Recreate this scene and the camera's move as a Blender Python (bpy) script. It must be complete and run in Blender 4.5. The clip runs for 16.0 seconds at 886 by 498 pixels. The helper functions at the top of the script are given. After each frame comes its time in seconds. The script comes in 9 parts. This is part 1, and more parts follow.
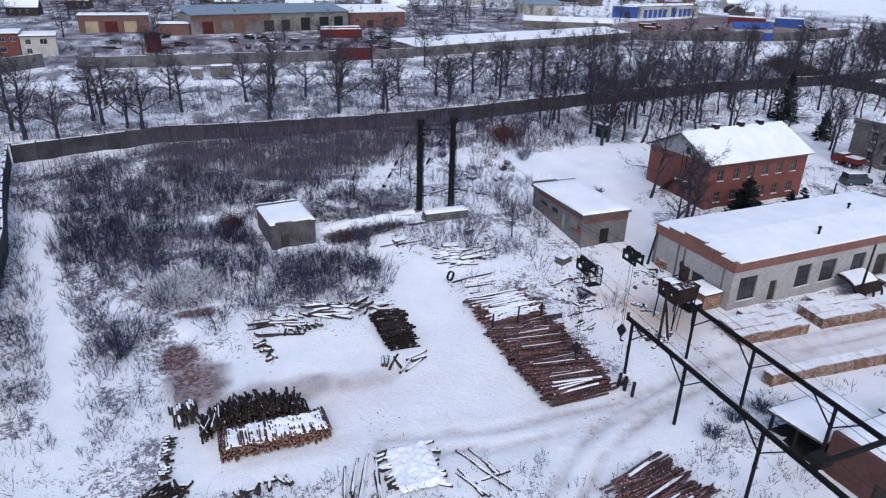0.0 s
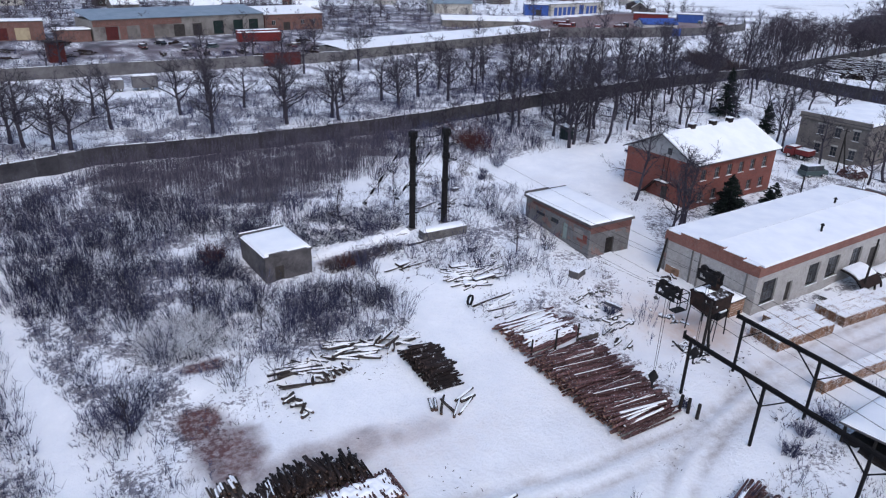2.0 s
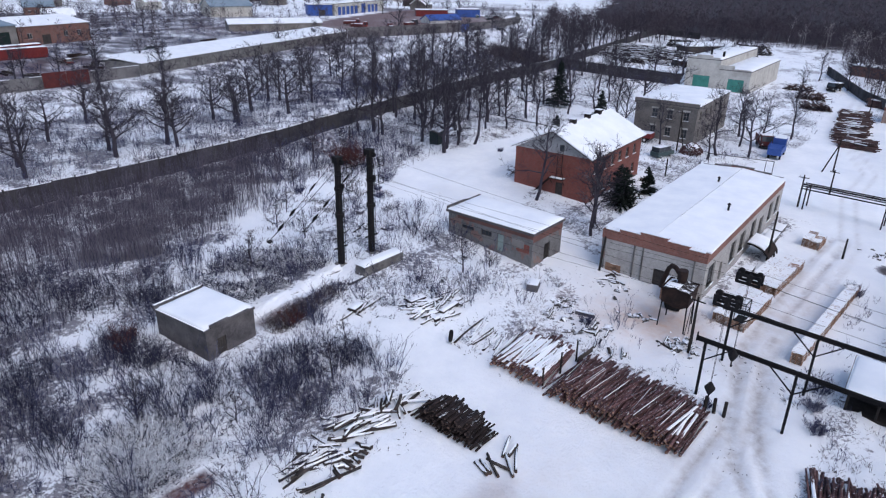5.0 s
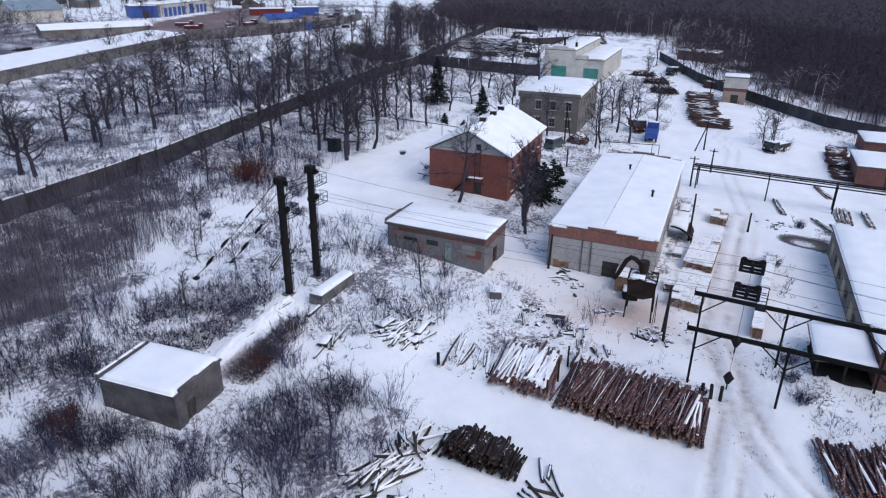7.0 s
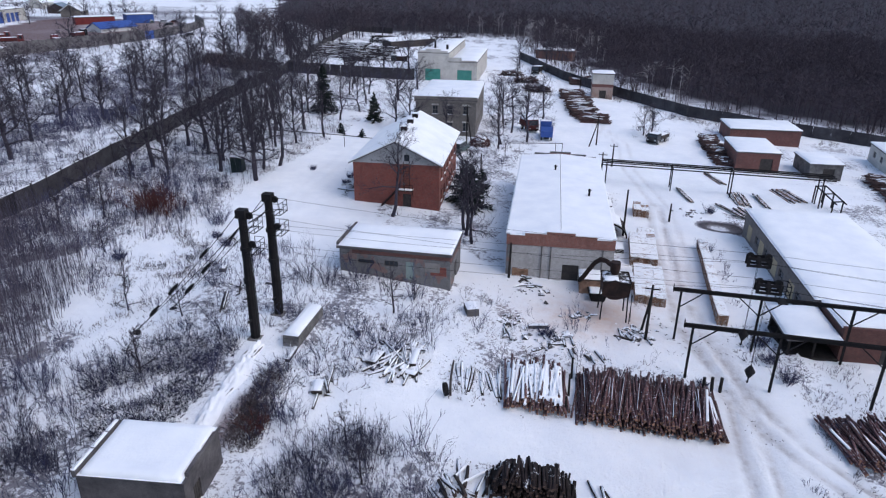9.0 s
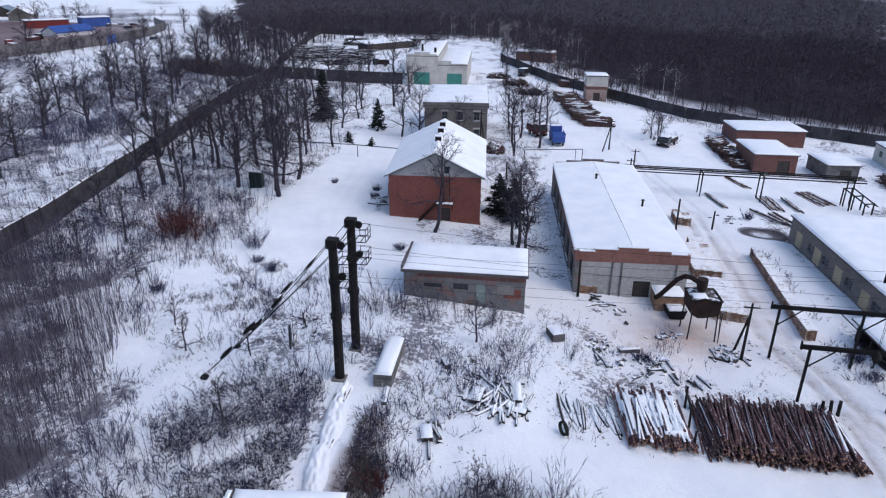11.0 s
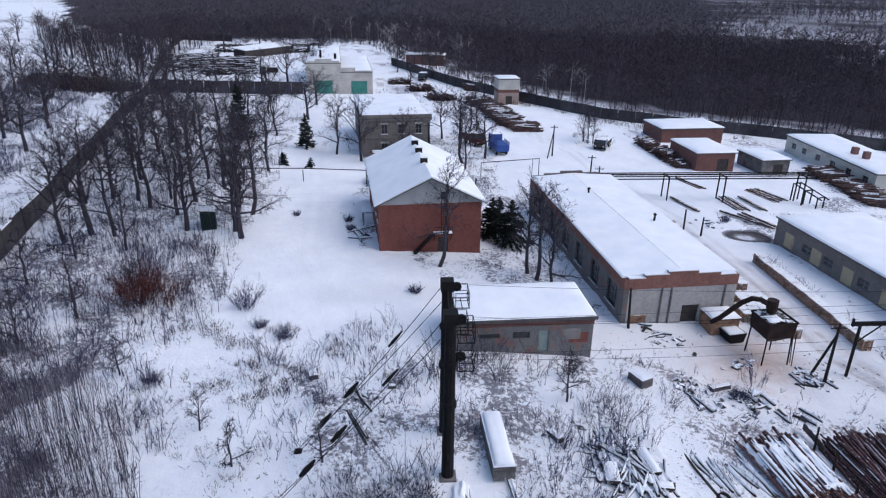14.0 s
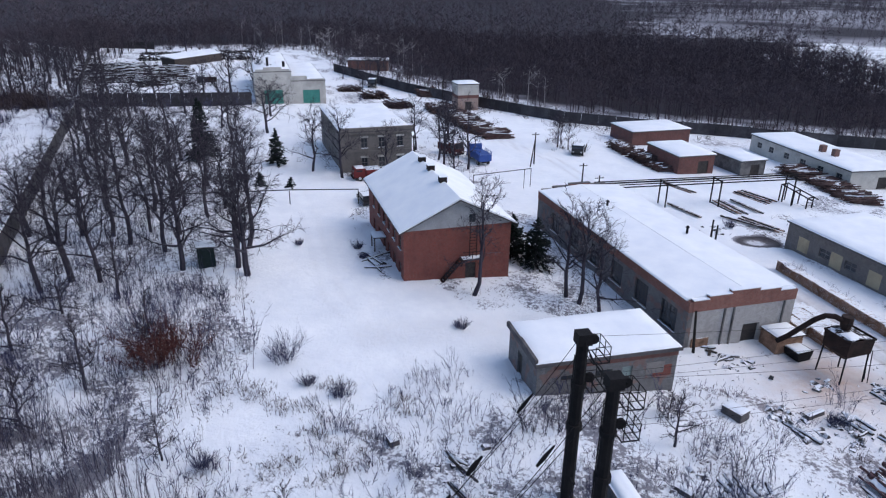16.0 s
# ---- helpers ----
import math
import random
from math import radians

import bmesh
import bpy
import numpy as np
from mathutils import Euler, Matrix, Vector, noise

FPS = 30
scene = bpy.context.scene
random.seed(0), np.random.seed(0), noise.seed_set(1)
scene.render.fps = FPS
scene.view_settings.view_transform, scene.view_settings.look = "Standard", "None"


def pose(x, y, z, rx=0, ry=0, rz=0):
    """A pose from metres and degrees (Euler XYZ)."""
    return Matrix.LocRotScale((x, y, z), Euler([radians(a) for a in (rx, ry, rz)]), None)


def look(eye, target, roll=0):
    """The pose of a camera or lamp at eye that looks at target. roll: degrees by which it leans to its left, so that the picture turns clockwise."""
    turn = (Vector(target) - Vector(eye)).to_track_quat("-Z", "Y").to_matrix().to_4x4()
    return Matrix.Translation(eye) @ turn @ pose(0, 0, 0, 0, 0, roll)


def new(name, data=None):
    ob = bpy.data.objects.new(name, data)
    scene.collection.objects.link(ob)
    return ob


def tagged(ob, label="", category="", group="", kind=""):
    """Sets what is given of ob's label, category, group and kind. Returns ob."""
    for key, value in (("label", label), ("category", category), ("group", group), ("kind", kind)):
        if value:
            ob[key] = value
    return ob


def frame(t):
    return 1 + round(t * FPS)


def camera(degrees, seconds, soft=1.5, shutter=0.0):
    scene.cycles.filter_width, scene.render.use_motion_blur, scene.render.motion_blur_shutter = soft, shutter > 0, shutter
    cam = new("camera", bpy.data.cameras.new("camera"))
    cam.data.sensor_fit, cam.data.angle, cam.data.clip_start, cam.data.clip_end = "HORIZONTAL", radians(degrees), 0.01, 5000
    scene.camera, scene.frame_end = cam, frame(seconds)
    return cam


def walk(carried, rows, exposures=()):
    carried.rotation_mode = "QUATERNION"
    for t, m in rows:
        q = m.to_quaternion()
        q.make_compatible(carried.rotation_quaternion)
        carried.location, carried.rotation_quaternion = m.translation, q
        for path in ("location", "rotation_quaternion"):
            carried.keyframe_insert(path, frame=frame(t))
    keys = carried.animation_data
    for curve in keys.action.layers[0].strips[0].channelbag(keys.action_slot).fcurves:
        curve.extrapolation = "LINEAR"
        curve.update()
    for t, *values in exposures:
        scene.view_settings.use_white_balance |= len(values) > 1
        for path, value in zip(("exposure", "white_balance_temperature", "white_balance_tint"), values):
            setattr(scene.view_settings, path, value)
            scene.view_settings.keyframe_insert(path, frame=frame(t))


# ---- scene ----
cam = camera(67.0, 16.0, soft=1.2)
PATH = [
    (0, (-2.277, -2.376, 32.593), (-1.642, -0.658, 31.79), 1.8),
    (0.5, (-4.327, -0.029, 32.575), (-3.626, 1.664, 31.771), 2.0),
    (1, (-6.365, 2.329, 32.556), (-5.601, 3.995, 31.754), 1.8),
    (1.5, (-8.339, 4.729, 32.544), (-7.513, 6.365, 31.742), 1.9),
    (2, (-10.227, 7.203, 32.529), (-9.341, 8.808, 31.73), 1.7),
    (2.5, (-11.995, 9.74, 32.517), (-11.049, 11.31, 31.718), 1.8),
    (3, (-13.655, 12.318, 32.519), (-12.652, 13.853, 31.721), 1.6),
    (3.5, (-15.208, 14.925, 32.526), (-14.127, 16.407, 31.73), 1.5),
    (4, (-16.668, 17.624, 32.526), (-15.476, 19.021, 31.732), 1.3),
    (4.5, (-18.001, 20.407, 32.525), (-16.712, 21.716, 31.734), 1.2),
    (5, (-19.175, 23.27, 32.535), (-17.799, 24.488, 31.745), 1.1),
    (5.2, (-19.562, 24.439, 32.538), (-18.16, 25.623, 31.742), 1.0),
    (7.5, (-22.963, 38.129, 32.578), (-21.277, 38.859, 31.789), 0.7),
    (8, (-23.308, 41.228, 32.59), (-21.578, 41.851, 31.801), 0.7),
    (8.2, (-23.289, 42.48, 32.59), (-21.544, 43.058, 31.803), 0.7),
    (10.3, (-21.427, 55.705, 32.495), (-19.611, 56.009, 31.714), 0.8),
    (10.5, (-21.151, 56.962, 32.494), (-19.335, 57.266, 31.713), 0.9),
    (11, (-20.231, 60.092, 32.496), (-18.412, 60.381, 31.717), 0.7),
    (11.5, (-19.118, 63.185, 32.479), (-17.289, 63.398, 31.699), 1.0),
    (12, (-17.803, 66.264, 32.457), (-15.963, 66.37, 31.679), 0.9),
    (12.5, (-16.326, 69.3, 32.432), (-14.483, 69.315, 31.655), 1.0),
    (13, (-14.718, 72.31, 32.409), (-12.875, 72.258, 31.633), 0.9),
    (13.5, (-12.969, 75.204, 32.4), (-11.127, 75.11, 31.626), 1.0),
    (14, (-11.087, 78.014, 32.396), (-9.247, 77.884, 31.623), 0.9),
    (14.5, (-9.132, 80.763, 32.398), (-7.297, 80.572, 31.624), 0.8),
    (15, (-7.122, 83.514, 32.419), (-5.294, 83.262, 31.648), 0.8),
    (15.5, (-5.091, 86.283, 32.445), (-3.271, 85.974, 31.676), 0.9),
    (16, (-3.001, 89.082, 32.465), (-1.19, 88.717, 31.699), 0.8),
]
walk(cam, [(t, look(eye, target, roll)) for t, eye, target, roll in PATH], exposures=[(0.0, 0.2, 6350, 12), (16.0, 0.2, 6350, 12)])

# ---- world and light: overcast winter daylight ----
SUN_ELEVATION, SUN_AZIMUTH = 50.0, 195.0
world = bpy.data.worlds.new("overcast_sky")
scene.world = world
world.use_nodes = True
wn = world.node_tree
sky = wn.nodes.new("ShaderNodeTexSky")
sky.sky_type = "NISHITA"
sky.sun_disc = False
sky.sun_elevation = radians(SUN_ELEVATION)
sky.sun_rotation = radians(SUN_AZIMUTH)
sky.dust_density = 2.0
wn.links.new(sky.outputs[0], wn.nodes["Background"].inputs[0])
wn.nodes["Background"].inputs[1].default_value = 0.185
sun = new("sun", bpy.data.lights.new("sun", "SUN"))
sun.data.energy, sun.data.angle, sun.data.color = 0.55, radians(60), (1.0, 0.95, 0.9)
_az, _el = radians(SUN_AZIMUTH), radians(SUN_ELEVATION)
sun.matrix_world = look((math.sin(_az) * math.cos(_el) * 200, math.cos(_az) * math.cos(_el) * 200, math.sin(_el) * 200), (0, 0, 0))


# ---- materials ----
def nodes_of(name):
    m = bpy.data.materials.new(name)
    m.use_nodes = True
    nt = m.node_tree
    return m, nt, nt.nodes["Principled BSDF"]


def node(nt, kind, **values):
    n = nt.nodes.new(kind)
    for key, value in values.items():
        n.inputs[key].default_value = value
    return n


def noise_tex(nt, vector, scale, detail=4.0, rough=0.6):
    n = node(nt, "ShaderNodeTexNoise", Scale=scale, Detail=detail, Roughness=rough)
    if vector is not None:
        nt.links.new(vector, n.inputs["Vector"])
    return n


def ramp(nt, value, stops):
    r = nt.nodes.new("ShaderNodeValToRGB")
    while len(r.color_ramp.elements) < len(stops):
        r.color_ramp.elements.new(0.5)
    for e, (at, c) in zip(r.color_ramp.elements, stops):
        e.position = at
        e.color = (*c, 1.0) if len(c) == 3 else c
    nt.links.new(value, r.inputs[0])
    return r


def mix(nt, fac, a, b, mode="MIX"):
    m = nt.nodes.new("ShaderNodeMix")
    m.data_type, m.blend_type = "RGBA", mode
    for slot, value in ((0, fac), (6, a), (7, b)):
        if isinstance(value, (int, float)):
            m.inputs[slot].default_value = value
        elif isinstance(value, tuple):
            m.inputs[slot].default_value = (*value, 1.0)
        else:
            nt.links.new(value, m.inputs[slot])
    return m.outputs[2]


def bump(nt, bsdf, height, strength, distance):
    b = node(nt, "ShaderNodeBump", Strength=strength, Distance=distance)
    nt.links.new(height, b.inputs["Height"])
    nt.links.new(b.outputs[0], bsdf.inputs["Normal"])


def surface(name, dark, light, scale=1.0, rough=0.85, metal=0.0, grain=12.0, rel=0.02, stain=None, piece=0.0, dust=0.0, dust_scale=2.0):
    """A worn surface: two scales of noise between two colours, fine relief, an optional stain colour, and variation from piece to piece."""
    m, nt, bsdf = nodes_of(name)
    pos = nt.nodes.new("ShaderNodeNewGeometry").outputs["Position"]
    big = noise_tex(nt, pos, scale, 5.0, 0.65)
    fine = noise_tex(nt, pos, grain, 3.0, 0.6)
    col = ramp(nt, big.outputs[0], [(0.3, dark), (0.7, light)]).outputs[0]
    grit = ramp(nt, fine.outputs[0], [(0.3, (0.72, 0.72, 0.72)), (0.7, (1.0, 1.0, 1.0))]).outputs[0]
    col = mix(nt, 0.8, col, grit, "MULTIPLY")
    if stain:
        blot = noise_tex(nt, pos, scale * 0.37, 6.0, 0.7)
        col = mix(nt, ramp(nt, blot.outputs[0], [(0.52, (0, 0, 0)), (0.66, (0.85, 0.85, 0.85))]).outputs[0], col, stain)
    if piece:
        rnd = nt.nodes.new("ShaderNodeObjectInfo").outputs["Random"]
        col = mix(nt, 1.0, col, ramp(nt, rnd, [(0.0, (1 - piece,) * 3), (1.0, (1.0, 1.0, 1.0))]).outputs[0], "MULTIPLY")
    if dust:
        # snow lies in patches on what faces upwards
        sep = nt.nodes.new("ShaderNodeSeparateXYZ")
        nt.links.new(nt.nodes.new("ShaderNodeNewGeometry").outputs["Normal"], sep.inputs[0])
        lying = ramp(nt, sep.outputs[2], [(0.35, (0, 0, 0)), (0.7, (1, 1, 1))]).outputs[0]
        flecks = noise_tex(nt, pos, dust_scale, 5.0, 0.7)
        where = ramp(nt, flecks.outputs[0], [(0.62 - 0.3 * dust, (0, 0, 0)), (0.72 - 0.3 * dust, (1, 1, 1))]).outputs[0]
        col = mix(nt, mix(nt, 1.0, lying, where, "MULTIPLY"), col, (0.8, 0.82, 0.86))
    nt.links.new(col, bsdf.inputs["Base Color"])
    bsdf.inputs["Roughness"].default_value = rough
    bsdf.inputs["Metallic"].default_value = metal
    bsdf.inputs["Specular IOR Level"].default_value = 0.5 if rough < 0.5 else 0.2
    bump(nt, bsdf, fine.outputs[0], 0.5, rel)
    return m


def brickwork(name, a, b, mortar, stain, patches=0.0):
    """Courses of brick in the wall's own frame, with weathering in large patches."""
    m, nt, bsdf = nodes_of(name)
    obj = nt.nodes.new("ShaderNodeTexCoord").outputs["Object"]
    sep = nt.nodes.new("ShaderNodeSeparateXYZ")
    nt.links.new(obj, sep.inputs[0])
    add = nt.nodes.new("ShaderNodeMath")
    nt.links.new(sep.outputs[0], add.inputs[0])
    nt.links.new(sep.outputs[1], add.inputs[1])
    com = nt.nodes.new("ShaderNodeCombineXYZ")
    nt.links.new(add.outputs[0], com.inputs[0])
    nt.links.new(sep.outputs[2], com.inputs[1])
    br = node(nt, "ShaderNodeTexBrick", Scale=1.0)
    br.inputs["Color1"].default_value, br.inputs["Color2"].default_value, br.inputs["Mortar"].default_value = (*a, 1), (*b, 1), (*mortar, 1)
    br.inputs["Brick Width"].default_value, br.inputs["Row Height"].default_value, br.inputs["Mortar Size"].default_value = 0.26, 0.078, 0.008
    nt.links.new(com.outputs[0], br.inputs["Vector"])
    big = noise_tex(nt, obj, 0.45, 6.0, 0.65)
    col = mix(nt, ramp(nt, big.outputs[0], [(0.45, (0, 0, 0)), (0.72, (0.75, 0.75, 0.75))]).outputs[0], br.outputs[0], stain)
    mid = noise_tex(nt, obj, 2.6, 4.0, 0.6)
    col = mix(nt, 0.7, col, ramp(nt, mid.outputs[0], [(0.3, (0.7, 0.7, 0.7)), (0.7, (1.1, 1.1, 1.1))]).outputs[0], "MULTIPLY")
    if patches:
        blot = noise_tex(nt, obj, 0.7, 3.0, 0.5)
        col = mix(nt, ramp(nt, blot.outputs[0], [(0.56, (0, 0, 0)), (0.6, (patches,) * 3)]).outputs[0], col, (0.28, 0.09, 0.05))
    nt.links.new(col, bsdf.inputs["Base Color"])
    bsdf.inputs["Roughness"].default_value = 0.9
    bump(nt, bsdf, br.outputs["Fac"], 0.4, -0.01)
    return m


def twig_material(name, dark, light, frost):
    """Bark that varies from plant to plant, some of it dusted with snow."""
    m, nt, bsdf = nodes_of(name)
    geo = nt.nodes.new("ShaderNodeNewGeometry")
    rnd = geo.outputs["Random Per Island"]
    col = ramp(nt, rnd, [(0.0, dark), (1.0, light)]).outputs[0]
    blot = noise_tex(nt, geo.outputs["Position"], 0.5, 4.0, 0.7)
    sep = nt.nodes.new("ShaderNodeSeparateXYZ")
    nt.links.new(geo.outputs["Normal"], sep.inputs[0])
    upward = ramp(nt, sep.outputs[2], [(0.25, (0, 0, 0)), (0.75, (1, 1, 1))]).outputs[0]
    fac = mix(nt, 1.0, ramp(nt, blot.outputs[0], [(0.5, (0, 0, 0)), (0.68, (frost,) * 3)]).outputs[0], upward, "MULTIPLY")
    col = mix(nt, fac, col, (0.8, 0.82, 0.86))
    nt.links.new(col, bsdf.inputs["Base Color"])
    bsdf.inputs["Roughness"].default_value = 0.9
    bsdf.inputs["Specular IOR Level"].default_value = 0.15
    return m


def snow_material(name):
    m, nt, bsdf = nodes_of(name)
    pos = nt.nodes.new("ShaderNodeNewGeometry").outputs["Position"]
    big = noise_tex(nt, pos, 0.35, 4.0, 0.6)
    fine = noise_tex(nt, pos, 5.0, 4.0, 0.6)
    col = ramp(nt, big.outputs[0], [(0.3, (0.74, 0.77, 0.82)), (0.65, (0.84, 0.86, 0.88))]).outputs[0]
    nt.links.new(col, bsdf.inputs["Base Color"])
    bsdf.inputs["Roughness"].default_value = 0.65
    bump(nt, bsdf, mix(nt, 0.4, big.outputs[0], fine.outputs[0]), 0.35, 0.12)
    return m


def ground_material():
    """Snow with packed wheel lanes, bare weeds, litter and bark where the sheet's own marks put them."""
    m, nt, bsdf = nodes_of("snowy_ground")
    pos = nt.nodes.new("ShaderNodeNewGeometry").outputs["Position"]
    marks = nt.nodes.new("ShaderNodeAttribute")
    marks.attribute_name = "cover"
    sep = nt.nodes.new("ShaderNodeSeparateColor")
    nt.links.new(marks.outputs["Color"], sep.inputs[0])
    big = noise_tex(nt, pos, 0.18, 5.0, 0.6)
    mid = noise_tex(nt, pos, 0.9, 6.0, 0.7)
    fine = noise_tex(nt, pos, 2.5, 6.0, 0.68)
    snow = ramp(nt, big.outputs[0], [(0.3, (0.78, 0.81, 0.85)), (0.65, (0.88, 0.9, 0.92))]).outputs[0]
    snow = mix(nt, 0.35, snow, ramp(nt, mid.outputs[0], [(0.3, (0.8, 0.82, 0.86)), (0.7, (1, 1, 1))]).outputs[0], "MULTIPLY")
    speck = noise_tex(nt, pos, 7.5, 3.0, 0.65)
    crumb = noise_tex(nt, pos, 19.0, 2.0, 0.6)
    # weed colour leans bluish, with the shade of grass and snow put in
    shaded_weed = mix(nt, crumb.outputs[0], (0.02, 0.019, 0.03), (0.2, 0.185, 0.225))

    def sums(a, ka, b, kb):
        m1 = nt.nodes.new("ShaderNodeMath")
        m1.operation = "MULTIPLY"
        m1.inputs[1].default_value = ka
        nt.links.new(a, m1.inputs[0])
        m2 = nt.nodes.new("ShaderNodeMath")
        m2.operation = "MULTIPLY_ADD"
        m2.inputs[1].default_value = kb
        nt.links.new(b, m2.inputs[0])
        nt.links.new(m1.outputs[0], m2.inputs[2])
        return m2.outputs[0]

    # weeds poke through in small specks, more of them where the mark is strong
    grains = sums(sums(speck.outputs[0], 0.36, crumb.outputs[0], 0.1), 1.0, fine.outputs[0], 0.85)
    total = sums(sums(grains, 1.0, mid.outputs[0], 0.55), 1.0, sep.outputs[0], 0.55)
    mp = nt.nodes.new("ShaderNodeMapRange")
    mp.inputs["From Min"].default_value, mp.inputs["From Max"].default_value = 1.22, 1.32
    nt.links.new(total, mp.inputs["Value"])
    fac = nt.nodes.new("ShaderNodeMath")
    fac.operation = "MULTIPLY"
    fac.inputs[1].default_value = 0.85
    nt.links.new(mp.outputs[0], fac.inputs[0])
    col = mix(nt, fac.outputs[0], snow, shaded_weed)
    # forest floor: leaf mould, blackened to stand for the shade under the trees
    dark_floor = nt.nodes.new("ShaderNodeMapRange")
    dark_floor.inputs["From Min"].default_value, dark_floor.inputs["From Max"].default_value = 0.85, 1.15
    nt.links.new(sep.outputs[0], dark_floor.inputs["Value"])
    col = mix(nt, dark_floor.outputs[0], col, mix(nt, mid.outputs[0], (0.014, 0.012, 0.017), (0.036, 0.03, 0.04)))
    # packed lanes: greyer, faintly brown
    lane = nt.nodes.new("ShaderNodeMath")
    lane.operation = "MULTIPLY"
    nt.links.new(sep.outputs[1], lane.inputs[0])
    lr = ramp(nt, mid.outputs[0], [(0.3, (0.25, 0.25, 0.25)), (0.7, (1, 1, 1))])
    nt.links.new(lr.outputs[0], lane.inputs[1])
    col = mix(nt, lane.outputs[0], col, (0.36, 0.34, 0.34))
    # bark, sawdust and leaf litter, and the painted dark hollow under the frosted shrubs
    lit = nt.nodes.new("ShaderNodeMath")
    lit.operation = "MULTIPLY"
    nt.links.new(sep.outputs[2], lit.inputs[0])
    lr2 = ramp(nt, fine.outputs[0], [(0.3, (0.7, 0.7, 0.7)), (0.6, (1, 1, 1))])
    nt.links.new(lr2.outputs[0], lit.inputs[1])
    col = mix(nt, lit.outputs[0], col, mix(nt, mid.outputs[0], (0.035, 0.014, 0.015), (0.17, 0.082, 0.08)))
    # sawdust blown over the snow
    saw = nt.nodes.new("ShaderNodeMath")
    saw.operation = "MULTIPLY"
    nt.links.new(marks.outputs["Alpha"], saw.inputs[0])
    nt.links.new(ramp(nt, mid.outputs[0], [(0.3, (0.4, 0.4, 0.4)), (0.68, (1, 1, 1))]).outputs[0], saw.inputs[1])
    col = mix(nt, saw.outputs[0], col, mix(nt, fine.outputs[0], (0.42, 0.27, 0.2), (0.66, 0.5, 0.4)))
    nt.links.new(col, bsdf.inputs["Base Color"])
    bsdf.inputs["Roughness"].default_value = 0.8
    bsdf.inputs["Specular IOR Level"].default_value = 0.15
    bump(nt, bsdf, mix(nt, 0.5, mid.outputs[0], fine.outputs[0]), 0.8, 0.34)
    return m


SNOW = snow_material("snow")
GROUND = ground_material()
CONCRETE = surface("weathered_concrete", (0.11, 0.105, 0.105), (0.22, 0.21, 0.205), 0.9, 0.9, stain=(0.06, 0.057, 0.057))
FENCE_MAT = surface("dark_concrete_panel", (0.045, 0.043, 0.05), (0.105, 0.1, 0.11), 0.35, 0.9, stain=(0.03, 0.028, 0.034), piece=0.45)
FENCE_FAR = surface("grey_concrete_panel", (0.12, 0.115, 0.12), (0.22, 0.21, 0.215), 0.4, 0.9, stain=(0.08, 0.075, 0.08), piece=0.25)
RED_BRICK = brickwork("red_brick", (0.215, 0.052, 0.038), (0.165, 0.042, 0.032), (0.18, 0.11, 0.09), (0.12, 0.036, 0.03))
OLD_BRICK = brickwork("old_red_brick", (0.205, 0.088, 0.07), (0.155, 0.066, 0.055), (0.18, 0.15, 0.135), (0.1, 0.06, 0.05))
SILICATE = brickwork("white_silicate_brick", (0.44, 0.42, 0.405), (0.385, 0.368, 0.355), (0.3, 0.29, 0.285), (0.28, 0.262, 0.25))
GREY_BRICK = brickwork("grey_silicate_brick", (0.185, 0.18, 0.182), (0.15, 0.146, 0.148), (0.11, 0.107, 0.11), (0.085, 0.079, 0.08), 0.3)
GREY_PLAIN = brickwork("grey_plain_brick", (0.2, 0.178, 0.165), (0.165, 0.147, 0.138), (0.14, 0.13, 0.125), (0.1, 0.09, 0.085))
PLASTER = surface("pale_plaster", (0.42, 0.4, 0.37), (0.58, 0.56, 0.52), 0.5, 0.9, stain=(0.28, 0.26, 0.24))
BEIGE = surface("beige_plaster", (0.4, 0.33, 0.22), (0.5, 0.42, 0.28), 0.8, 0.9, stain=(0.25, 0.2, 0.14))
TYMPANUM = surface("grey_gable_board", (0.3, 0.3, 0.31), (0.4, 0.4, 0.41), 0.7, 0.85)
ROOF_SHEET = surface("dark_roofing_sheet", (0.07, 0.065, 0.07), (0.14, 0.13, 0.13), 1.0, 0.8)
BLUE_ROOF = surface("blue_grey_roof_sheet", (0.16, 0.22, 0.28), (0.24, 0.3, 0.36), 0.3, 0.6)
STEEL = surface("black_steel", (0.006, 0.006, 0.0075), (0.017, 0.015, 0.016), 1.5, 0.85, 0.0)
RUST = surface("rusty_steel", (0.018, 0.012, 0.012), (0.05, 0.03, 0.025), 1.2, 0.85, 0.2, stain=(0.012, 0.011, 0.011))
POLE_MAT = surface("tarred_timber", (0.012, 0.01, 0.01), (0.035, 0.03, 0.028), 1.5, 0.9)
TIMBER = surface("fresh_timber", (0.24, 0.13, 0.085), (0.46, 0.29, 0.2), 2.5, 0.85, stain=(0.14, 0.085, 0.06), piece=0.25, dust=0.55, dust_scale=1.8)
OLD_WOOD = surface("old_grey_wood", (0.035, 0.03, 0.03), (0.11, 0.092, 0.085), 2.0, 0.9, piece=0.4, dust=0.45, dust_scale=2.0)
SNOWY_WOOD = surface("snowy_grey_wood", (0.03, 0.026, 0.026), (0.1, 0.085, 0.08), 2.0, 0.9, piece=0.4, dust=0.85, dust_scale=1.6)
BARK = surface("red_brown_bark", (0.065, 0.034, 0.037), (0.238, 0.127, 0.127), 3.4, 0.92, stain=(0.035, 0.018, 0.019), piece=0.6, dust=0.14, dust_scale=6.0)
DARK_BARK = surface("dark_wet_bark", (0.016, 0.012, 0.013), (0.05, 0.036, 0.035), 2.2, 0.92, piece=0.5, dust=0.1, dust_scale=1.5)
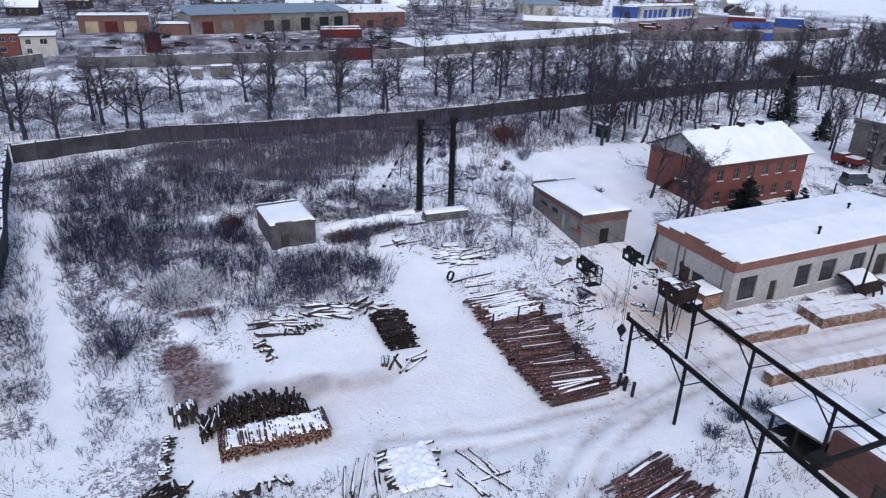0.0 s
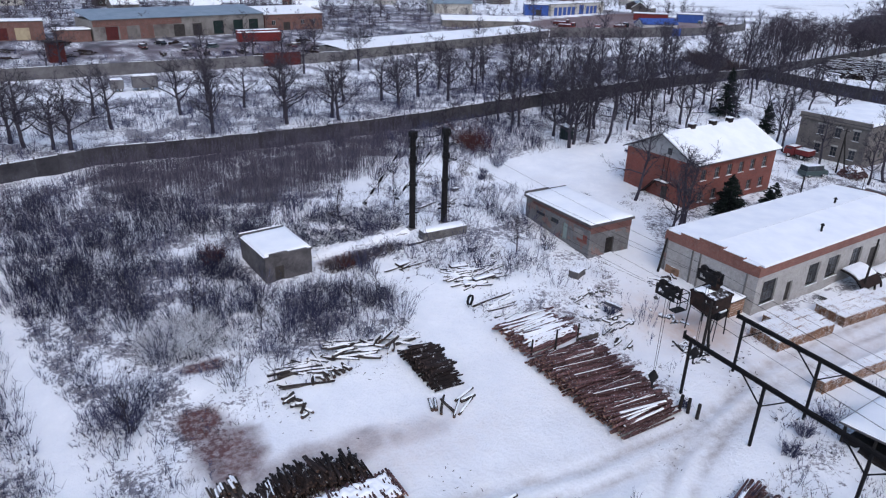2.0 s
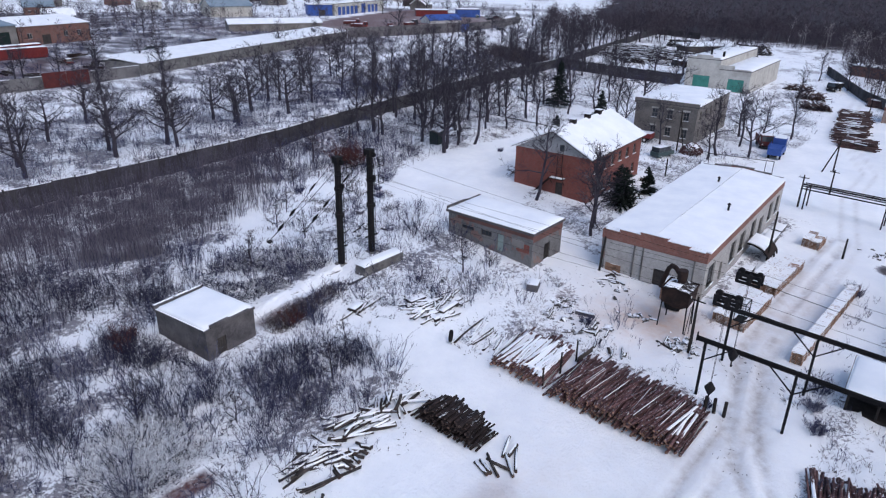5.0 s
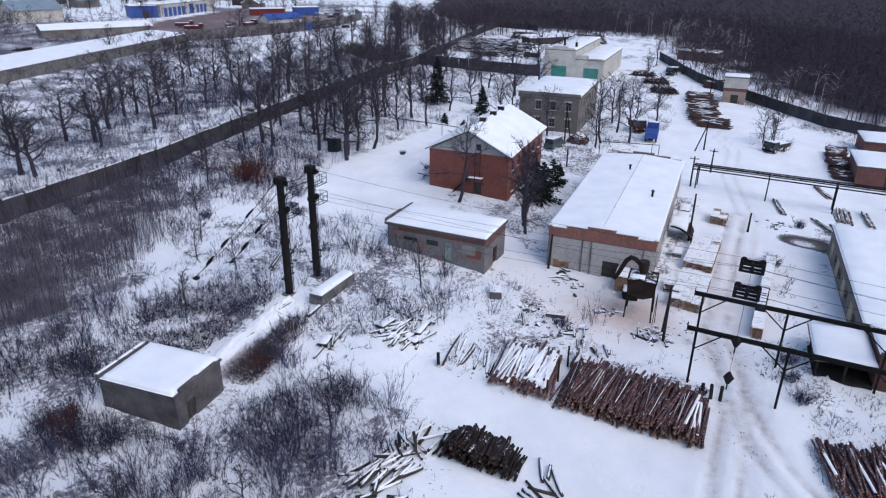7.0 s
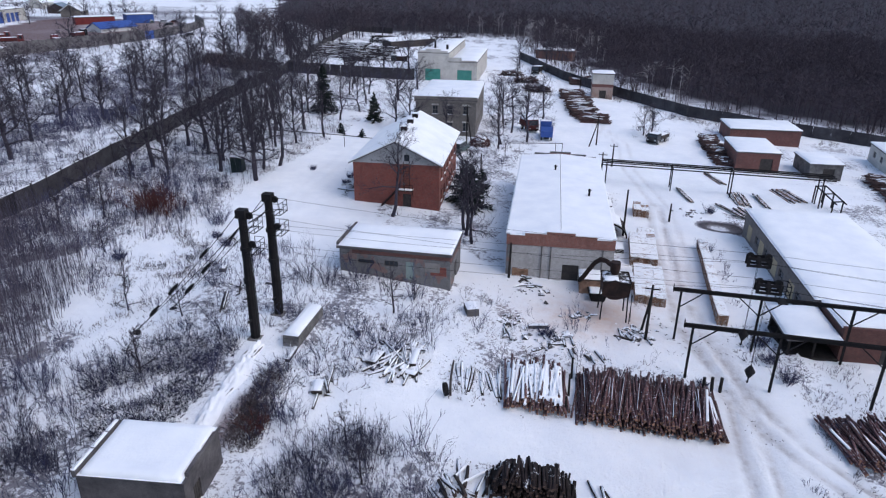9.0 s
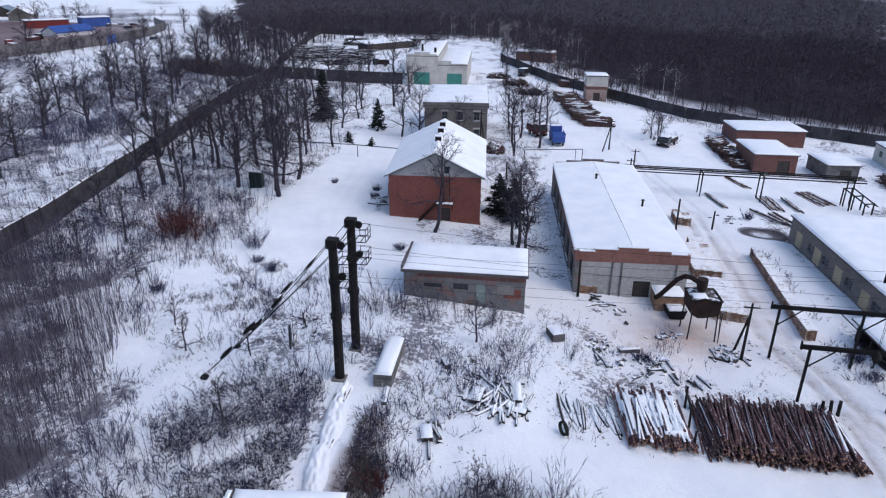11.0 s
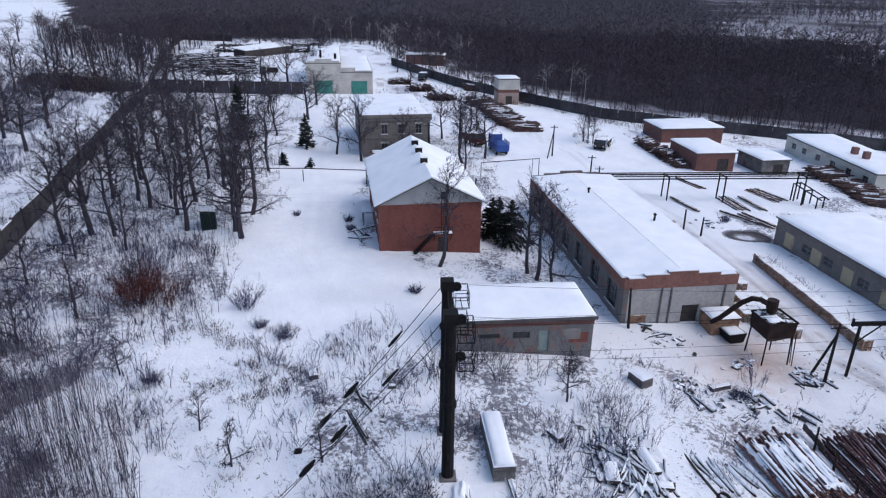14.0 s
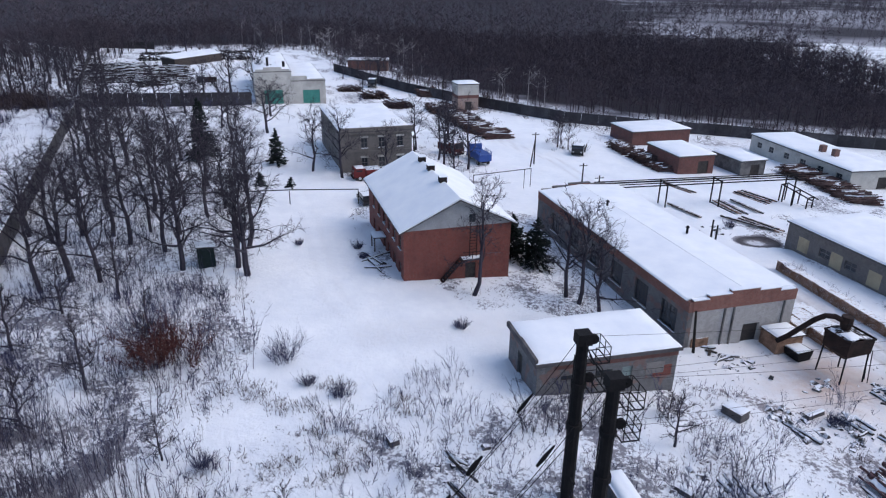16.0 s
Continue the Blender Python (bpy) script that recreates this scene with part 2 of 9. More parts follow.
OLD_STACK = surface("weathered_stack_timber", (0.035, 0.024, 0.025), (0.15, 0.1, 0.095), 1.6, 0.92, stain=(0.07, 0.03, 0.03))
DARK_END = surface("weathered_log_end", (0.035, 0.024, 0.022), (0.17, 0.11, 0.088), 5.0, 0.9, piece=0.6)
HUT_WALL = surface("dark_block_wall", (0.07, 0.065, 0.07), (0.15, 0.14, 0.142), 0.8, 0.9, stain=(0.045, 0.04, 0.045))
BAND_BRICK = brickwork("faded_brick_band", (0.25, 0.1, 0.076), (0.195, 0.075, 0.058), (0.22, 0.15, 0.13), (0.15, 0.065, 0.053))
SHED_BRICK = brickwork("dull_shed_brick", (0.17, 0.066, 0.055), (0.13, 0.05, 0.043), (0.14, 0.09, 0.08), (0.085, 0.038, 0.034))
STORE_BRICK = brickwork("dark_store_brick", (0.12, 0.045, 0.036), (0.09, 0.034, 0.03), (0.1, 0.06, 0.05), (0.06, 0.026, 0.023))
LOG_END = surface("sawn_log_end", (0.2, 0.105, 0.075), (0.5, 0.29, 0.2), 6.0, 0.85, piece=0.45)
GLASS = surface("dark_window_glass", (0.02, 0.024, 0.03), (0.05, 0.055, 0.065), 0.6, 0.12)
FRAME_WHITE = surface("white_window_frame", (0.5, 0.5, 0.5), (0.65, 0.65, 0.65), 2.0, 0.6)
FRAME_GREY = surface("grey_window_frame", (0.14, 0.13, 0.13), (0.26, 0.25, 0.25), 2.0, 0.7)
DOOR_DARK = surface("dark_door_leaf", (0.03, 0.028, 0.028), (0.07, 0.06, 0.055), 1.5, 0.75)
GREEN_DOOR = surface("turquoise_door_paint", (0.04, 0.19, 0.16), (0.08, 0.28, 0.23), 0.8, 0.6)
PALE_GREEN = surface("faded_green_paint", (0.2, 0.26, 0.25), (0.28, 0.34, 0.32), 1.2, 0.8)
GREEN_PAINT = surface("dark_green_paint", (0.009, 0.018, 0.018), (0.018, 0.032, 0.03), 1.0, 0.6)
RED_PAINT = surface("red_container_paint", (0.12, 0.018, 0.02), (0.18, 0.03, 0.03), 0.8, 0.55)
DARK_RED = surface("dull_red_paint", (0.07, 0.017, 0.017), (0.11, 0.026, 0.025), 0.8, 0.7)
BLUE_PAINT = surface("bright_blue_paint", (0.03, 0.07, 0.26), (0.05, 0.11, 0.36), 0.6, 0.5)
VEHICLE_GREEN = surface("grey_green_car_paint", (0.035, 0.06, 0.06), (0.05, 0.08, 0.085), 0.6, 0.3)
BLACK_PAINT = surface("black_car_paint", (0.012, 0.012, 0.015), (0.02, 0.02, 0.024), 0.6, 0.25)
RUBBER = surface("black_rubber", (0.015, 0.015, 0.016), (0.03, 0.03, 0.03), 3.0, 0.9)
TREE_BARK = twig_material("tree_bark", (0.018, 0.016, 0.023), (0.058, 0.051, 0.066), 0.25)
# the thickets' bluish shade is put into the next two bark colours
SHRUB_MAT = twig_material("shrub_twigs", (0.02, 0.0215, 0.045), (0.082, 0.085, 0.158), 0.35)
FAN_MAT = twig_material("dark_shrub_stems", (0.013, 0.0138, 0.028), (0.046, 0.046, 0.08), 0.2)
FROST_MAT = twig_material("frosted_twigs", (0.38, 0.4, 0.44), (0.84, 0.86, 0.9), 1.0)
CHUNK = surface("broken_concrete", (0.04, 0.036, 0.038), (0.14, 0.13, 0.13), 2.0, 0.9, piece=0.5, dust=0.7, dust_scale=1.5)
HEAP_WOOD = surface("dark_heap_wood", (0.025, 0.021, 0.021), (0.11, 0.092, 0.085), 2.0, 0.9, piece=0.4)
SAPLING_MAT = twig_material("sapling_stems", (0.03, 0.027, 0.043), (0.105, 0.094, 0.128), 0.2)
WEED_MAT = twig_material("dry_weeds", (0.03, 0.025, 0.031), (0.115, 0.092, 0.095), 0.4)
# both forest barks are lifted to stand for haze, the distant one more
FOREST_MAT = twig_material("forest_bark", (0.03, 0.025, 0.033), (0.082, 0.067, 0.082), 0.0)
HAZED_WOOD_MAT = twig_material("hazed_forest_bark", (0.045, 0.039, 0.048), (0.12, 0.102, 0.122), 0.0)
BIRCH_MAT = twig_material("pale_birch_bark", (0.2, 0.19, 0.19), (0.4, 0.38, 0.38), 0.0)
EDGE_MAT = twig_material("brown_edge_twigs", (0.034, 0.027, 0.031), (0.09, 0.07, 0.073), 0.0)
RUST_LEAF = twig_material("rust_brown_leaves", (0.04, 0.018, 0.02), (0.13, 0.048, 0.04), 0.2)
NEEDLES = twig_material("dark_needles", (0.005, 0.008, 0.008), (0.015, 0.023, 0.019), 0.08)
SHABBY = surface("dingy_plaster", (0.13, 0.12, 0.115), (0.3, 0.28, 0.265), 0.25, 0.9, stain=(0.09, 0.07, 0.065))
PINK_BRICK = brickwork("pale_pink_brick", (0.36, 0.27, 0.235), (0.3, 0.21, 0.18), (0.3, 0.26, 0.23), (0.2, 0.11, 0.085))


# ---- building blocks ----
class Shape:
    """Collects plain solids into one mesh."""

    def __init__(self):
        self.v, self.f, self.smooth = [], [], False

    def add(self, verts, faces):
        n = len(self.v)
        self.v.extend(verts)
        self.f.extend(tuple(i + n for i in f) for f in faces)
        return self

    def box(self, x0, y0, z0, x1, y1, z1):
        v = [(x, y, z) for z in (z0, z1) for x, y in ((x0, y0), (x1, y0), (x1, y1), (x0, y1))]
        return self.add(v, [(3, 2, 1, 0), (4, 5, 6, 7), (0, 1, 5, 4), (1, 2, 6, 5), (2, 3, 7, 6), (3, 0, 4, 7)])

    def bar(self, a, b, w, h=None):
        """A square bar from a to b."""
        return self.rod(a, b, w * 0.707, (h or w) * 0.707, 4)

    def rod(self, a, b, r0, r1=None, n=6):
        a, b = Vector(a), Vector(b)
        r1 = r0 if r1 is None else r1
        d = (b - a).normalized()
        s = d.cross(Vector((0, 0, 1)) if abs(d.z) < 0.95 else Vector((1, 0, 0))).normalized()
        u = s.cross(d)
        k = math.pi / n if n == 4 else 0.0
        ring = [(math.cos(k + 2 * math.pi * i / n), math.sin(k + 2 * math.pi * i / n)) for i in range(n)]
        v = [tuple(a + (s * c + u * q) * r0) for c, q in ring] + [tuple(b + (s * c + u * q) * r1) for c, q in ring]
        f = [(i, (i + 1) % n, n + (i + 1) % n, n + i) for i in range(n)]
        f += [tuple(range(n - 1, -1, -1)), tuple(range(n, 2 * n))]
        return self.add(v, f)

    def prism(self, outline, a0, a1, axis="x"):
        """An outline (u, z) drawn out along x or y."""
        n = len(outline)
        put = (lambda u, z, a: (a, u, z)) if axis == "x" else (lambda u, z, a: (u, a, z))
        v = [put(u, z, a0) for u, z in outline] + [put(u, z, a1) for u, z in outline]
        f = [(i, (i + 1) % n, n + (i + 1) % n, n + i) for i in range(n)] + [tuple(range(n - 1, -1, -1)), tuple(range(n, 2 * n))]
        return self.add(v, f)

    def mesh(self, name, *mats, smooth=False):
        me = bpy.data.meshes.new(name)
        me.from_pydata(self.v, [], self.f)
        bm = bmesh.new()
        bm.from_mesh(me)
        bmesh.ops.recalc_face_normals(bm, faces=bm.faces)
        bm.to_mesh(me)
        bm.free()
        for m in mats:
            me.materials.append(m)
        if smooth or self.smooth:
            me.polygons.foreach_set("use_smooth", [True] * len(me.polygons))
        return me


def part(name, shape, material, parent, label=""):
    ob = new(name, shape.mesh(name, material) if isinstance(shape, Shape) else shape)
    ob.parent = parent
    if label:
        ob["label"] = label
    return ob


def thing(name, x, y, z, yaw, label, category, group="", kind=""):
    ob = new(name)
    ob.matrix_basis = pose(x, y, z, 0, 0, yaw)
    return tagged(ob, label, category, group, kind)


def raw_mesh(name, verts, faces, mat):
    """A large mesh straight from number arrays; faces all have the same number of corners."""
    me = bpy.data.meshes.new(name)
    k = faces.shape[1]
    me.vertices.add(len(verts))
    me.vertices.foreach_set("co", verts.astype(np.float32).ravel())
    me.loops.add(faces.size)
    me.loops.foreach_set("vertex_index", faces.astype(np.int32).ravel())
    me.polygons.add(len(faces))
    me.polygons.foreach_set("loop_start", np.arange(0, faces.size, k, dtype=np.int32))
    me.materials.append(mat)
    me.update(calc_edges=True)
    return me


def spikes(p0, p1, r):
    """Thin three-sided tapering twigs from p0 to p1, as arrays."""
    p0, p1, r = np.asarray(p0, float), np.asarray(p1, float), np.asarray(r, float)[:, None]
    d = p1 - p0
    d /= np.linalg.norm(d, axis=1, keepdims=True) + 1e-9
    ref = np.where(np.abs(d[:, 2:3]) < 0.9, np.array([[0, 0, 1.0]]), np.array([[1.0, 0, 0]]))
    s = np.cross(d, ref)
    s /= np.linalg.norm(s, axis=1, keepdims=True)
    u = np.cross(s, d)
    n = len(p0)
    v = np.stack([p0 + s * r, p0 + (-0.5 * s + 0.866 * u) * r, p0 + (-0.5 * s - 0.866 * u) * r, p1], 1).reshape(-1, 3)
    i = np.arange(n)[:, None] * 4
    f = np.concatenate([i + np.array([[0, 1, 3]]), i + np.array([[1, 2, 3]]), i + np.array([[2, 0, 3]])], 1).reshape(-1, 3)
    return v, f


def blades(p0, p1, r, rng):
    """The thinnest twigs: one narrow tapering sliver each, turned at random about its own line."""
    p0, p1, r = np.asarray(p0, float), np.asarray(p1, float), np.asarray(r, float)[:, None]
    d = p1 - p0
    s = np.cross(d, rng.normal(0, 1, d.shape))
    s /= np.linalg.norm(s, axis=1, keepdims=True) + 1e-9
    v = np.stack([p0 + s * r, p0 - s * r, p1], 1).reshape(-1, 3)
    return v, np.arange(len(v)).reshape(-1, 3)


def join(*sets):
    """Several arrays of corners and faces as one."""
    n, vs, fs = 0, [], []
    for v, f in sets:
        vs.append(v)
        fs.append(f + n)
        n += len(v)
    return np.concatenate(vs), np.concatenate(fs)


def soft_step(v, k):
    return k * np.logaddexp(0, v / k)


def ground_z(x, y):
    """Height of the ground: it rises gently northwards, with low mounds round the masts and in the grove and a bank under the fence."""
    x, y = np.asarray(x, float), np.asarray(y, float)
    ye = y - 0.65 * soft_step(y - 90, 8.0) + soft_step(-30 - y, 10.0)
    xe = x - soft_step(x - 130, 15.0)
    z = -1.6 - 0.012 * xe + 0.042 * ye
    z = z + 1.3 * np.exp(-((x - 66) ** 2 + (y - 104) ** 2) / 2 / 24**2)
    z = z + 1.1 * np.exp(-((x - 29) ** 2 + (y - 74) ** 2) / 2 / 11**2)
    # a bank under the long fence
    z = z + 2.1 * np.exp(-(((x - 118) / 40) ** 2) / 2 - ((y - 118 - 0.197 * (x - 45)) / 14) ** 2 / 2)
    return z


def gz(x, y):
    return float(ground_z(x, y))


def line_distance(x, y, pts):
    best = np.full(np.shape(x), 1e9)
    for (ax, ay), (bx, by) in zip(pts, pts[1:]):
        dx, dy = bx - ax, by - ay
        t = np.clip(((x - ax) * dx + (y - ay) * dy) / (dx * dx + dy * dy), 0, 1)
        best = np.minimum(best, np.hypot(x - ax - t * dx, y - ay - t * dy))
    return best


def inside(x, y, pts):
    odd = np.zeros(np.shape(x), bool)
    for (ax, ay), (bx, by) in zip(pts, pts[1:] + pts[:1]):
        cross = ((ay > y) != (by > y)) & (x < (bx - ax) * (y - ay) / (by - ay + 1e-12) + ax)
        odd ^= cross
    return odd


def fade(d, width, soft=1.5):
    return np.clip((width + soft - d) / soft, 0, 1)


# lanes, yards and planted ground of the plan
MAIN_ROAD = [(8, 35), (19, 33.5), (31, 33), (42, 36.3), (60, 36.5), (76, 37), (98, 42), (118, 43), (150, 56), (200, 62), (250, 66)]
SIDE_LANE = [(15, 41), (17, 52), (17.5, 60), (17.2, 67)]
WEST_LANE = [(-13, 40), (-14.3, 46), (-16.4, 56), (-19.6, 68.7), (-21, 75), (-22, 84)]
NORTH_DRIVE = [(40, 82), (58, 88), (82, 90), (112, 93), (168, 93)]
PASSAGE = [(50, 84), (51, 70), (43, 58), (40, 51), (38, 43), (37, 36)]
OUTER_LANE = [(-60, 168), (-10, 168), (60, 174), (130, 190), (220, 215)]
SLOPE_TRACK = [(22, 92), (30, 104), (36, 98), (42, 90)]
YARDS = [
    [(-6, 36), (-5.5, 43), (-3, 48), (4, 50), (12, 52), (15, 48), (18, 52), (20, 47), (21, 36), (30, 34), (24, 30), (12, 33), (0, 35)],
    [(40, 76), (41, 93), (64, 95), (110, 95), (170, 97), (170, 89), (112, 90), (100, 82), (84, 86), (60, 84), (59, 78), (49, 72), (45, 74)],
    [(84, 44), (80, 26), (92, 8), (104, 20), (128, 26), (140, 30), (165, 42), (165, 58), (120, 56), (100, 60), (86, 60)],
    [(45, 42), (80, 43), (80, 30), (70, 29), (40, 31)],
    [(178, 98), (178, 150), (262, 150), (262, 100)],
    [(172, 244), (206, 238), (227, 236), (262, 240), (287, 248), (304, 266), (306, 325), (284, 334), (226, 314), (196, 300), (176, 275)],
]
FOREST_EDGE = [(290, 175), (300, 90), (228, 74), (196, 56), (172, 38), (154, 22), (146, 4), (140, -14), (126, -40), (104, -84), (95, -110), (300, -150), (360, -190), (430, -130), (960, -330), (1300, -330), (1500, 300), (1500, 560), (713, 415), (640, 362), (560, 338), (500, 303), (425, 275), (360, 238), (318, 200)]
THICKET = [(-27, 104), (-24, 80), (-19, 60), (-12, 50), (-6, 56), (3, 54.5), (10, 56), (15, 60), (16, 68), (21, 69), (21, 77), (17, 84), (20, 92), (26, 100), (34, 112), (30, 119), (10, 117), (-8, 114)]

CURVE = [(14, 24.5), (18, 27.1), (19.8, 28.6), (22, 30.6), (26, 32.8), (30, 34.1), (34, 35.2), (40, 36.6), (50, 36.8), (62, 36.8)]
LOWER_LANE = [(8, 35.2), (17, 33.8), (21.8, 34.1), (26.8, 34.0), (33.1, 35.3), (40, 37.2), (50, 37.8), (65, 38.5), (78, 38.6)]
OPEN_SNOW = [(16, 88), (22, 92), (30, 96), (36.5, 101), (42, 95), (35, 87), (30, 84), (25, 86.5), (20, 84)]
STAND = [(15.5, 91), (22.7, 94.4), (30, 98.2), (35.5, 103.5), (41, 112), (43, 120.5), (30, 118.8), (10, 116.6), (-8, 114), (-12, 108), (-6, 98), (2, 94), (8, 92)]


def clear_of(x, y):
    """1 on lanes and in swept yards, 0 on overgrown ground."""
    c = fade(line_distance(x, y, MAIN_ROAD), 3.2, 2.0)
    for pts, w in ((SIDE_LANE, 2.2), (WEST_LANE, 0.9), (NORTH_DRIVE, 4.5), (PASSAGE, 2.4), (OUTER_LANE, 3.0), (SLOPE_TRACK, 1.0)):
        c = np.maximum(c, fade(line_distance(x, y, pts), w, 1.5))
    c = np.maximum(c, 0.35 * inside(x, y, OPEN_SNOW))
    for yard in YARDS:
        c = np.maximum(c, np.maximum(inside(x, y, yard), fade(line_distance(x, y, yard + yard[:1]), 0.3, 1.5)))
    return c


def value_noise(x, y, scale, seed):
    """Smooth random field between 0 and 1."""
    rng = np.random.default_rng(seed)
    tab = rng.random((256, 256))
    u, v = np.asarray(x) / scale + 1000.0, np.asarray(y) / scale + 1000.0
    iu, iv = np.floor(u).astype(int), np.floor(v).astype(int)
    fu, fv = u - iu, v - iv
    fu, fv = fu * fu * (3 - 2 * fu), fv * fv * (3 - 2 * fv)
    g = lambda a, b: tab[a % 256, b % 256]
    return (g(iu, iv) * (1 - fu) + g(iu + 1, iv) * fu) * (1 - fv) + (g(iu, iv + 1) * (1 - fu) + g(iu + 1, iv + 1) * fu) * fv


# ---- ground ----
def axis(lo, hi, step, a, b):
    inner = np.arange(lo, hi + step / 2, step)
    left, right, g = [], [], step
    p = lo
    while p > a:
        g = min(g * 1.14, 40)
        p -= g
        left.append(p)
    p, g = hi, step
    while p < b:
        g = min(g * 1.1, 4.5) if p - hi < 300 else min(g * 1.15, 40)
        p += g
        right.append(p)
    return np.concatenate([left[::-1], inner, right])


def relief(x, y):
    """Height of the snow over the plain ground: lumpy where it is overgrown, nearly even on lanes."""
    clear = clear_of(x, y)
    rough = (value_noise(x, y, 3.5, 3) + 0.6 * value_noise(x, y, 1.3, 4)) / 1.6
    near = np.clip(1.4 - np.hypot(x - 30, y - 70) / 160, 0.15, 1)
    return near * ((1 - clear) * (rough - 0.5) * 0.55 + clear * (value_noise(x, y, 5.0, 5) - 0.5) * 0.12)


def top_z(x, y):
    """Height of the snow's surface."""
    return gz(x, y) + float(relief(np.array([x], float), np.array([y], float))[0])


def build_ground():
    xs, ys = axis(-34, 92, 0.5, -1500, 3500), axis(22, 124, 0.5, -1500, 3500)
    X, Y = np.meshgrid(xs, ys)
    clear = clear_of(X, Y)
    near = np.clip(1.4 - np.hypot(X - 30, Y - 70) / 160, 0.15, 1)
    Z = ground_z(X, Y) + relief(X, Y)
    # wheel ruts along the main road
    d = line_distance(X, Y, MAIN_ROAD)
    rut = np.exp(-((d - 1.0) ** 2) / 0.12)
    Z -= 0.07 * rut * near
    thick = np.where(inside(X, Y, THICKET), 1.0, 0.0)
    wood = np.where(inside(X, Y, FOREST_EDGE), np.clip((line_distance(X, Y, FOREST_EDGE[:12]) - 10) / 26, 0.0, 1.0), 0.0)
    clump = np.clip((value_noise(X, Y, 2.6, 11) + 0.6 * value_noise(X, Y, 7, 6)) / 1.6 * 2.2 - 0.6, 0, 1)
    beyond = np.clip((Y - 118 - 0.2 * X) / 12, 0, 1) * (X < 178) + 0.9 * ((Y > 200 + 0.15 * X) & (Y < 460) & (X < 190))
    frost = np.exp(-(((X + 6) / 7) ** 2 + ((Y - 60) / 7) ** 2))
    nook = np.exp(-(((X - 50) / 22) ** 2 + ((Y - 108) / 12) ** 2))
    masts = np.exp(-(((X - 31) / 9) ** 2 + ((Y - 72) / 11) ** 2))
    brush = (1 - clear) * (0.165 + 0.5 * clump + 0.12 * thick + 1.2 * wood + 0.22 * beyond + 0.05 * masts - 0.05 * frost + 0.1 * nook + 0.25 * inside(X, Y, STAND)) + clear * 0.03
    far_fields = (np.hypot(X, Y) > 420) & (wood == 0)
    brush = np.where(far_fields, np.where(Y > 100, 0.1, 0.74) + 1.0 * value_noise(X, Y, 70, 7) * value_noise(X, Y, 22, 10), brush)
    lane = 0.4 * rut * (0.3 + value_noise(X, Y, 2.5, 75)) * (X > 60) + 0.06 * fade(d, 2.6, 1.5) + 0.3 * fade(line_distance(X, Y, PASSAGE), 1.5, 2) * 0.6
    sawdust = 0.75 * np.exp(-(((X - 39.6) / 4.2) ** 2 + ((Y - 46.0) / 4.6) ** 2)) + 0.3 * np.exp(-(((X - 36) / 5) ** 2 + ((Y - 50) / 6) ** 2)) + 0.22 * np.exp(-(((X - 55) / 12) ** 2 + ((Y - 37) / 3) ** 2)) + 0.3 * np.exp(-(((X - 4) / 9) ** 2 + ((Y - 42) / 3) ** 2)) + 0.13 * np.exp(-(((X - 34) / 17) ** 2 + ((Y - 45) / 12) ** 2))
    dusty = 0.16 * np.exp(-(((X - 14) / 12) ** 2 + ((Y - 39) / 6) ** 2)) + 0.16 * np.exp(-(((X - 33) / 4.5) ** 2 + ((Y - 34.2) / 2.2) ** 2))
    track = line_distance(X, Y, CURVE)
    lane = lane + 1.1 * np.exp(-((track - 0.95) ** 2) / 0.12) * (0.1 + 0.9 * value_noise(X, Y, 1.6, 68)) * (0.35 + 0.65 * (X < 34)) + 0.14 * fade(track, 1.6, 1.2)
    Z -= 0.16 * np.exp(-((track - 0.95) ** 2) / 0.15) - 0.07 * np.exp(-(track ** 2) / 0.15)
    low = line_distance(X, Y, LOWER_LANE)
    lane = lane + 1.0 * np.exp(-((low - 0.95) ** 2) / 0.12) * (0.15 + 0.9 * value_noise(X, Y, 1.9, 79)) + 0.1 * fade(low, 2.0, 1.5)
    Z -= 0.16 * np.exp(-((low - 0.95) ** 2) / 0.15) - 0.07 * np.exp(-(low ** 2) / 0.15)
    way = line_distance(X, Y, NORTH_DRIVE)
    lane = lane + 0.16 * np.exp(-((way - 0.9) ** 2) / 0.2) * value_noise(X, Y, 3.0, 69)
    lane = np.maximum(lane, 1.0 * inside(X, Y, YARDS[5]) * (0.75 + 0.5 * value_noise(X, Y, 14.0, 76)))
    lane = lane + dusty * (0.5 + value_noise(X, Y, 2.0, 66))
    bits = (value_noise(X, Y, 2.2, 8) + value_noise(X, Y, 0.9, 9)) / 2
    def blot(cx, cy, rx, ry, amount):
        q = ((X - cx) / rx) ** 2 + ((Y - cy) / ry) ** 2
        return amount * np.clip(1.35 - q - (bits - 0.5) * 1.6, 0, 1)
    round_ = np.sqrt(((X - 72.6) / 2.4) ** 2 + ((Y - 29.8) / 3.3) ** 2)
    ditch = np.exp(-round_ ** 2)
    ring = 1.0 * np.exp(-((round_ - 0.7) / 0.38) ** 2)
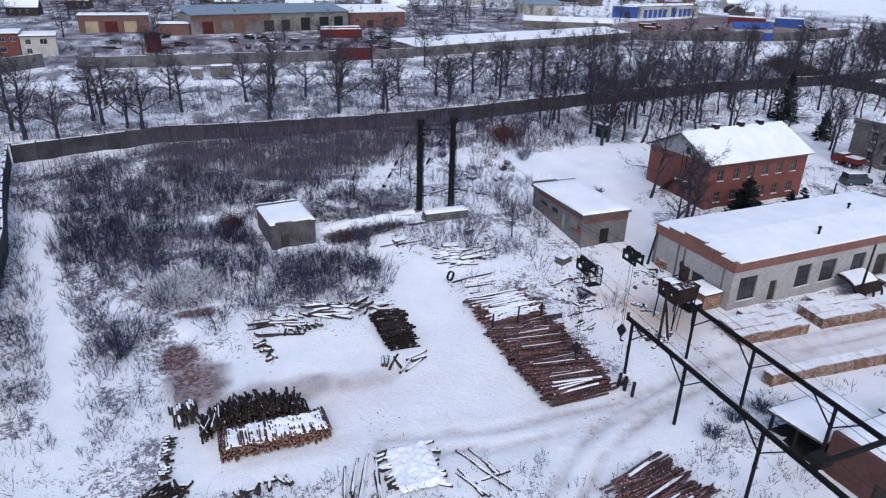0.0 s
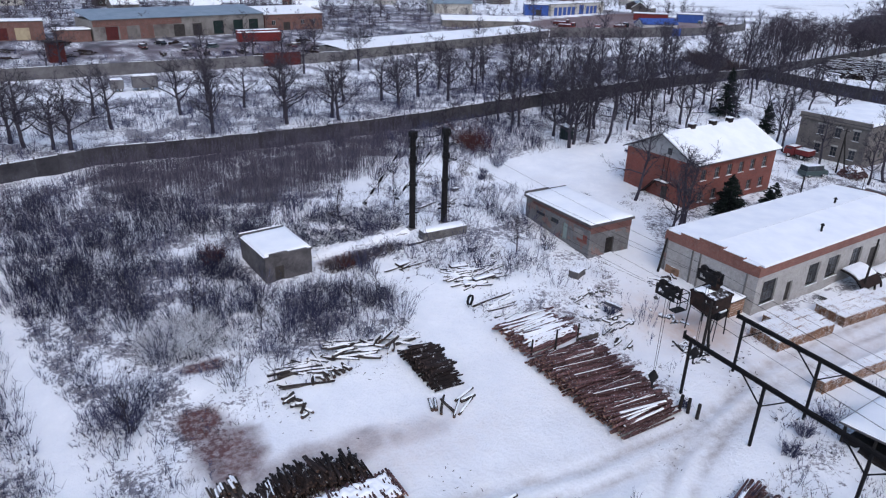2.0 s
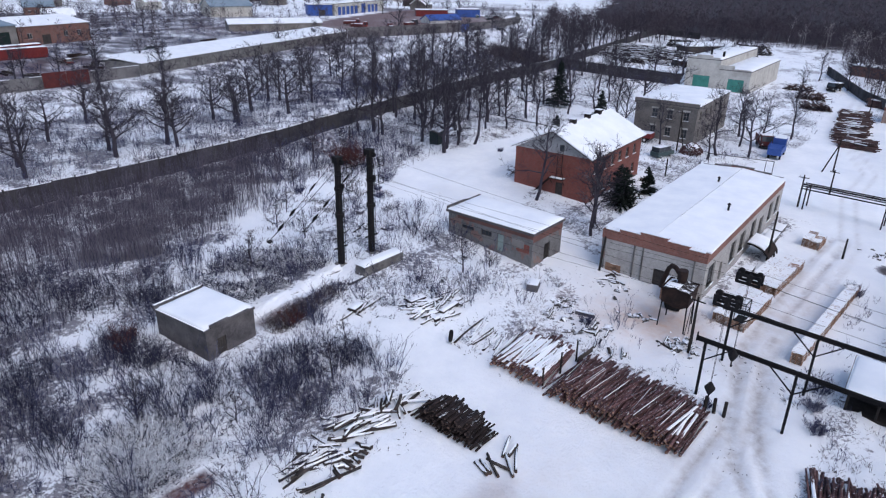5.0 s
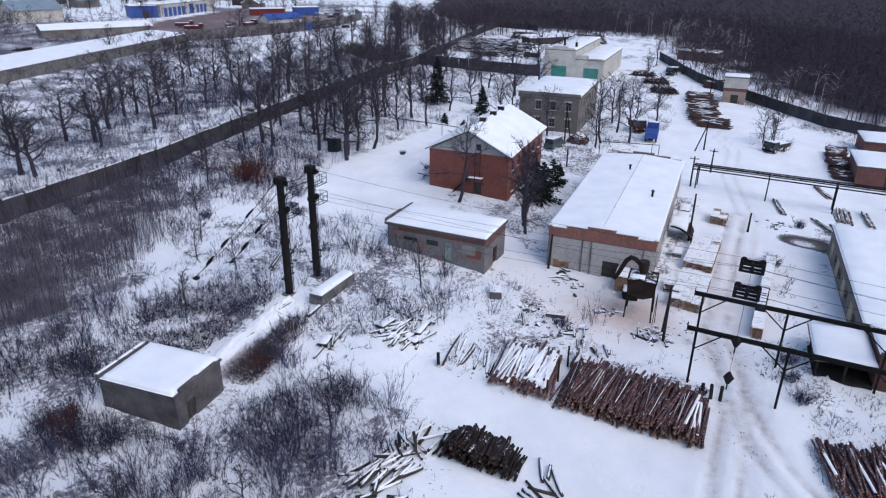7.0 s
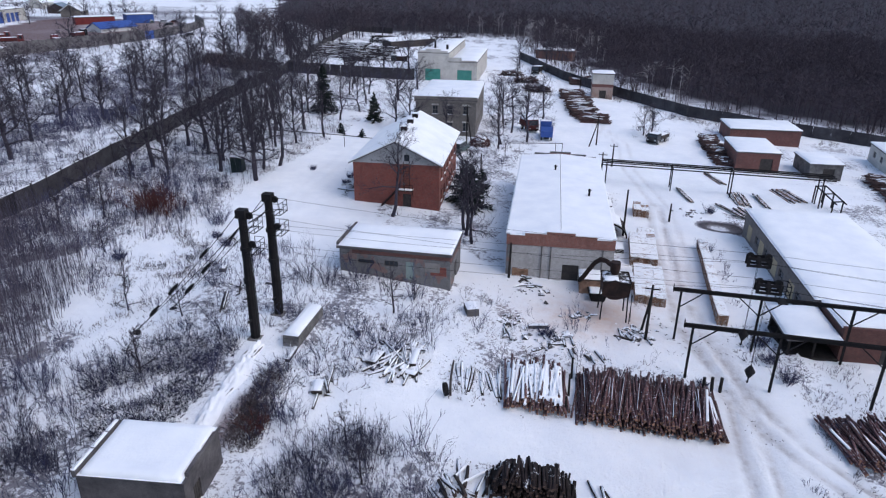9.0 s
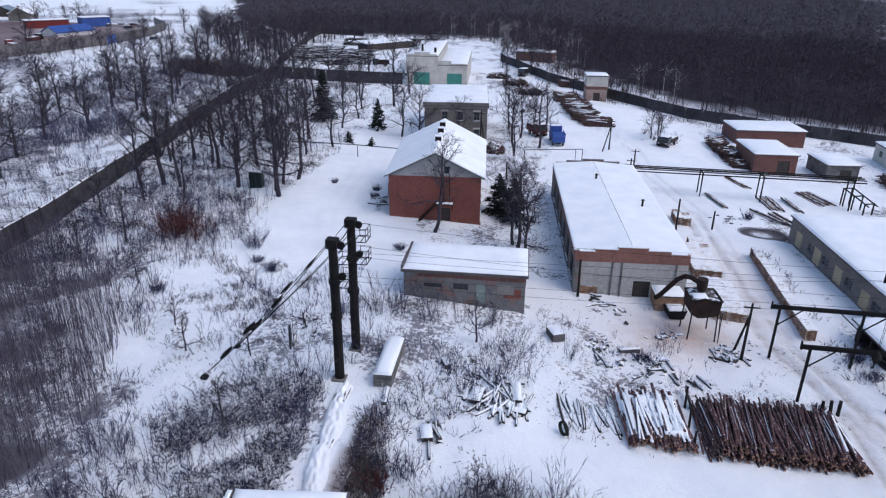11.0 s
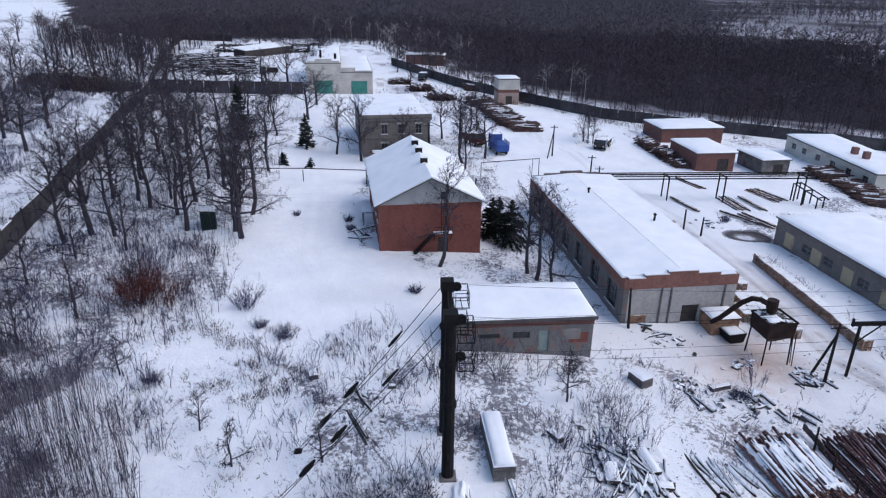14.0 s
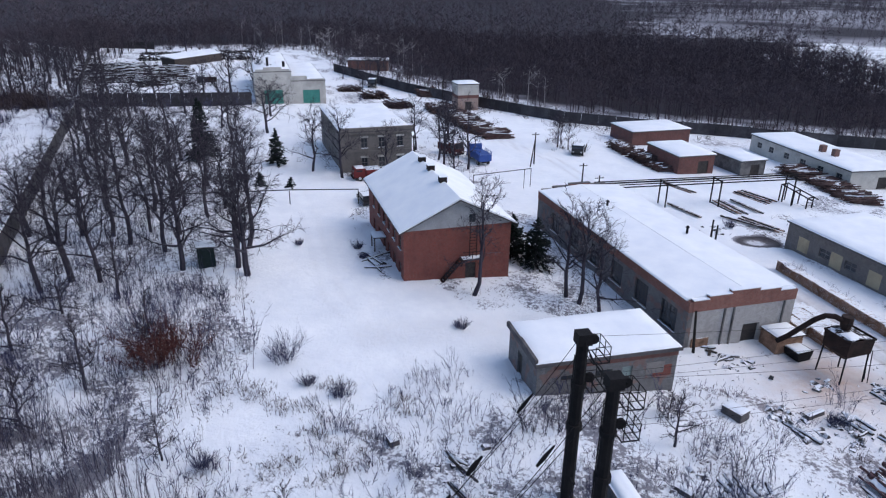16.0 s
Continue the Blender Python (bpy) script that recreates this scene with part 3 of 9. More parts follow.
    litter = np.maximum.reduce([
        # the blot at (-4.8, 57.5) paints the shaded hollow below the frosted shrubs
        blot(-6.4, 50.6, 1.7, 2.3, 1.5), blot(-5.0, 46.6, 2.9, 3.6, 0.95), blot(-4.8, 57.5, 2.2, 0.8, 1.3), blot(1.0, 43.6, 7.5, 1.9, 0.6), blot(7, 43.4, 4.5, 1.5, 0.35), blot(14, 71.5, 5.0, 1.0, 0.9), 0.95 * inside(X, Y, YARDS[5]) * np.clip(0.4 + value_noise(X, Y, 18.0, 77), 0, 1), blot(40, 232, 75, 16, 0.42), blot(180, 300, 60, 30, 0.3),
        blot(40, 44.5, 4.5, 3.5, 0.32), blot(2, 36.5, 5, 1.0, 0.2), blot(22, 36, 3, 2.0, 0.12)])
    Z -= 0.5 * ditch
    lane = np.maximum(lane, 1.1 * np.clip(ditch - 0.35, 0, 0.8))
    verts = np.stack([X, Y, Z], -1).reshape(-1, 3)
    ny, nx = X.shape
    i = (np.arange(ny - 1)[:, None] * nx + np.arange(nx - 1)[None, :]).reshape(-1, 1)
    faces = np.concatenate([i, i + 1, i + nx + 1, i + nx], 1)
    me = raw_mesh("ground", verts, faces, GROUND)
    me.polygons.foreach_set("use_smooth", np.ones(len(faces), bool))
    attr = me.color_attributes.new("cover", "FLOAT_COLOR", "POINT")
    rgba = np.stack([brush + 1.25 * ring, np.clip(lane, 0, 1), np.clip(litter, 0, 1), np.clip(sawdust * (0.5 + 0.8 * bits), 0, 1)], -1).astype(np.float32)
    attr.data.foreach_set("color", rgba.ravel())
    tagged(new("ground", me), "snow-covered ground with dry weeds and packed wheel lanes", "ground", kind="structure")


build_ground()


def snow_cap(x0, y0, x1, y1, z, thick=0.18, slope=(0.0, 0.0), step=1.0, seed=1):
    """A pillow of snow with rounded edges over a rectangle; slope is the rise per metre along x and y."""
    nx, ny = max(3, int((x1 - x0) / step)) + 1, max(3, int((y1 - y0) / step)) + 1
    xs = np.concatenate([[x0, x0 + 0.06], np.linspace(x0 + 0.25, x1 - 0.25, nx), [x1 - 0.06, x1]])
    ys = np.concatenate([[y0, y0 + 0.06], np.linspace(y0 + 0.25, y1 - 0.25, ny), [y1 - 0.06, y1]])
    X, Y = np.meshgrid(xs, ys)
    edge = np.minimum(np.minimum(X - x0, x1 - X), np.minimum(Y - y0, y1 - Y))
    H = thick * np.clip(edge / 0.25, 0, 1) ** 0.5 * (0.8 + 0.4 * value_noise(X + seed * 7.1, Y + seed * 3.3, 2.0, 20 + seed))
    Z = z + slope[0] * (X - x0) + slope[1] * (Y - y0) + H
    # the rim runs a little unevenly
    draw = 0.16 * np.clip(1 - edge / 0.3, 0, 1) * value_noise(X * 1.7 + seed, Y * 1.7, 0.9, 23)
    X = X + draw * np.sign((x0 + x1) / 2 - X) * (np.minimum(X - x0, x1 - X) < 0.3)
    Y = Y + draw * np.sign((y0 + y1) / 2 - Y) * (np.minimum(Y - y0, y1 - Y) < 0.3)
    s = Shape()
    s.smooth = True
    v = np.stack([X, Y, Z], -1).reshape(-1, 3)
    ny, nx = X.shape
    faces = [(j * nx + i, j * nx + i + 1, (j + 1) * nx + i + 1, (j + 1) * nx + i) for j in range(ny - 1) for i in range(nx - 1)]
    s.add([tuple(p) for p in v], faces)
    # flat underside
    s.add([(x0, y0, z - 0.0), (x1, y0, z + slope[0] * (x1 - x0)), (x1, y1, z + slope[0] * (x1 - x0) + slope[1] * (y1 - y0)), (x0, y1, z + slope[1] * (y1 - y0))], [(3, 2, 1, 0)])
    return s


# ---- buildings ----
YAW = 5.5


def wall_with_holes(side, u0, u1, z0, z1, holes, t, at):
    """A wall of thickness t in the plane 'at' of x ("x") or y ("y"), pierced by holes (u0, z0, u1, z1)."""
    us = sorted({u0, u1, *[h[0] for h in holes], *[h[2] for h in holes]})
    zs = sorted({z0, z1, *[h[1] for h in holes], *[h[3] for h in holes]})
    a, b = sorted((at, at + t))
    nu, nz = len(us) - 1, len(zs) - 1

    def full(i, j):
        if not (0 <= i < nu and 0 <= j < nz):
            return False
        u, z = (us[i] + us[i + 1]) / 2, (zs[j] + zs[j + 1]) / 2
        return not any(h[0] < u < h[2] and h[1] < z < h[3] for h in holes)

    s, index = Shape(), {}

    def corner(i, j, k):
        if (i, j, k) not in index:
            index[i, j, k] = len(s.v)
            d = (a, b)[k]
            s.v.append((d, us[i], zs[j]) if side == "x" else (us[i], d, zs[j]))
        return index[i, j, k]

    for i in range(nu):
        for j in range(nz):
            if not full(i, j):
                continue
            for k in (0, 1):
                s.f.append((corner(i, j, k), corner(i + 1, j, k), corner(i + 1, j + 1, k), corner(i, j + 1, k)))
            for di, dj, p, q in ((-1, 0, (0, 0), (0, 1)), (1, 0, (1, 0), (1, 1)), (0, -1, (0, 0), (1, 0)), (0, 1, (0, 1), (1, 1))):
                if not full(i + di, j + dj):
                    s.f.append((corner(i + p[0], j + p[1], 0), corner(i + q[0], j + q[1], 0), corner(i + q[0], j + q[1], 1), corner(i + p[0], j + p[1], 1)))
    return s


def window_in(parent, side, at, t, hole, bars=(2, 2), frame_mat=None, name="window", sill=True, label=""):
    """A glazed window set into a hole of a wall: frame, pane, and a snow-dusted sill."""
    u0, z0, u1, z1 = hole
    inward = 0.35 * t
    a, b = at + inward, at + inward + (0.06 if t > 0 else -0.06)
    a, b = sorted((a, b))
    put = (lambda s, ua, za, ub, zb, d=0.0: s.box(a - d, ua, za, b + d, ub, zb)) if side == "x" else (lambda s, ua, za, ub, zb, d=0.0: s.box(ua, a - d, za, ub, b + d, zb))
    w = 0.07
    su, sz = (u1 - u0 - w) / bars[0], (z1 - z0 - w) / bars[1]
    lights = [(u0 + w + su * i, z0 + w + sz * j, u0 + su * (i + 1), z0 + sz * (j + 1)) for i in range(bars[0]) for j in range(bars[1])]
    f = wall_with_holes(side, u0, u1, z0, z1, lights, b - a, a)
    win = part(name, f, frame_mat or FRAME_WHITE, parent, label)
    g = Shape()
    put(g, u0 + w, z0 + w, u1 - w, z1 - w, -0.018)
    part("pane", g, GLASS, win)
    if sill:
        s = Shape()
        o = -0.12 if t > 0 else 0.12
        lo, hi = sorted((at + o, at + inward))
        if side == "x":
            s.box(lo, u0 - 0.08, z0 - 0.06, hi, u1 + 0.08, z0)
        else:
            s.box(u0 - 0.08, lo, z0 - 0.06, u1 + 0.08, hi, z0)
        part("sill", s, SNOW, win, "snow-dusted window sill")
    return win


def panel(parent, name, side, at, t, hole, mat, label="", grooves=0):
    """A door leaf or boarding set into a hole."""
    u0, z0, u1, z1 = hole
    lo, hi = sorted((at + 0.4 * t, at + 0.7 * t))
    s = Shape()
    if side == "x":
        s.box(lo, u0, z0, hi, u1, z1)
    else:
        s.box(u0, lo, z0, u1, hi, z1)
    out = (lo - 0.03, lo) if t > 0 else (hi, hi + 0.03)
    for i in range(grooves):
        ua = u0 + (u1 - u0) * (i + 0.08) / grooves
        ub = u0 + (u1 - u0) * (i + 0.92) / grooves
        if side == "x":
            s.box(out[0], ua, z0 + 0.05, out[1], ub, z1 - 0.05)
        else:
            s.box(ua, out[0], z0 + 0.05, ub, out[1], z1 - 0.05)
    return part(name, s, mat, parent, label)


def office():
    """The two-storey red-brick house with a snowy gable roof."""
    L, W, zb, eave, apex = 19.4, 12.0, -0.6, 6.55, 9.75
    b = thing("brick_house", 61.95, 74.35, 0.85, YAW, "two-storey red-brick house with a snow-covered gable roof", "house")
    h = W / 2
    rows = [(0.95, 2.45), (4.05, 5.6)]
    south = [(x, z0, x + 1.15, z1) for z0, z1 in rows for x in (1.7, 4.75, 7.6, 10.4, 13.2, 16.2)]
    north = [(x, z0, x + 1.15, z1) for z0, z1 in rows for x in (1.2, 4.0, 6.8, 12.2, 15.4)]
    north += [(9.3, 0.1, 10.5, 2.3), (9.3, 4.05, 10.5, 5.6)]
    t = 0.45
    part("wall", wall_with_holes("y", 0, L, zb, eave, south, t, -h), RED_BRICK, b)
    part("wall", wall_with_holes("y", 0, L, zb, eave, north, -t, h), RED_BRICK, b)
    west = [(-2.1, 0.1, -0.9, 2.3)]
    part("wall", wall_with_holes("x", -h + t, h - t, zb, eave, west, t, 0), RED_BRICK, b)
    part("wall", wall_with_holes("x", -h + t, h - t, zb, eave, [], -t, L), RED_BRICK, b)
    for hole in south:
        window_in(b, "y", -h, t, hole, frame_mat=FRAME_GREY)
    for hole in north:
        if hole[1] > 0.2:
            window_in(b, "y", h, -t, hole, frame_mat=FRAME_GREY)
    panel(b, "door", "y", h, -t, (9.3, 0.1, 10.5, 2.3), DOOR_DARK, "dark entrance door")
    panel(b, "hatch", "x", 0, t, west[0], OLD_WOOD, "boarded-up opening")
    stair = part("fire_stair", Shape().bar((-0.9, 2.8, -0.3), (-0.9, -0.3, 3.05), 0.14).bar((-0.12, 2.8, -0.3), (-0.12, -0.3, 3.05), 0.14), RUST, b, "rusty steel fire stair")
    for k in range(12):
        q = (k + 0.5) / 12
        part("tread", Shape().box(-0.86, 2.72 - 3.1 * q, -0.28 + 3.35 * q, -0.16, 2.98 - 3.1 * q, -0.24 + 3.35 * q), RUST, stair)
    part("landing", Shape().box(-1.0, -2.5, 3.0, -0.02, -0.25, 3.12).box(-1.0, -2.5, 3.9, -0.95, -0.3, 3.96).box(-1.0, -2.5, 3.1, -0.94, -2.44, 3.96).box(-1.0, -1.4, 3.1, -0.94, -1.34, 3.96).rod((-0.95, -2.4, 3.0), (-0.05, -2.4, 2.0), 0.05, 0.05, 6).rod((-0.95, -0.4, 3.0), (-0.05, -0.4, 2.0), 0.05, 0.05, 6), RUST, stair)
    part("ladder", Shape().box(-0.5, -2.0, 3.1, -0.42, -1.92, eave + 0.5).box(-0.5, -1.22, 3.1, -0.42, -1.14, eave + 0.5), RUST, stair)
    for k in range(11):
        part("rung", Shape().rod((-0.46, -1.94, 3.4 + 0.33 * k), (-0.46, -1.2, 3.4 + 0.33 * k), 0.03, 0.03, 6), RUST, stair)
    part("snow", snow_cap(-0.98, -2.48, -0.04, -0.3, 3.124, 0.08, step=0.4, seed=9), SNOW, stair, "thin snow on the landing")
    for v in (-h - 0.03, h + 0.03):
        part("string_course", Shape().box(0, min(v, v * 0.99), 6.2, L, max(v, v * 0.99), 6.5), OLD_BRICK, b)
    part("plinth", Shape().box(-0.06, -h - 0.06, zb, L + 0.06, h + 0.06, 0.05), CONCRETE, b)
    part("floor_slab", Shape().box(t, -h + t, 3.1, L - t, h - t, 3.4), CONCRETE, b)
    # gable boards and roof
    for x0, x1 in ((0.02, 0.25), (L - 0.25, L - 0.02)):
        part("gable", Shape().prism([(-h + 0.05, eave), (h - 0.05, eave), (0, apex - 0.2)], x0, x1), TYMPANUM, b, "grey boarded gable")
    part("attic_window", Shape().box(-0.03, -1.9, eave + 0.45, 0.01, -1.2, eave + 1.35), GLASS, b, "small attic window")
    o, k = 0.55, (apex - eave) / (h + 0.55)
    for sgn in (-1, 1):
        part("roof", Shape().prism([(sgn * (h + o), eave - 0.12), (sgn * (h + o), eave + 0.0), (0, apex + 0.0), (0, apex - 0.14)], -0.55, L + 0.55), ROOF_SHEET, b)
        outline = [(sgn * (h + o - 0.02), eave + 0.01), (sgn * (h + o + 0.02), eave + 0.1), (sgn * (h + o - 0.15), eave + 0.24), (0, apex + 0.2), (0, apex + 0.01)]
        part("roof_snow", Shape().prism(outline, -0.5, L + 0.5), SNOW, b, "smooth snow on the roof")
    for x in (5.6, 10.6, 14.6):
        c = part("chimney", Shape().box(x, -0.4, apex - 0.6, x + 0.9, 0.4, apex + 0.7), DARK_BARK, b, "dark squat chimney")
        part("cap", Shape().box(x - 0.08, -0.48, apex + 0.7, x + 0.98, 0.48, apex + 0.78), SNOW, c, "snow-capped chimney top")
    porch = part("porch", Shape().box(8.9, h, 2.5, 10.9, h + 1.5, 2.65).box(8.95, h + 1.3, zb, 9.1, h + 1.45, 2.5).box(10.7, h + 1.3, zb, 10.85, h + 1.45, 2.5), CONCRETE, b)
    part("snow", snow_cap(8.85, h, 10.95, h + 1.55, 2.655, 0.15), SNOW, porch)


def workshop():
    """The long low workshop: pale brick below, a red-brick stepped parapet above."""
    L, W, zb, band, top = 34.4, 11.7, -1.2, 3.75, 4.9
    b = thing("workshop", 46.05, 50.6, 0.35, 4.6, "long pale-brick workshop with red-brick parapet and snowy roof", "workshop")
    h, t = W / 2, 0.5
    south = [(1.1, 0.4, 3.6, 3.0), (5.6, -0.5, 6.7, 1.9), (9.4, 0.5, 11.6, 3.0), (13.2, 0.5, 15.6, 3.0), (18.2, 0.5, 20.4, 3.0), (22.4, -0.5, 24.6, 2.3), (27.0, 0.5, 29.2, 3.0), (31.0, 0.5, 33.0, 3.0)]
    north = [(1.6, 0.9, 4.2, 3.3), (6.6, 0.9, 9.0, 3.3), (11.6, 0.9, 14.0, 3.3), (16.6, 0.9, 19.0, 3.3), (22.0, 0.9, 24.4, 3.3), (27.4, 0.9, 29.8, 3.3)]
    west = [(-0.95, -1.0, 0.75, 1.7)]
    part("wall", wall_with_holes("y", 0, L, zb, band, south, t, -h), SILICATE, b)
    part("wall", wall_with_holes("y", 0, L, zb, band, north, -t, h), GREY_BRICK, b)
    part("wall", wall_with_holes("x", -h + t, h - t, zb, band, [(-2.2, -1.0, -0.4, 1.7)], t, 0), SILICATE, b)
    part("wall", wall_with_holes("x", -h + t, h - t, zb, band, [], -t, L), SILICATE, b)
    for hole in south:
        if hole[1] < 0:
            panel(b, "door", "y", -h, t, hole, DOOR_DARK, "dark steel door")
        else:
            window_in(b, "y", -h, t, hole, (4, 4), DOOR_DARK, label="large dark factory window with many bars")
    for hole in north:
        window_in(b, "y", h, -t, hole, (4, 3), DOOR_DARK, label="large dark factory window with many bars")
    # a dark panel stands for the shade inside the open gateway
    panel(b, "door", "x", 0, t, (-2.2, -1.0, -0.4, 1.7), DOOR_DARK, "dark panel for the unlit inside of the open gateway")
    # red band and stepped parapets
    for v0, v1 in ((-h - 0.04, -h + 0.36), (h - 0.36, h + 0.04)):
        part("brick_band", Shape().box(-0.02, v0, band, L + 0.02, v1, top - 0.12), BAND_BRICK, b)
    bounds = [(-h + 0.36, -3.9, top), (-3.9, -1.55, top + 0.3), (-1.55, 1.55, top + 0.58), (1.55, 3.9, top + 0.3), (3.9, h - 0.36, top)]
    for x0, x1 in ((-0.05, 0.4), (L - 0.4, L + 0.05)):
        par, cap = Shape(), Shape()
        for u0, u1, z in bounds:
            par.box(x0, u0, band, x1, u1, z)
            cap.box(x0 - 0.06, u0 - 0.04, z, x1 + 0.06, u1 + 0.04, z + 0.09)
        p = part("parapet", par, BAND_BRICK, b, "stepped faded red-brick parapet")
        part("coping", cap, SNOW if x0 < 1 else ROOF_SHEET, p, "thin snow on the parapet")
    roof = Shape().prism([(-h + 0.3, band + 0.75), (-h - 0.12, top - 0.12), (0, top + 0.3), (h + 0.12, top - 0.12), (h - 0.3, band + 0.75)], 0.4, L - 0.4)
    part("roof", roof, ROOF_SHEET, b)
    for sgn in (-1, 1):
        part("roof_snow", Shape().prism([(sgn * (h + 0.16), top - 0.11), (sgn * (h + 0.18), top - 0.02), (sgn * (h + 0.02), top + 0.08), (sgn * 0.03, top + 0.5), (sgn * 0.03, top + 0.31)], 0.42, L - 0.42), SNOW, b, "deep smooth snow on the roof")
    part("ridge_strip", Shape().box(8, -0.03, top + 0.3, L - 0.4, 0.03, top + 0.47), ROOF_SHEET, b, "bare seam along the ridge")
    for x, y in ((14.5, -3.6), (25.0, 0.7)):
        v = part("roof_vent", Shape().rod((x, y, top + 0.1), (x, y, top + 0.95), 0.13, 0.13, 8), STEEL, b)
        part("cowl", Shape().rod((x, y, top + 0.98), (x, y, top + 1.2), 0.26, 0.06, 8), STEEL, v)
    for u in (-4.7, 0.9, 1.9):
        part("downpipe", Shape().box(-0.14, u, zb, 0.0, u + 0.14, band), CONCRETE, b, "grey wall pier")
    part("hatch", Shape().box(-0.12, 3.3, -0.7, 0.0, 5.1, 0.9), TIMBER, b, "boarded timber hatch")
    part("rear_shed", Shape().box(L, -h + 0.4, -1.2, L + 2.2, h - 2.0, 2.2), OLD_BRICK, b, "low brick lean-to")


def garage():
    """The small flat-roofed outbuilding of grey brick."""
    W, D, zb, top = 12.0, 6.4, -1.2, 3.25
    b = thing("outbuilding", 38.55, 67.3, 1.9, 2.5, "small flat-roofed grey brick outbuilding patched with red brick", "outbuilding")
    h, t = W / 2, 0.4
    west = [(2.2, 1.3, 4.0, 1.75), (-0.4, 1.2, 1.1, 1.85), (-2.1, -0.2, -1.2, 1.9)]
    part("wall", wall_with_holes("x", -h, h, zb, top - 0.35, west, t, 0), GREY_BRICK, b)
    part("wall", wall_with_holes("x", -h, h, zb, top - 0.35, [], -t, D), GREY_BRICK, b)
    part("wall", wall_with_holes("y", t, D - t, zb, top - 0.35, [(2.6, -1.1, 3.9, 1.1)], t, -h), GREY_BRICK, b)
    part("wall", wall_with_holes("y", t, D - t, zb, top - 0.35, [(3.2, -0.3, 4.2, 1.9)], -t, h), GREY_BRICK, b)
    # this black panel replaces the shade inside the doorway
    panel(b, "door", "y", -h, t, (2.6, -1.1, 3.9, 1.1), POLE_MAT, "black panel for the unlit inside of the open doorway")
    panel(b, "door", "y", h, -t, (3.2, -0.3, 4.2, 1.9), DOOR_DARK, "dark door")
    panel(b, "door", "x", 0, t, west[2], PALE_GREEN, "faded pale green door")
    for hole in west[:2]:
        window_in(b, "x", 0, t, hole, (3, 1), DOOR_DARK, sill=False)
    part("brick_band", Shape().box(-0.03, -h - 0.03, top - 0.85, 0.1, 4.6, top - 0.36).box(0.1, -h - 0.03, top - 1.25, D + 0.03, -h + 0.1, top - 0.36), SHED_BRICK, b, "band of red brick")
    part("brick_patch", Shape().box(-0.02, -5.6, 0.6, 0.1, -3.9, 1.6), RED_BRICK, b, "patch of red brick")
    part("plaster_patch", Shape().box(-0.025, -4.9, 0.95, 0.1, -3.3, 2.0), SHABBY, b, "patch of pale plaster")
    part("roof", Shape().box(-0.25, -h - 0.25, top - 0.35, D + 0.25, h + 0.25, top - 0.05), ROOF_SHEET, b)
    part("roof_snow", snow_cap(-0.18, -h - 0.18, D + 0.18, h + 0.18, top - 0.045, 0.2, seed=3), SNOW, b, "level snow on the roof")
    part("roof_edge", Shape().box(-0.1, h + 0.02, top - 0.04, D * 0.55, h + 0.27, top + 0.3).box(D * 0.55, h + 0.04, top - 0.04, D + 0.1, h + 0.27, top + 0.14), HUT_WALL, b, "broken raised roof edge")


def hut():
    """The windowless hut in the thicket."""
    b = thing("hut", 5.7, 73.05, 1.25, 8.0, "small dark concrete-block hut with a snowy roof among bushes", "hut")
    X, Y, zb, top = 2.55, 3.36, -0.6, 2.9
    t = 0.35
    door = [(-1.55, -0.2, -0.6, 1.8)]
    part("wall", wall_with_holes("y", -X, X, zb, top, door, t, -Y), HUT_WALL, b)
    part("wall", wall_with_holes("y", -X, X, zb, top, [], -t, Y), HUT_WALL, b)
    part("wall", wall_with_holes("x", -Y + t, Y - t, zb, top, [], t, -X), HUT_WALL, b)
    part("wall", wall_with_holes("x", -Y + t, Y - t, zb, top, [], -t, X), HUT_WALL, b)
    panel(b, "door", "y", -Y, t, door[0], DOOR_DARK, "weathered dark door", 4)
    part("roof", Shape().box(-X - 0.12, -Y - 0.1, top, X + 0.12, Y + 0.12, top + 0.14), HUT_WALL, b)
    rim = part("roof_edge", Shape().box(-X - 0.12, Y - 0.12, top + 0.14, X - 0.2, Y + 0.14, top + 0.5), HUT_WALL, b, "raised block edge of the roof")
    for k, (u0, u1) in enumerate(((-X - 0.1, -X + 1.9), (-X + 2.0, -X + 3.5), (-X + 3.6, X - 0.3))):
        part("snow", snow_cap(u0, Y - 0.14, u1, Y + 0.16, top + 0.504, 0.12, step=0.3, seed=30 + k), SNOW, rim, "snow on the raised edge")
    for k, (u0, u1, h) in enumerate(((-X + 0.5, -X + 2.4, 0.42), (-X + 2.4, X - 0.5, 0.26))):
        part("roof_edge", Shape().box(u0, -Y - 0.13, top + 0.02, u1, -Y + 0.12, top + h), HUT_WALL, b, "stepped block edge over the door")
    part("roof_snow", snow_cap(-X - 0.1, -Y + 0.06, X + 0.1, Y - 0.14, top + 0.145, 0.26, step=0.5, seed=5), SNOW, b, "thick snow on the roof")


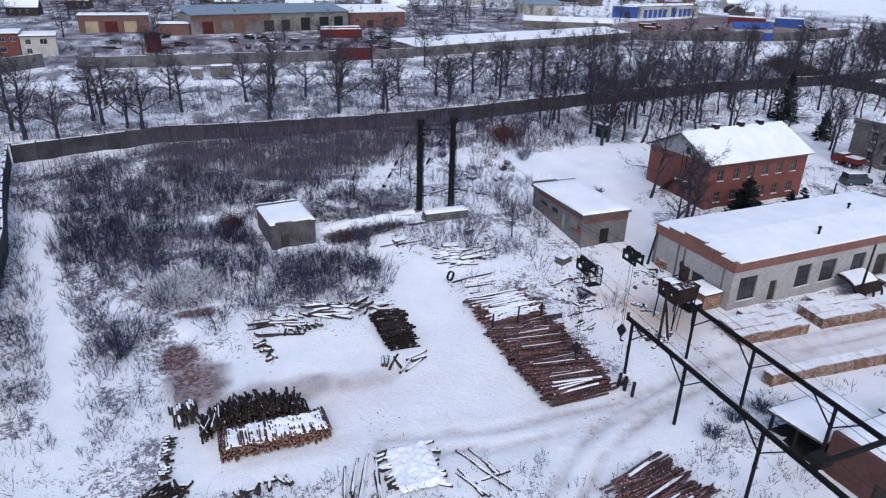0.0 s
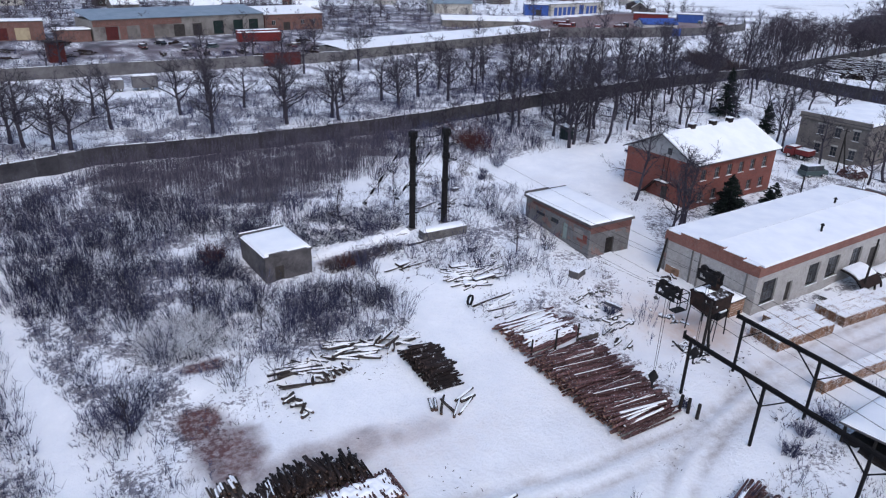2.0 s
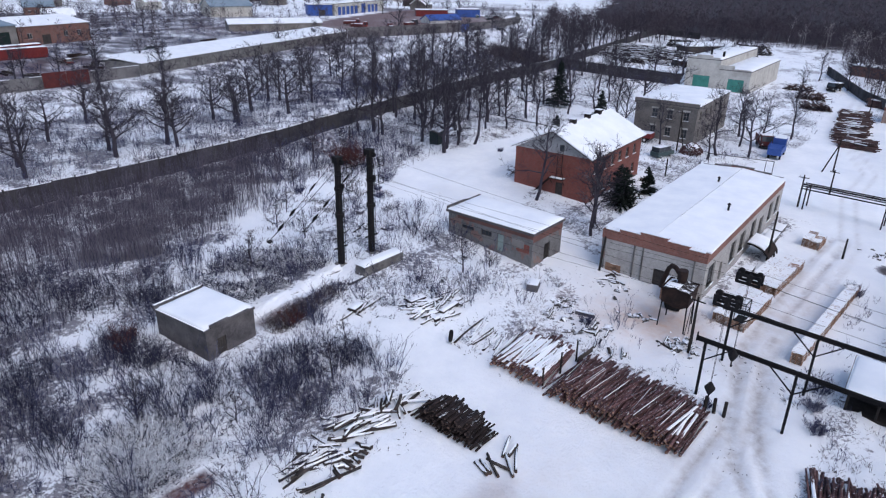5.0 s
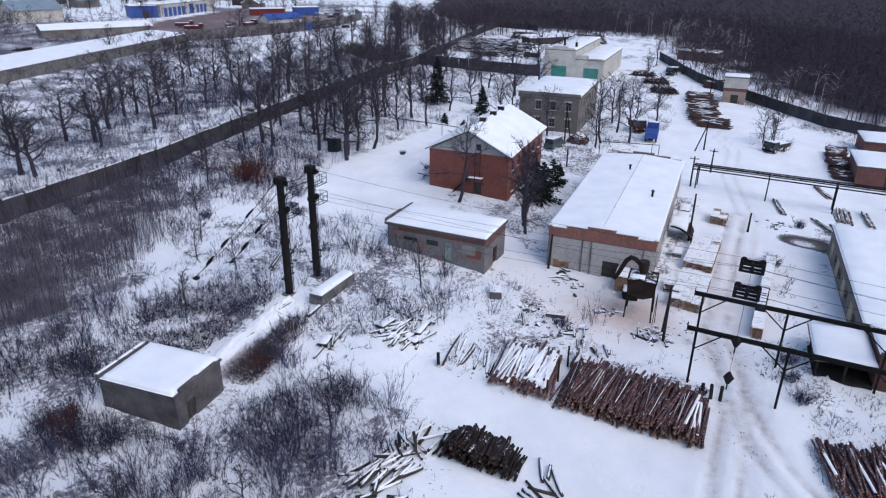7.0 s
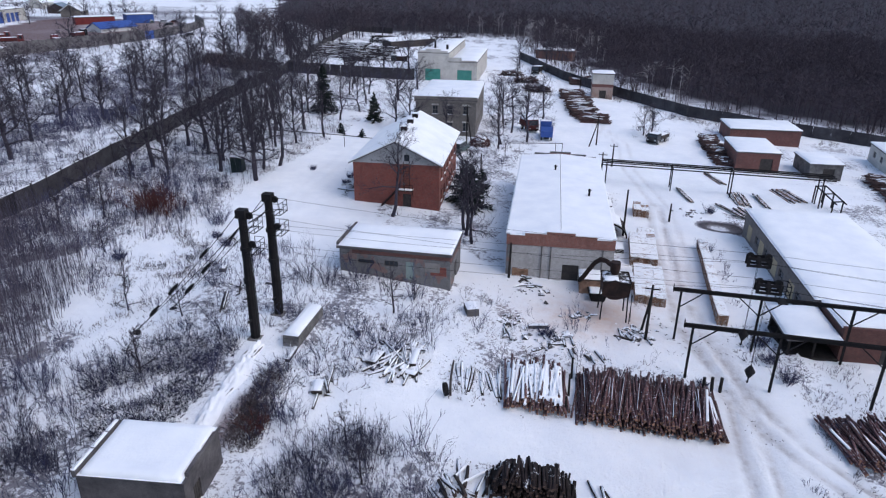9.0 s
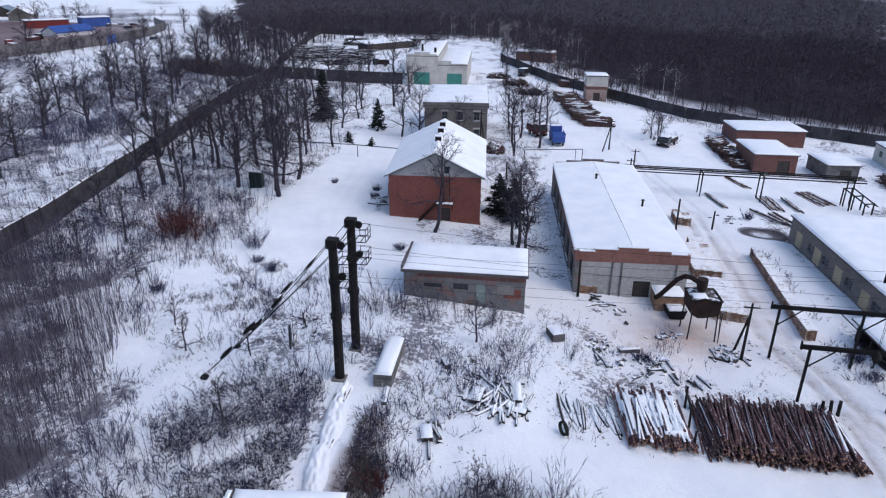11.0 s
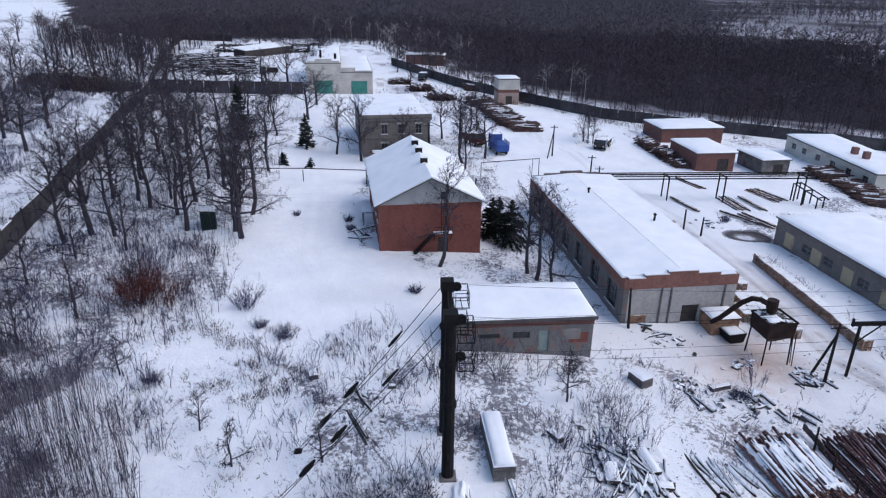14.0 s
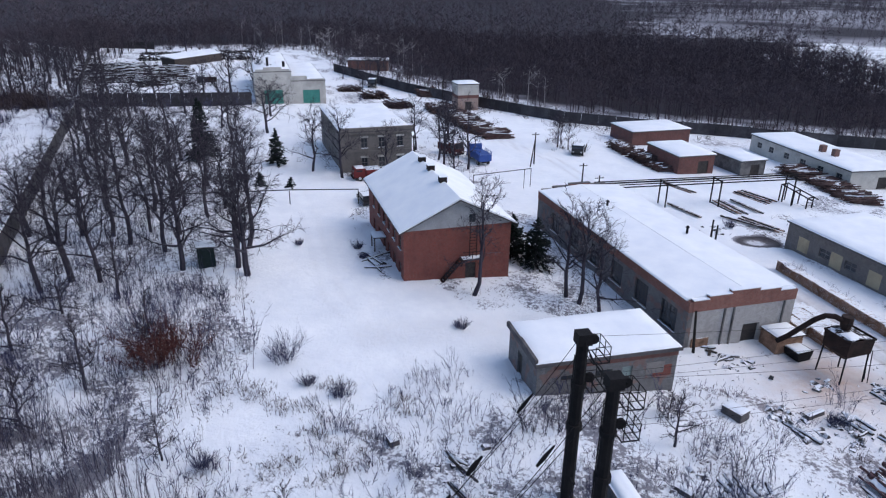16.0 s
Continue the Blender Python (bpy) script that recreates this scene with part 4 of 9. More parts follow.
def flat_house(name, x, y, yaw, L, W, H, mat, label, category, windows=(), doors=(), floors=1, roof_over=0.25, north=(), west=()):
    """A flat-roofed block: x along its length, its west end at the origin."""
    b = thing(name, x, y, gz(x, y), yaw, label, category)
    h, t = W / 2, 0.4
    part("wall", wall_with_holes("y", 0, L, -0.8, H, list(windows) + list(doors), t, -h), mat, b)
    part("wall", wall_with_holes("y", 0, L, -0.8, H, list(north), -t, h), mat, b)
    part("wall", wall_with_holes("x", -h + t, h - t, -0.8, H, list(west), t, 0), mat, b)
    part("wall", wall_with_holes("x", -h + t, h - t, -0.8, H, [], -t, L), mat, b)
    for hole in windows:
        window_in(b, "y", -h, t, hole, sill=False, frame_mat=FRAME_GREY)
    for hole in north:
        window_in(b, "y", h, -t, hole, sill=False, frame_mat=FRAME_GREY)
    for hole in west:
        if hole[1] > 0.3:
            window_in(b, "x", 0, t, hole, frame_mat=FRAME_GREY)
        else:
            panel(b, "door", "x", 0, t, hole, DOOR_DARK, grooves=2)
    for hole in doors:
        panel(b, "door", "y", -h, t, hole, DOOR_DARK, grooves=2)
    o = roof_over
    part("roof", Shape().box(-o, -h - o, H, L + o, h + o, H + 0.2), ROOF_SHEET, b)
    part("roof_snow", snow_cap(-o + 0.03, -h - o + 0.03, L + o - 0.03, h + o - 0.03, H + 0.205, 0.2, step=2.0, seed=int(abs(x)) % 17), SNOW, b, "level snow on the roof")
    return b


def grey_house():
    """The two-storey house beyond the office."""
    ws = [(u, z, u + 1.1, z + 1.7) for z in (0.9, 4.3) for u in (-4.6, -1.4, 1.6)]
    ss = [(u, z, u + 1.1, z + 1.7) for z in (0.9, 4.3) for u in (2, 5.5, 9, 12.5, 16, 19.5)]
    b = flat_house("grey_house", 108.3, 78.3, 6.5, 23.5, 12.2, 7.0, GREY_PLAIN, "two-storey grey-brown brick house with a snowy flat roof", "house", windows=ss, west=ws, north=ss)
    part("cornice", Shape().box(-0.3, -6.4, 6.7, -0.02, 6.4, 7.0), GREY_PLAIN, b)
    part("parapet", Shape().box(-0.3, -6.35, 7.2, 0.1, 6.35, 7.75), GREY_PLAIN, b, "low brick parapet")
    for u, z in [(q[0], q[3]) for q in ws]:
        part("lintel", Shape().box(-0.08, u - 0.15, z + 0.02, 0.02, u + 1.25, z + 0.32), PLASTER, b, "pale lintel")
    part("string_course", Shape().box(-0.1, -6.1, 3.5, 0.02, 6.1, 3.75), GREY_PLAIN, b)


def pale_garage():
    """The pale two-part vehicle shed with turquoise gates."""
    b = thing("vehicle_shed", 174.3, 93.5, gz(174, 93), 5.0, "pale plastered vehicle shed with turquoise gates and snowy roofs", "shed")
    for y0, y1, L, H, gate in ((-0.4, 8.8, 40, 8.0, (2.0, 0.0, 6.6, 3.6)), (-8.8, -0.4, 34, 5.6, (-7.3, 0.0, -3.0, 3.4))):
        part("wall", wall_with_holes("x", y0, y1, -0.8, H, [gate], 0.4, 0), PLASTER, b)
        part("wall", Shape().box(0.4, y0, -0.8, L, y0 + 0.4, H), PLASTER, b)
        part("wall", Shape().box(0.4, y1 - 0.4, -0.8, L, y1, H), PLASTER, b)
        part("wall", Shape().box(L - 0.4, y0 + 0.4, -0.8, L, y1 - 0.4, H), PLASTER, b)
        panel(b, "gate", "x", 0, 0.4, gate, GREEN_DOOR, "turquoise gate", 2)
        part("roof", Shape().box(0.0, y0 - 0.1, H, L + 0.2, y1 + 0.1, H + 0.2), ROOF_SHEET, b)
        part("roof_snow", snow_cap(0.6, y0, L, y1, H + 0.205, 0.25, step=3), SNOW, b, "level snow on the roof")
    part("parapet", Shape().box(-0.05, 0.0, 8.2, 0.35, 8.4, 8.7).box(-0.05, 2.0, 8.7, 0.35, 6.4, 9.2).box(-0.05, -8.6, 5.8, 0.35, -4.2, 6.1).box(-0.05, -4.2, 5.8, 0.35, -0.4, 6.9), PLASTER, b, "stepped parapet")
    part("chimney", Shape().rod((9, 5, 8), (9, 5, 10.6), 0.3, 0.3, 8), STEEL, b)
    part("chimney", Shape().rod((7, 1.0, 8), (7, 1.0, 9.8), 0.35, 0.35, 8), STEEL, b)


def sheds():
    b = flat_house("transformer_tower", 168.8, 48.3, 5, 5.2, 5.6, 6.6, PINK_BRICK, "tall square tower of pale and red brick with a snowy top", "tower", west=[(-1.0, 0.0, 0.8, 2.2)])
    part("upper_courses", Shape().box(-0.04, -2.84, 3.9, 5.24, 2.84, 6.5), PLASTER, b, "pale upper courses")
    part("brick_band", Shape().box(-0.07, -2.87, 3.1, 5.27, 2.87, 3.9), SHED_BRICK, b, "dull red brick band")
    b = flat_house("brick_shed", 131.0, 13.2, 5, 9.5, 14.4, 3.1, SHED_BRICK, "low red-brick shed with a snowy roof beside stacked timber", "shed")
    b = flat_house("brick_shed", 107.0, 18.9, 4, 11.0, 7.6, 3.4, SHED_BRICK, "low red-brick shed with a dark gate and snowy roof", "shed", west=[(-2.6, 0.0, -0.4, 2.4)])
    b = flat_house("grey_shed", 106.2, 7.5, 6, 8.0, 5.6, 2.7, CONCRETE, "small grey shed with a snowy roof", "shed", west=[(-1.5, 0.0, 0.5, 2.0)])
    b = flat_house("long_shed", 96.2, -10.2, -1, 30, 10, 3.4, PLASTER, "long pale plastered shed with a snowy roof and small windows", "shed", north=[(x, 1.2, x + 1.6, 2.4) for x in (2, 7, 12, 17, 22, 26)], west=[(-3, 0.0, -0.8, 2.2)])
    for x in (9, 12.5):
        part("chimney", Shape().box(x, 0.5, 3.6, x + 1.0, 1.5, 5.1), OLD_BRICK, b)
    # the long pale building across the drive
    b = flat_house("storage_hall", 44.0, 18.8, 4.5, 26.9, 12.5, 3.5, GREY_PLAIN, "long low storage hall of grey brick with snowy roof", "hall", north=[(x, 1.0, x + 1.7, 2.1) for x in (3.5, 9.5, 15.5, 19.5)])
    for x in (5.8, 12.0, 17.6, 23.0):
        part("wall_panel", Shape().box(x, 6.2, 0.4, x + 1.8, 6.27, 2.3), BEIGE, b, "beige plastered wall panel")
    # the brick shed with an open front beside the crane track
    b = thing("brick_store", 42.0, 21.5, gz(42, 22), 5, "brick store with a snowy roof beside an open-fronted lean-to", "shed")
    part("wall", wall_with_holes("x", -7.5, 3.0, -0.8, 3.7, [(-3.6, -0.6, -0.6, 2.0)], 0.4, -4.3), STORE_BRICK, b)
    part("wall", Shape().box(-3.9, -7.5, -0.8, 1.5, -7.1, 3.4), STORE_BRICK, b)
    part("wall", Shape().box(-3.9, 2.6, -0.8, 1.1, 3.0, 3.4), STORE_BRICK, b)
    # back wall coloured near-black to deepen the shade inside the open part
    part("wall", Shape().box(1.1, -7.1, -0.8, 1.5, 7.4, 2.2), POLE_MAT, b, "plank back wall, blackened for the shade inside")
    panel(b, "gate", "x", -4.3, 0.4, (-3.6, -0.6, -0.6, 2.0), DOOR_DARK, "dark gate", 2)
    part("roof", Shape().box(-3.9, -7.6, 3.4, 2.0, 3.1, 3.5), ROOF_SHEET, b)
    part("roof_snow", snow_cap(-3.88, -7.55, 1.95, 3.05, 3.505, 0.16, seed=9), SNOW, b, "smooth snow on the roof")
    lean = part("lean_to_roof", Shape().prism([(3.05, 2.7), (3.05, 2.55), (7.9, 2.2), (7.9, 2.35)], -4.9, 2.0), ROOF_SHEET, b, "low sloping roof of the open part")
    part("snow", snow_cap(-4.85, 3.1, 1.95, 7.85, 2.7, 0.2, slope=(0, -0.072), seed=19), SNOW, lean, "smooth snow on the low roof")
    # floor raised over the snow and blackened as shade under the lean-to
    part("floor", Shape().box(-4.6, 3.0, -0.5, 1.1, 7.6, 0.5), POLE_MAT, b, "raised floor, blackened for the shade of the open part")
    for px, py in ((-4.5, 7.5), (-1.4, 7.5), (-4.5, 5.3)):
        part("post", Shape().box(px - 0.09, py - 0.09, -0.6, px + 0.09, py + 0.09, 2.3), POLE_MAT, b)


office()
workshop()
garage()
hut()
grey_house()
pale_garage()
sheds()


# ---- fences ----
FENCE_LINE = [(-29, 108.2), (-8, 116.2), (15, 116.8), (45, 118.2), (70, 121.8), (90, 125.7), (110, 129.7), (130, 133.8), (150, 137.4), (165, 140.5)]
WEST_LINE = [(-29.3, 107.5), (-26.5, 90), (-23.6, 75), (-21.6, 55), (-21.2, 38)]
CROSS_LINE = [(165.3, 140.2), (169.6, 122), (173.0, 103.2)]
FOREST_LINE = [(236, 80), (196, 61), (173, 43.5), (155, 27), (146, 8), (140, -10), (128, -34), (104, -80)]
TOWN_LINE = [(-30, 189), (38, 199), (62, 203)]
TOWN_LINE_WEST = [(-75, 178), (-46, 184), (-38, 193)]


def fence(name, pts, width, height, mat, label, snow=True):
    """A run of slabs between posts, following the ground; every slab is its own piece."""
    root = thing(name, 0, 0, 0, 0, label, "fence", kind="structure")
    slab = Shape().box(0.08, -0.06, 0.0, width - 0.08, 0.06, height)
    for k in range(3):
        slab.box(0.3, -0.08, height * (0.1 + 0.3 * k), width - 0.3, -0.06, height * (0.32 + 0.3 * k))
    slab_me = slab.mesh("slab", mat)
    post_me = Shape().box(-0.1, -0.1, -0.5, 0.1, 0.1, height + 0.12).mesh("post", mat)
    snow_me = Shape().prism([(-0.09, height), (0.09, height), (0.06, height + 0.08), (-0.06, height + 0.08)], 0.1, width - 0.1).mesh("snow", SNOW)
    rng = random.Random(len(pts) * 7 + int(width))
    for (ax, ay), (bx, by) in zip(pts, pts[1:]):
        run = math.hypot(bx - ax, by - ay)
        n = max(1, round(run / width))
        yaw = math.degrees(math.atan2(by - ay, bx - ax))
        for i in range(n):
            x, y = ax + (bx - ax) * i / n, ay + (by - ay) * i / n
            x2, y2 = ax + (bx - ax) * (i + 1) / n, ay + (by - ay) * (i + 1) / n
            z, z2 = gz(x, y), gz(x2, y2)
            tilt = -math.degrees(math.atan2(z2 - z, run / n))
            m = pose(x, y, z - 0.08 + rng.uniform(-0.06, 0.06), rng.uniform(-1.5, 1.5), tilt, yaw) @ Matrix.Diagonal((run / n / width, 1, 1, 1))
            for nm, me in (("slab", slab_me), ("snow", snow_me)) if snow and rng.random() < 0.8 else (("slab", slab_me),):
                ob = new(nm, me)
                ob.parent, ob.matrix_basis = root, m
            ob = new("post", post_me)
            ob.parent, ob.matrix_basis = root, pose(x, y, z, 0, 0, yaw)


fence("fence_north", FENCE_LINE, 3.0, 2.8, FENCE_MAT, "long dark concrete slab fence with a thin snow cap")
fence("fence_west", WEST_LINE, 3.0, 3.0, FENCE_MAT, "dark concrete slab fence along the yard")
fence("fence_cross", CROSS_LINE, 3.0, 3.3, FENCE_MAT, "dark slab fence before the far timber yard", False)
fence("fence_yard", [(165.6, 140.8), (198, 150), (238, 159), (277, 168), (303, 172), (300, 150)], 4.0, 2.8, FENCE_MAT, "dark slab fence round the far timber yard", False)
fence("fence_forest", FOREST_LINE, 4.0, 2.8, FENCE_MAT, "dark slab fence along the forest edge", False)
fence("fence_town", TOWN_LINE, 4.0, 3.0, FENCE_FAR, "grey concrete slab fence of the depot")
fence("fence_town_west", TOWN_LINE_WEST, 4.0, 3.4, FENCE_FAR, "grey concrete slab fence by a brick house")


# ---- logs ----
def log_mesh(length, r, bend, bark, seed, n=7):
    rng = random.Random(seed)
    s = Shape()
    stations = 3
    rings = []
    for k in range(stations + 1):
        q = k / stations
        rr = r * (1.08 - 0.22 * q)
        off = bend * math.sin(q * math.pi)
        rings.append([(length * (q - 0.5), off + rr * math.cos(2 * math.pi * i / n), rr * math.sin(2 * math.pi * i / n)) for i in range(n)])
    v = [p for ring in rings for p in ring]
    f = [(k * n + i, k * n + (i + 1) % n, (k + 1) * n + (i + 1) % n, (k + 1) * n + i) for k in range(stations) for i in range(n)]
    f += [tuple(range(n - 1, -1, -1)), tuple(range(stations * n, stations * n + n))]
    s.add(v, f)
    me = s.mesh("log", bark, DARK_END if bark in (DARK_BARK, HEAP_WOOD) else LOG_END)
    me.polygons.foreach_set("use_smooth", [len(p.vertices) == 4 for p in me.polygons])
    me.polygons.foreach_set("material_index", [0 if len(p.vertices) == 4 else 1 for p in me.polygons])
    return me


def log_pile(name, x, y, yaw, along, layers, length, r, bark, label, snow=0.0, mess=1.0, cap=300, seed=1, taper=True, spread=0.5, loose=2, snow_to=99.0, skew=0.0, thin=0.0, fat=1.0, bow=0.0):
    """Logs lie along local x, the pile runs along local y from 0 to 'along'; the upper logs are pieces, the core below is joined."""
    rng = random.Random(seed)
    root = thing(name, x, y, gz(x, y), yaw, label, "log pile")
    meshes = [log_mesh(length * rng.uniform(0.8, 1.06), r * rng.uniform(0.65, 1.3), rng.uniform(-0.05, 0.05) * length / 6, bark, seed * 31 + k) for k in range(10)]
    per = int(along / (2 * r * 0.99))
    core, tops, count = Shape(), {}, 0
    for k in range(layers):
        shrink = int(k * 0.9) if taper else 0
        for i in range(shrink, per - shrink):
            if k == layers - 1 and rng.random() < 0.35:
                continue
            yy = (i + 0.5 * (k % 2)) * 2 * r * 0.99 + rng.uniform(-0.03, 0.03) * mess
            zz = r + k * r * 1.72 + rng.uniform(-0.02, 0.04) * mess
            xx = rng.uniform(-spread, spread) * mess + bow * (2 * i / per - 1) ** 2
            wx, wy = (root.matrix_basis @ Vector((xx, yy, 0))).xy
            zz += gz(wx, wy) - gz(x, y)
            turn = rng.gauss(0, 1.2) * mess + (skew * (k / layers) * (1 - 0.7 * i / per) if k >= layers - 2 else 0.0)
            if k < layers - loose or count >= cap:
                hl, dy = length * rng.uniform(0.42, 0.52), math.tan(math.radians(turn)) * length / 2
                core.rod((xx - hl, yy - dy, zz), (xx + hl, yy + dy, zz), r * rng.uniform(0.8, 1.1), r * rng.uniform(0.65, 1.0), 6)
                continue
            ob = new("log", rng.choice(meshes))
            ob.parent = root
            ob.matrix_basis = pose(xx, yy, zz, rng.uniform(0, 360), rng.gauss(0, 0.7) * mess, 1.6 * turn + rng.choice((0, 180)))
            tops[i] = (xx, yy, zz, 1.6 * turn)
            count += 1
    if core.v:
        me = core.mesh("log_core", bark, DARK_END if bark in (DARK_BARK, HEAP_WOOD) else LOG_END)
        me.polygons.foreach_set("material_index", [0 if len(q.vertices) == 4 else 1 for q in me.polygons])
        part("log_core", me, bark, root)["kind"] = "stuff"
    if snow > 0:
        s = Shape()
        for xx, yy, zz, turn in tops.values():
            slim = yy > snow_to
            if rng.random() > (thin if slim else snow):
                continue
            a, dy = 0.5 * length * rng.uniform(0.7, 0.95), math.tan(math.radians(turn))
            lo, hi = -a * rng.uniform(0.85 if fat > 1 else 0.5, 1.05), a * rng.uniform(0.85 if fat > 1 else 0.5, 1.05)
            w = r * fat * rng.uniform(0.7, 1.3) * (0.22 if slim else 1.0)
            pts = [(-w, r * 0.55), (-w * 0.75, r * 1.15), (0, r * 1.4), (w * 0.75, r * 1.15), (w, r * 0.55)]
            n = len(pts)
            v = [(xx + lo, yy + lo * dy + q, zz + u) for q, u in pts] + [(xx + hi, yy + hi * dy + q, zz + u) for q, u in pts]
            s.add(v, [(m, m + 1, n + m + 1, n + m) for m in range(n - 1)] + [tuple(range(n)), tuple(range(2 * n - 1, n - 1, -1))])
        part("snow", s, SNOW, root, "strips of snow on the logs")["kind"] = "stuff"
    return root


log_pile("log_pile", 24.6, 36.1, 4, 11.4, 8, 6.3, 0.094, BARK, "long pile of peeled red-brown logs, snowy at one end", 0.85, 2.2, 300, 1, spread=0.22, loose=4, snow_to=1.2, skew=-10.0, thin=0.3)
log_pile("log_pile", 24.4, 48.2, 6, 5.2, 5, 6.2, 0.092, BARK, "lower pile of logs striped with snow", 1.0, 2.0, 200, 2, loose=2, spread=0.35, fat=1.12)
log_pile("firewood_pile", 12.5, 46.7, 4, 6.0, 9, 2.4, 0.1, DARK_BARK, "heaped pile of short dark logs", 0.12, 4.2, 200, 3, spread=0.1, loose=4, fat=0.7)
log_pile("firewood_pile", 4.0, 38.3, 92, 7.8, 7, 2.6, 0.095, BARK, "neat pile of short logs under broken snow", 0.0, 1.4, 230, 4, False, spread=0.15, loose=1)
log_pile("bark_pile", 2.9, 41.6, 92, 8.0, 8, 2.1, 0.085, DARK_BARK, "heaped dark slabs and bark offcuts", 0.1, 6.0, 300, 5, spread=0.1, loose=5, bow=-1.1, fat=0.6)
log_pile("firewood_pile", -5.0, 42.6, 98, 2.1, 4, 1.2, 0.09, HEAP_WOOD, "small stack of snowy split wood", 0.8, 2.0, 60, 6)
log_pile("firewood_pile", -7.3, 36.2, -5, 4.2, 3, 0.55, 0.075, HEAP_WOOD, "narrow row of short split logs", 0.5, 2.5, 90, 7, spread=0.1)
log_pile("log_pile", 25.3, 21.9, 14, 6.3, 4, 5.6, 0.1, BARK, "loose pile of long red-brown logs in snow", 0.3, 4.0, 110, 8, spread=0.2)
log_pile("firewood_pile", -6.4, 33.4, 40, 2.6, 5, 1.1, 0.08, DARK_BARK, "heap of dark short offcuts in snow", 0.1, 4.0, 60, 11, spread=0.1)


def pile_snow(x, y, yaw, x0, x1, y0, y1, z, label):
    """Lumpy snow lying over a pile's top, broken by gaps."""
    root = thing("snow_cover", x, y, gz(x, y), yaw, label, "snow")
    n, m = int((y1 - y0) / 0.11), int((x1 - x0) / 0.11)
    Y, X = np.meshgrid(np.linspace(y0, y1, n), np.linspace(x0, x1, m), indexing="ij")
    edge = np.minimum(np.minimum(X - x0, x1 - X), np.minimum(Y - y0, y1 - Y))
    Z = z + 0.2 * value_noise(X, Y, 0.55, 51) + 0.26 * value_noise(X, Y, 0.22, 52) - 0.2 - 0.25 * np.clip(1 - edge / 0.3, 0, 1)
    v = np.stack([X, Y, Z], -1).reshape(-1, 3)
    k = (np.arange(n - 1)[:, None] * m + np.arange(m - 1)[None, :]).reshape(-1, 1)
    me = raw_mesh("snow", v, np.concatenate([k, k + 1, k + m + 1, k + m], 1), SNOW)
    part("snow", me, SNOW, root)


pile_snow(24.4, 48.2, 6, -2.5, 2.8, 0.3, 4.9, 0.8, "snow filling the gaps between the upper logs")
pile_snow(9.0, 30.4, 0, -1.6, 1.6, 0.0, 4.5, 0.5, "lumpy snow over a low stack of boards")
pile_snow(4.0, 38.3, 92, -1.15, 1.15, 0.2, 7.4, 1.16, "broken snow on the stack of short logs")


LOOSE_LOGS = [log_mesh(L, r, b, HEAP_WOOD, 300 + k) for k, (L, r, b) in enumerate([(5.2, 0.1, 0.1), (4.2, 0.13, -0.08), (3.2, 0.12, 0.05), (4.8, 0.1, 0.15)])]


MID_LOGS = [log_mesh(L, r, b, HEAP_WOOD, 340 + k) for k, (L, r, b) in enumerate([(3.2, 0.085, 0.1), (2.4, 0.11, -0.12), (2.8, 0.07, 0.14), (1.7, 0.1, 0.06), (2.0, 0.13, -0.06)])]
SHORT_LOGS = [log_mesh(L, r, b, HEAP_WOOD, 320 + k) for k, (L, r, b) in enumerate([(1.9, 0.12, 0.04), (1.5, 0.14, -0.03), (2.4, 0.11, 0.05)])]


STUBS = [log_mesh(L, r, b, HEAP_WOOD, 330 + k) for k, (L, r, b) in enumerate([(0.9, 0.12, 0.02), (0.7, 0.14, -0.02), (1.2, 0.11, 0.03)])]


def snowy_log(ob, rng, wide=0.5):
    """A thick strip of snow along the top of a lying log or board."""
    xs = [v.co.x for v in ob.data.vertices]
    lo, hi, h = min(xs), max(xs), max(v.co.z for v in ob.data.vertices)
    w = max(v.co.y for v in ob.data.vertices) * wide
    n, k = 5, 5
    v, f = [], []
    for i in range(n + 1):
        x = lo + 0.08 + (hi - lo - 0.16) * i / n
        g = (0.35 if i in (0, n) else 1.0) * rng.uniform(0.75, 1.2)
        v += [(x, -w * g, h * 0.45), (x, -w * 0.75 * g, h + 0.05 * g), (x, 0, h + 0.1 * g), (x, w * 0.75 * g, h + 0.05 * g), (x, w * g, h * 0.45)]
    f = [(k * i + j, k * i + j + 1, k * i + k + j + 1, k * i + k + j) for i in range(n) for j in range(k - 1)]
    o = part("snow", Shape().add(v, f), SNOW, ob, "snow along the top")
    o.rotation_euler = (0, 0, 0)


def bundle(cx, cy, yaw, n, gap, label, group, seed, jit=4.0, lift=0.3, mesh_list=None, snowy=0.85, sink=0.0):
    """Logs lying nearly parallel in a low snowy heap; gap is the step across the heap."""
    rng = random.Random(seed)
    meshes = mesh_list or LOOSE_LOGS
    across = math.radians(yaw + 90)
    for i in range(n):
        q = (i - (n - 1) / 2) * gap
        x, y = cx + math.cos(across) * q + rng.uniform(-0.4, 0.4), cy + math.sin(across) * q + rng.uniform(-0.4, 0.4)
        ob = new("log", meshes[rng.randrange(len(meshes))])
        up = lift * rng.random() * (1 - abs(2 * i / max(1, n - 1) - 1))
        ob.matrix_basis = pose(x, y, top_z(x, y) + 0.1 - sink + up, 0, rng.gauss(0, 1.5), yaw + rng.gauss(0, jit))
        tagged(ob, label, "log", group)
        if rng.random() < snowy:
            snowy_log(ob, rng)


bundle(24.0, 55.4, 8, 12, 0.38, "log half buried under snow", "loose logs beside the log pile", 1, 9.0, -0.1, snowy=0.95, sink=0.11)
bundle(6.2, 55.0, -12, 13, 0.2, "dark log in a snowy heap at the thicket", "log heap at the thicket", 2, 18.0, 0.6, MID_LOGS, 0.8)
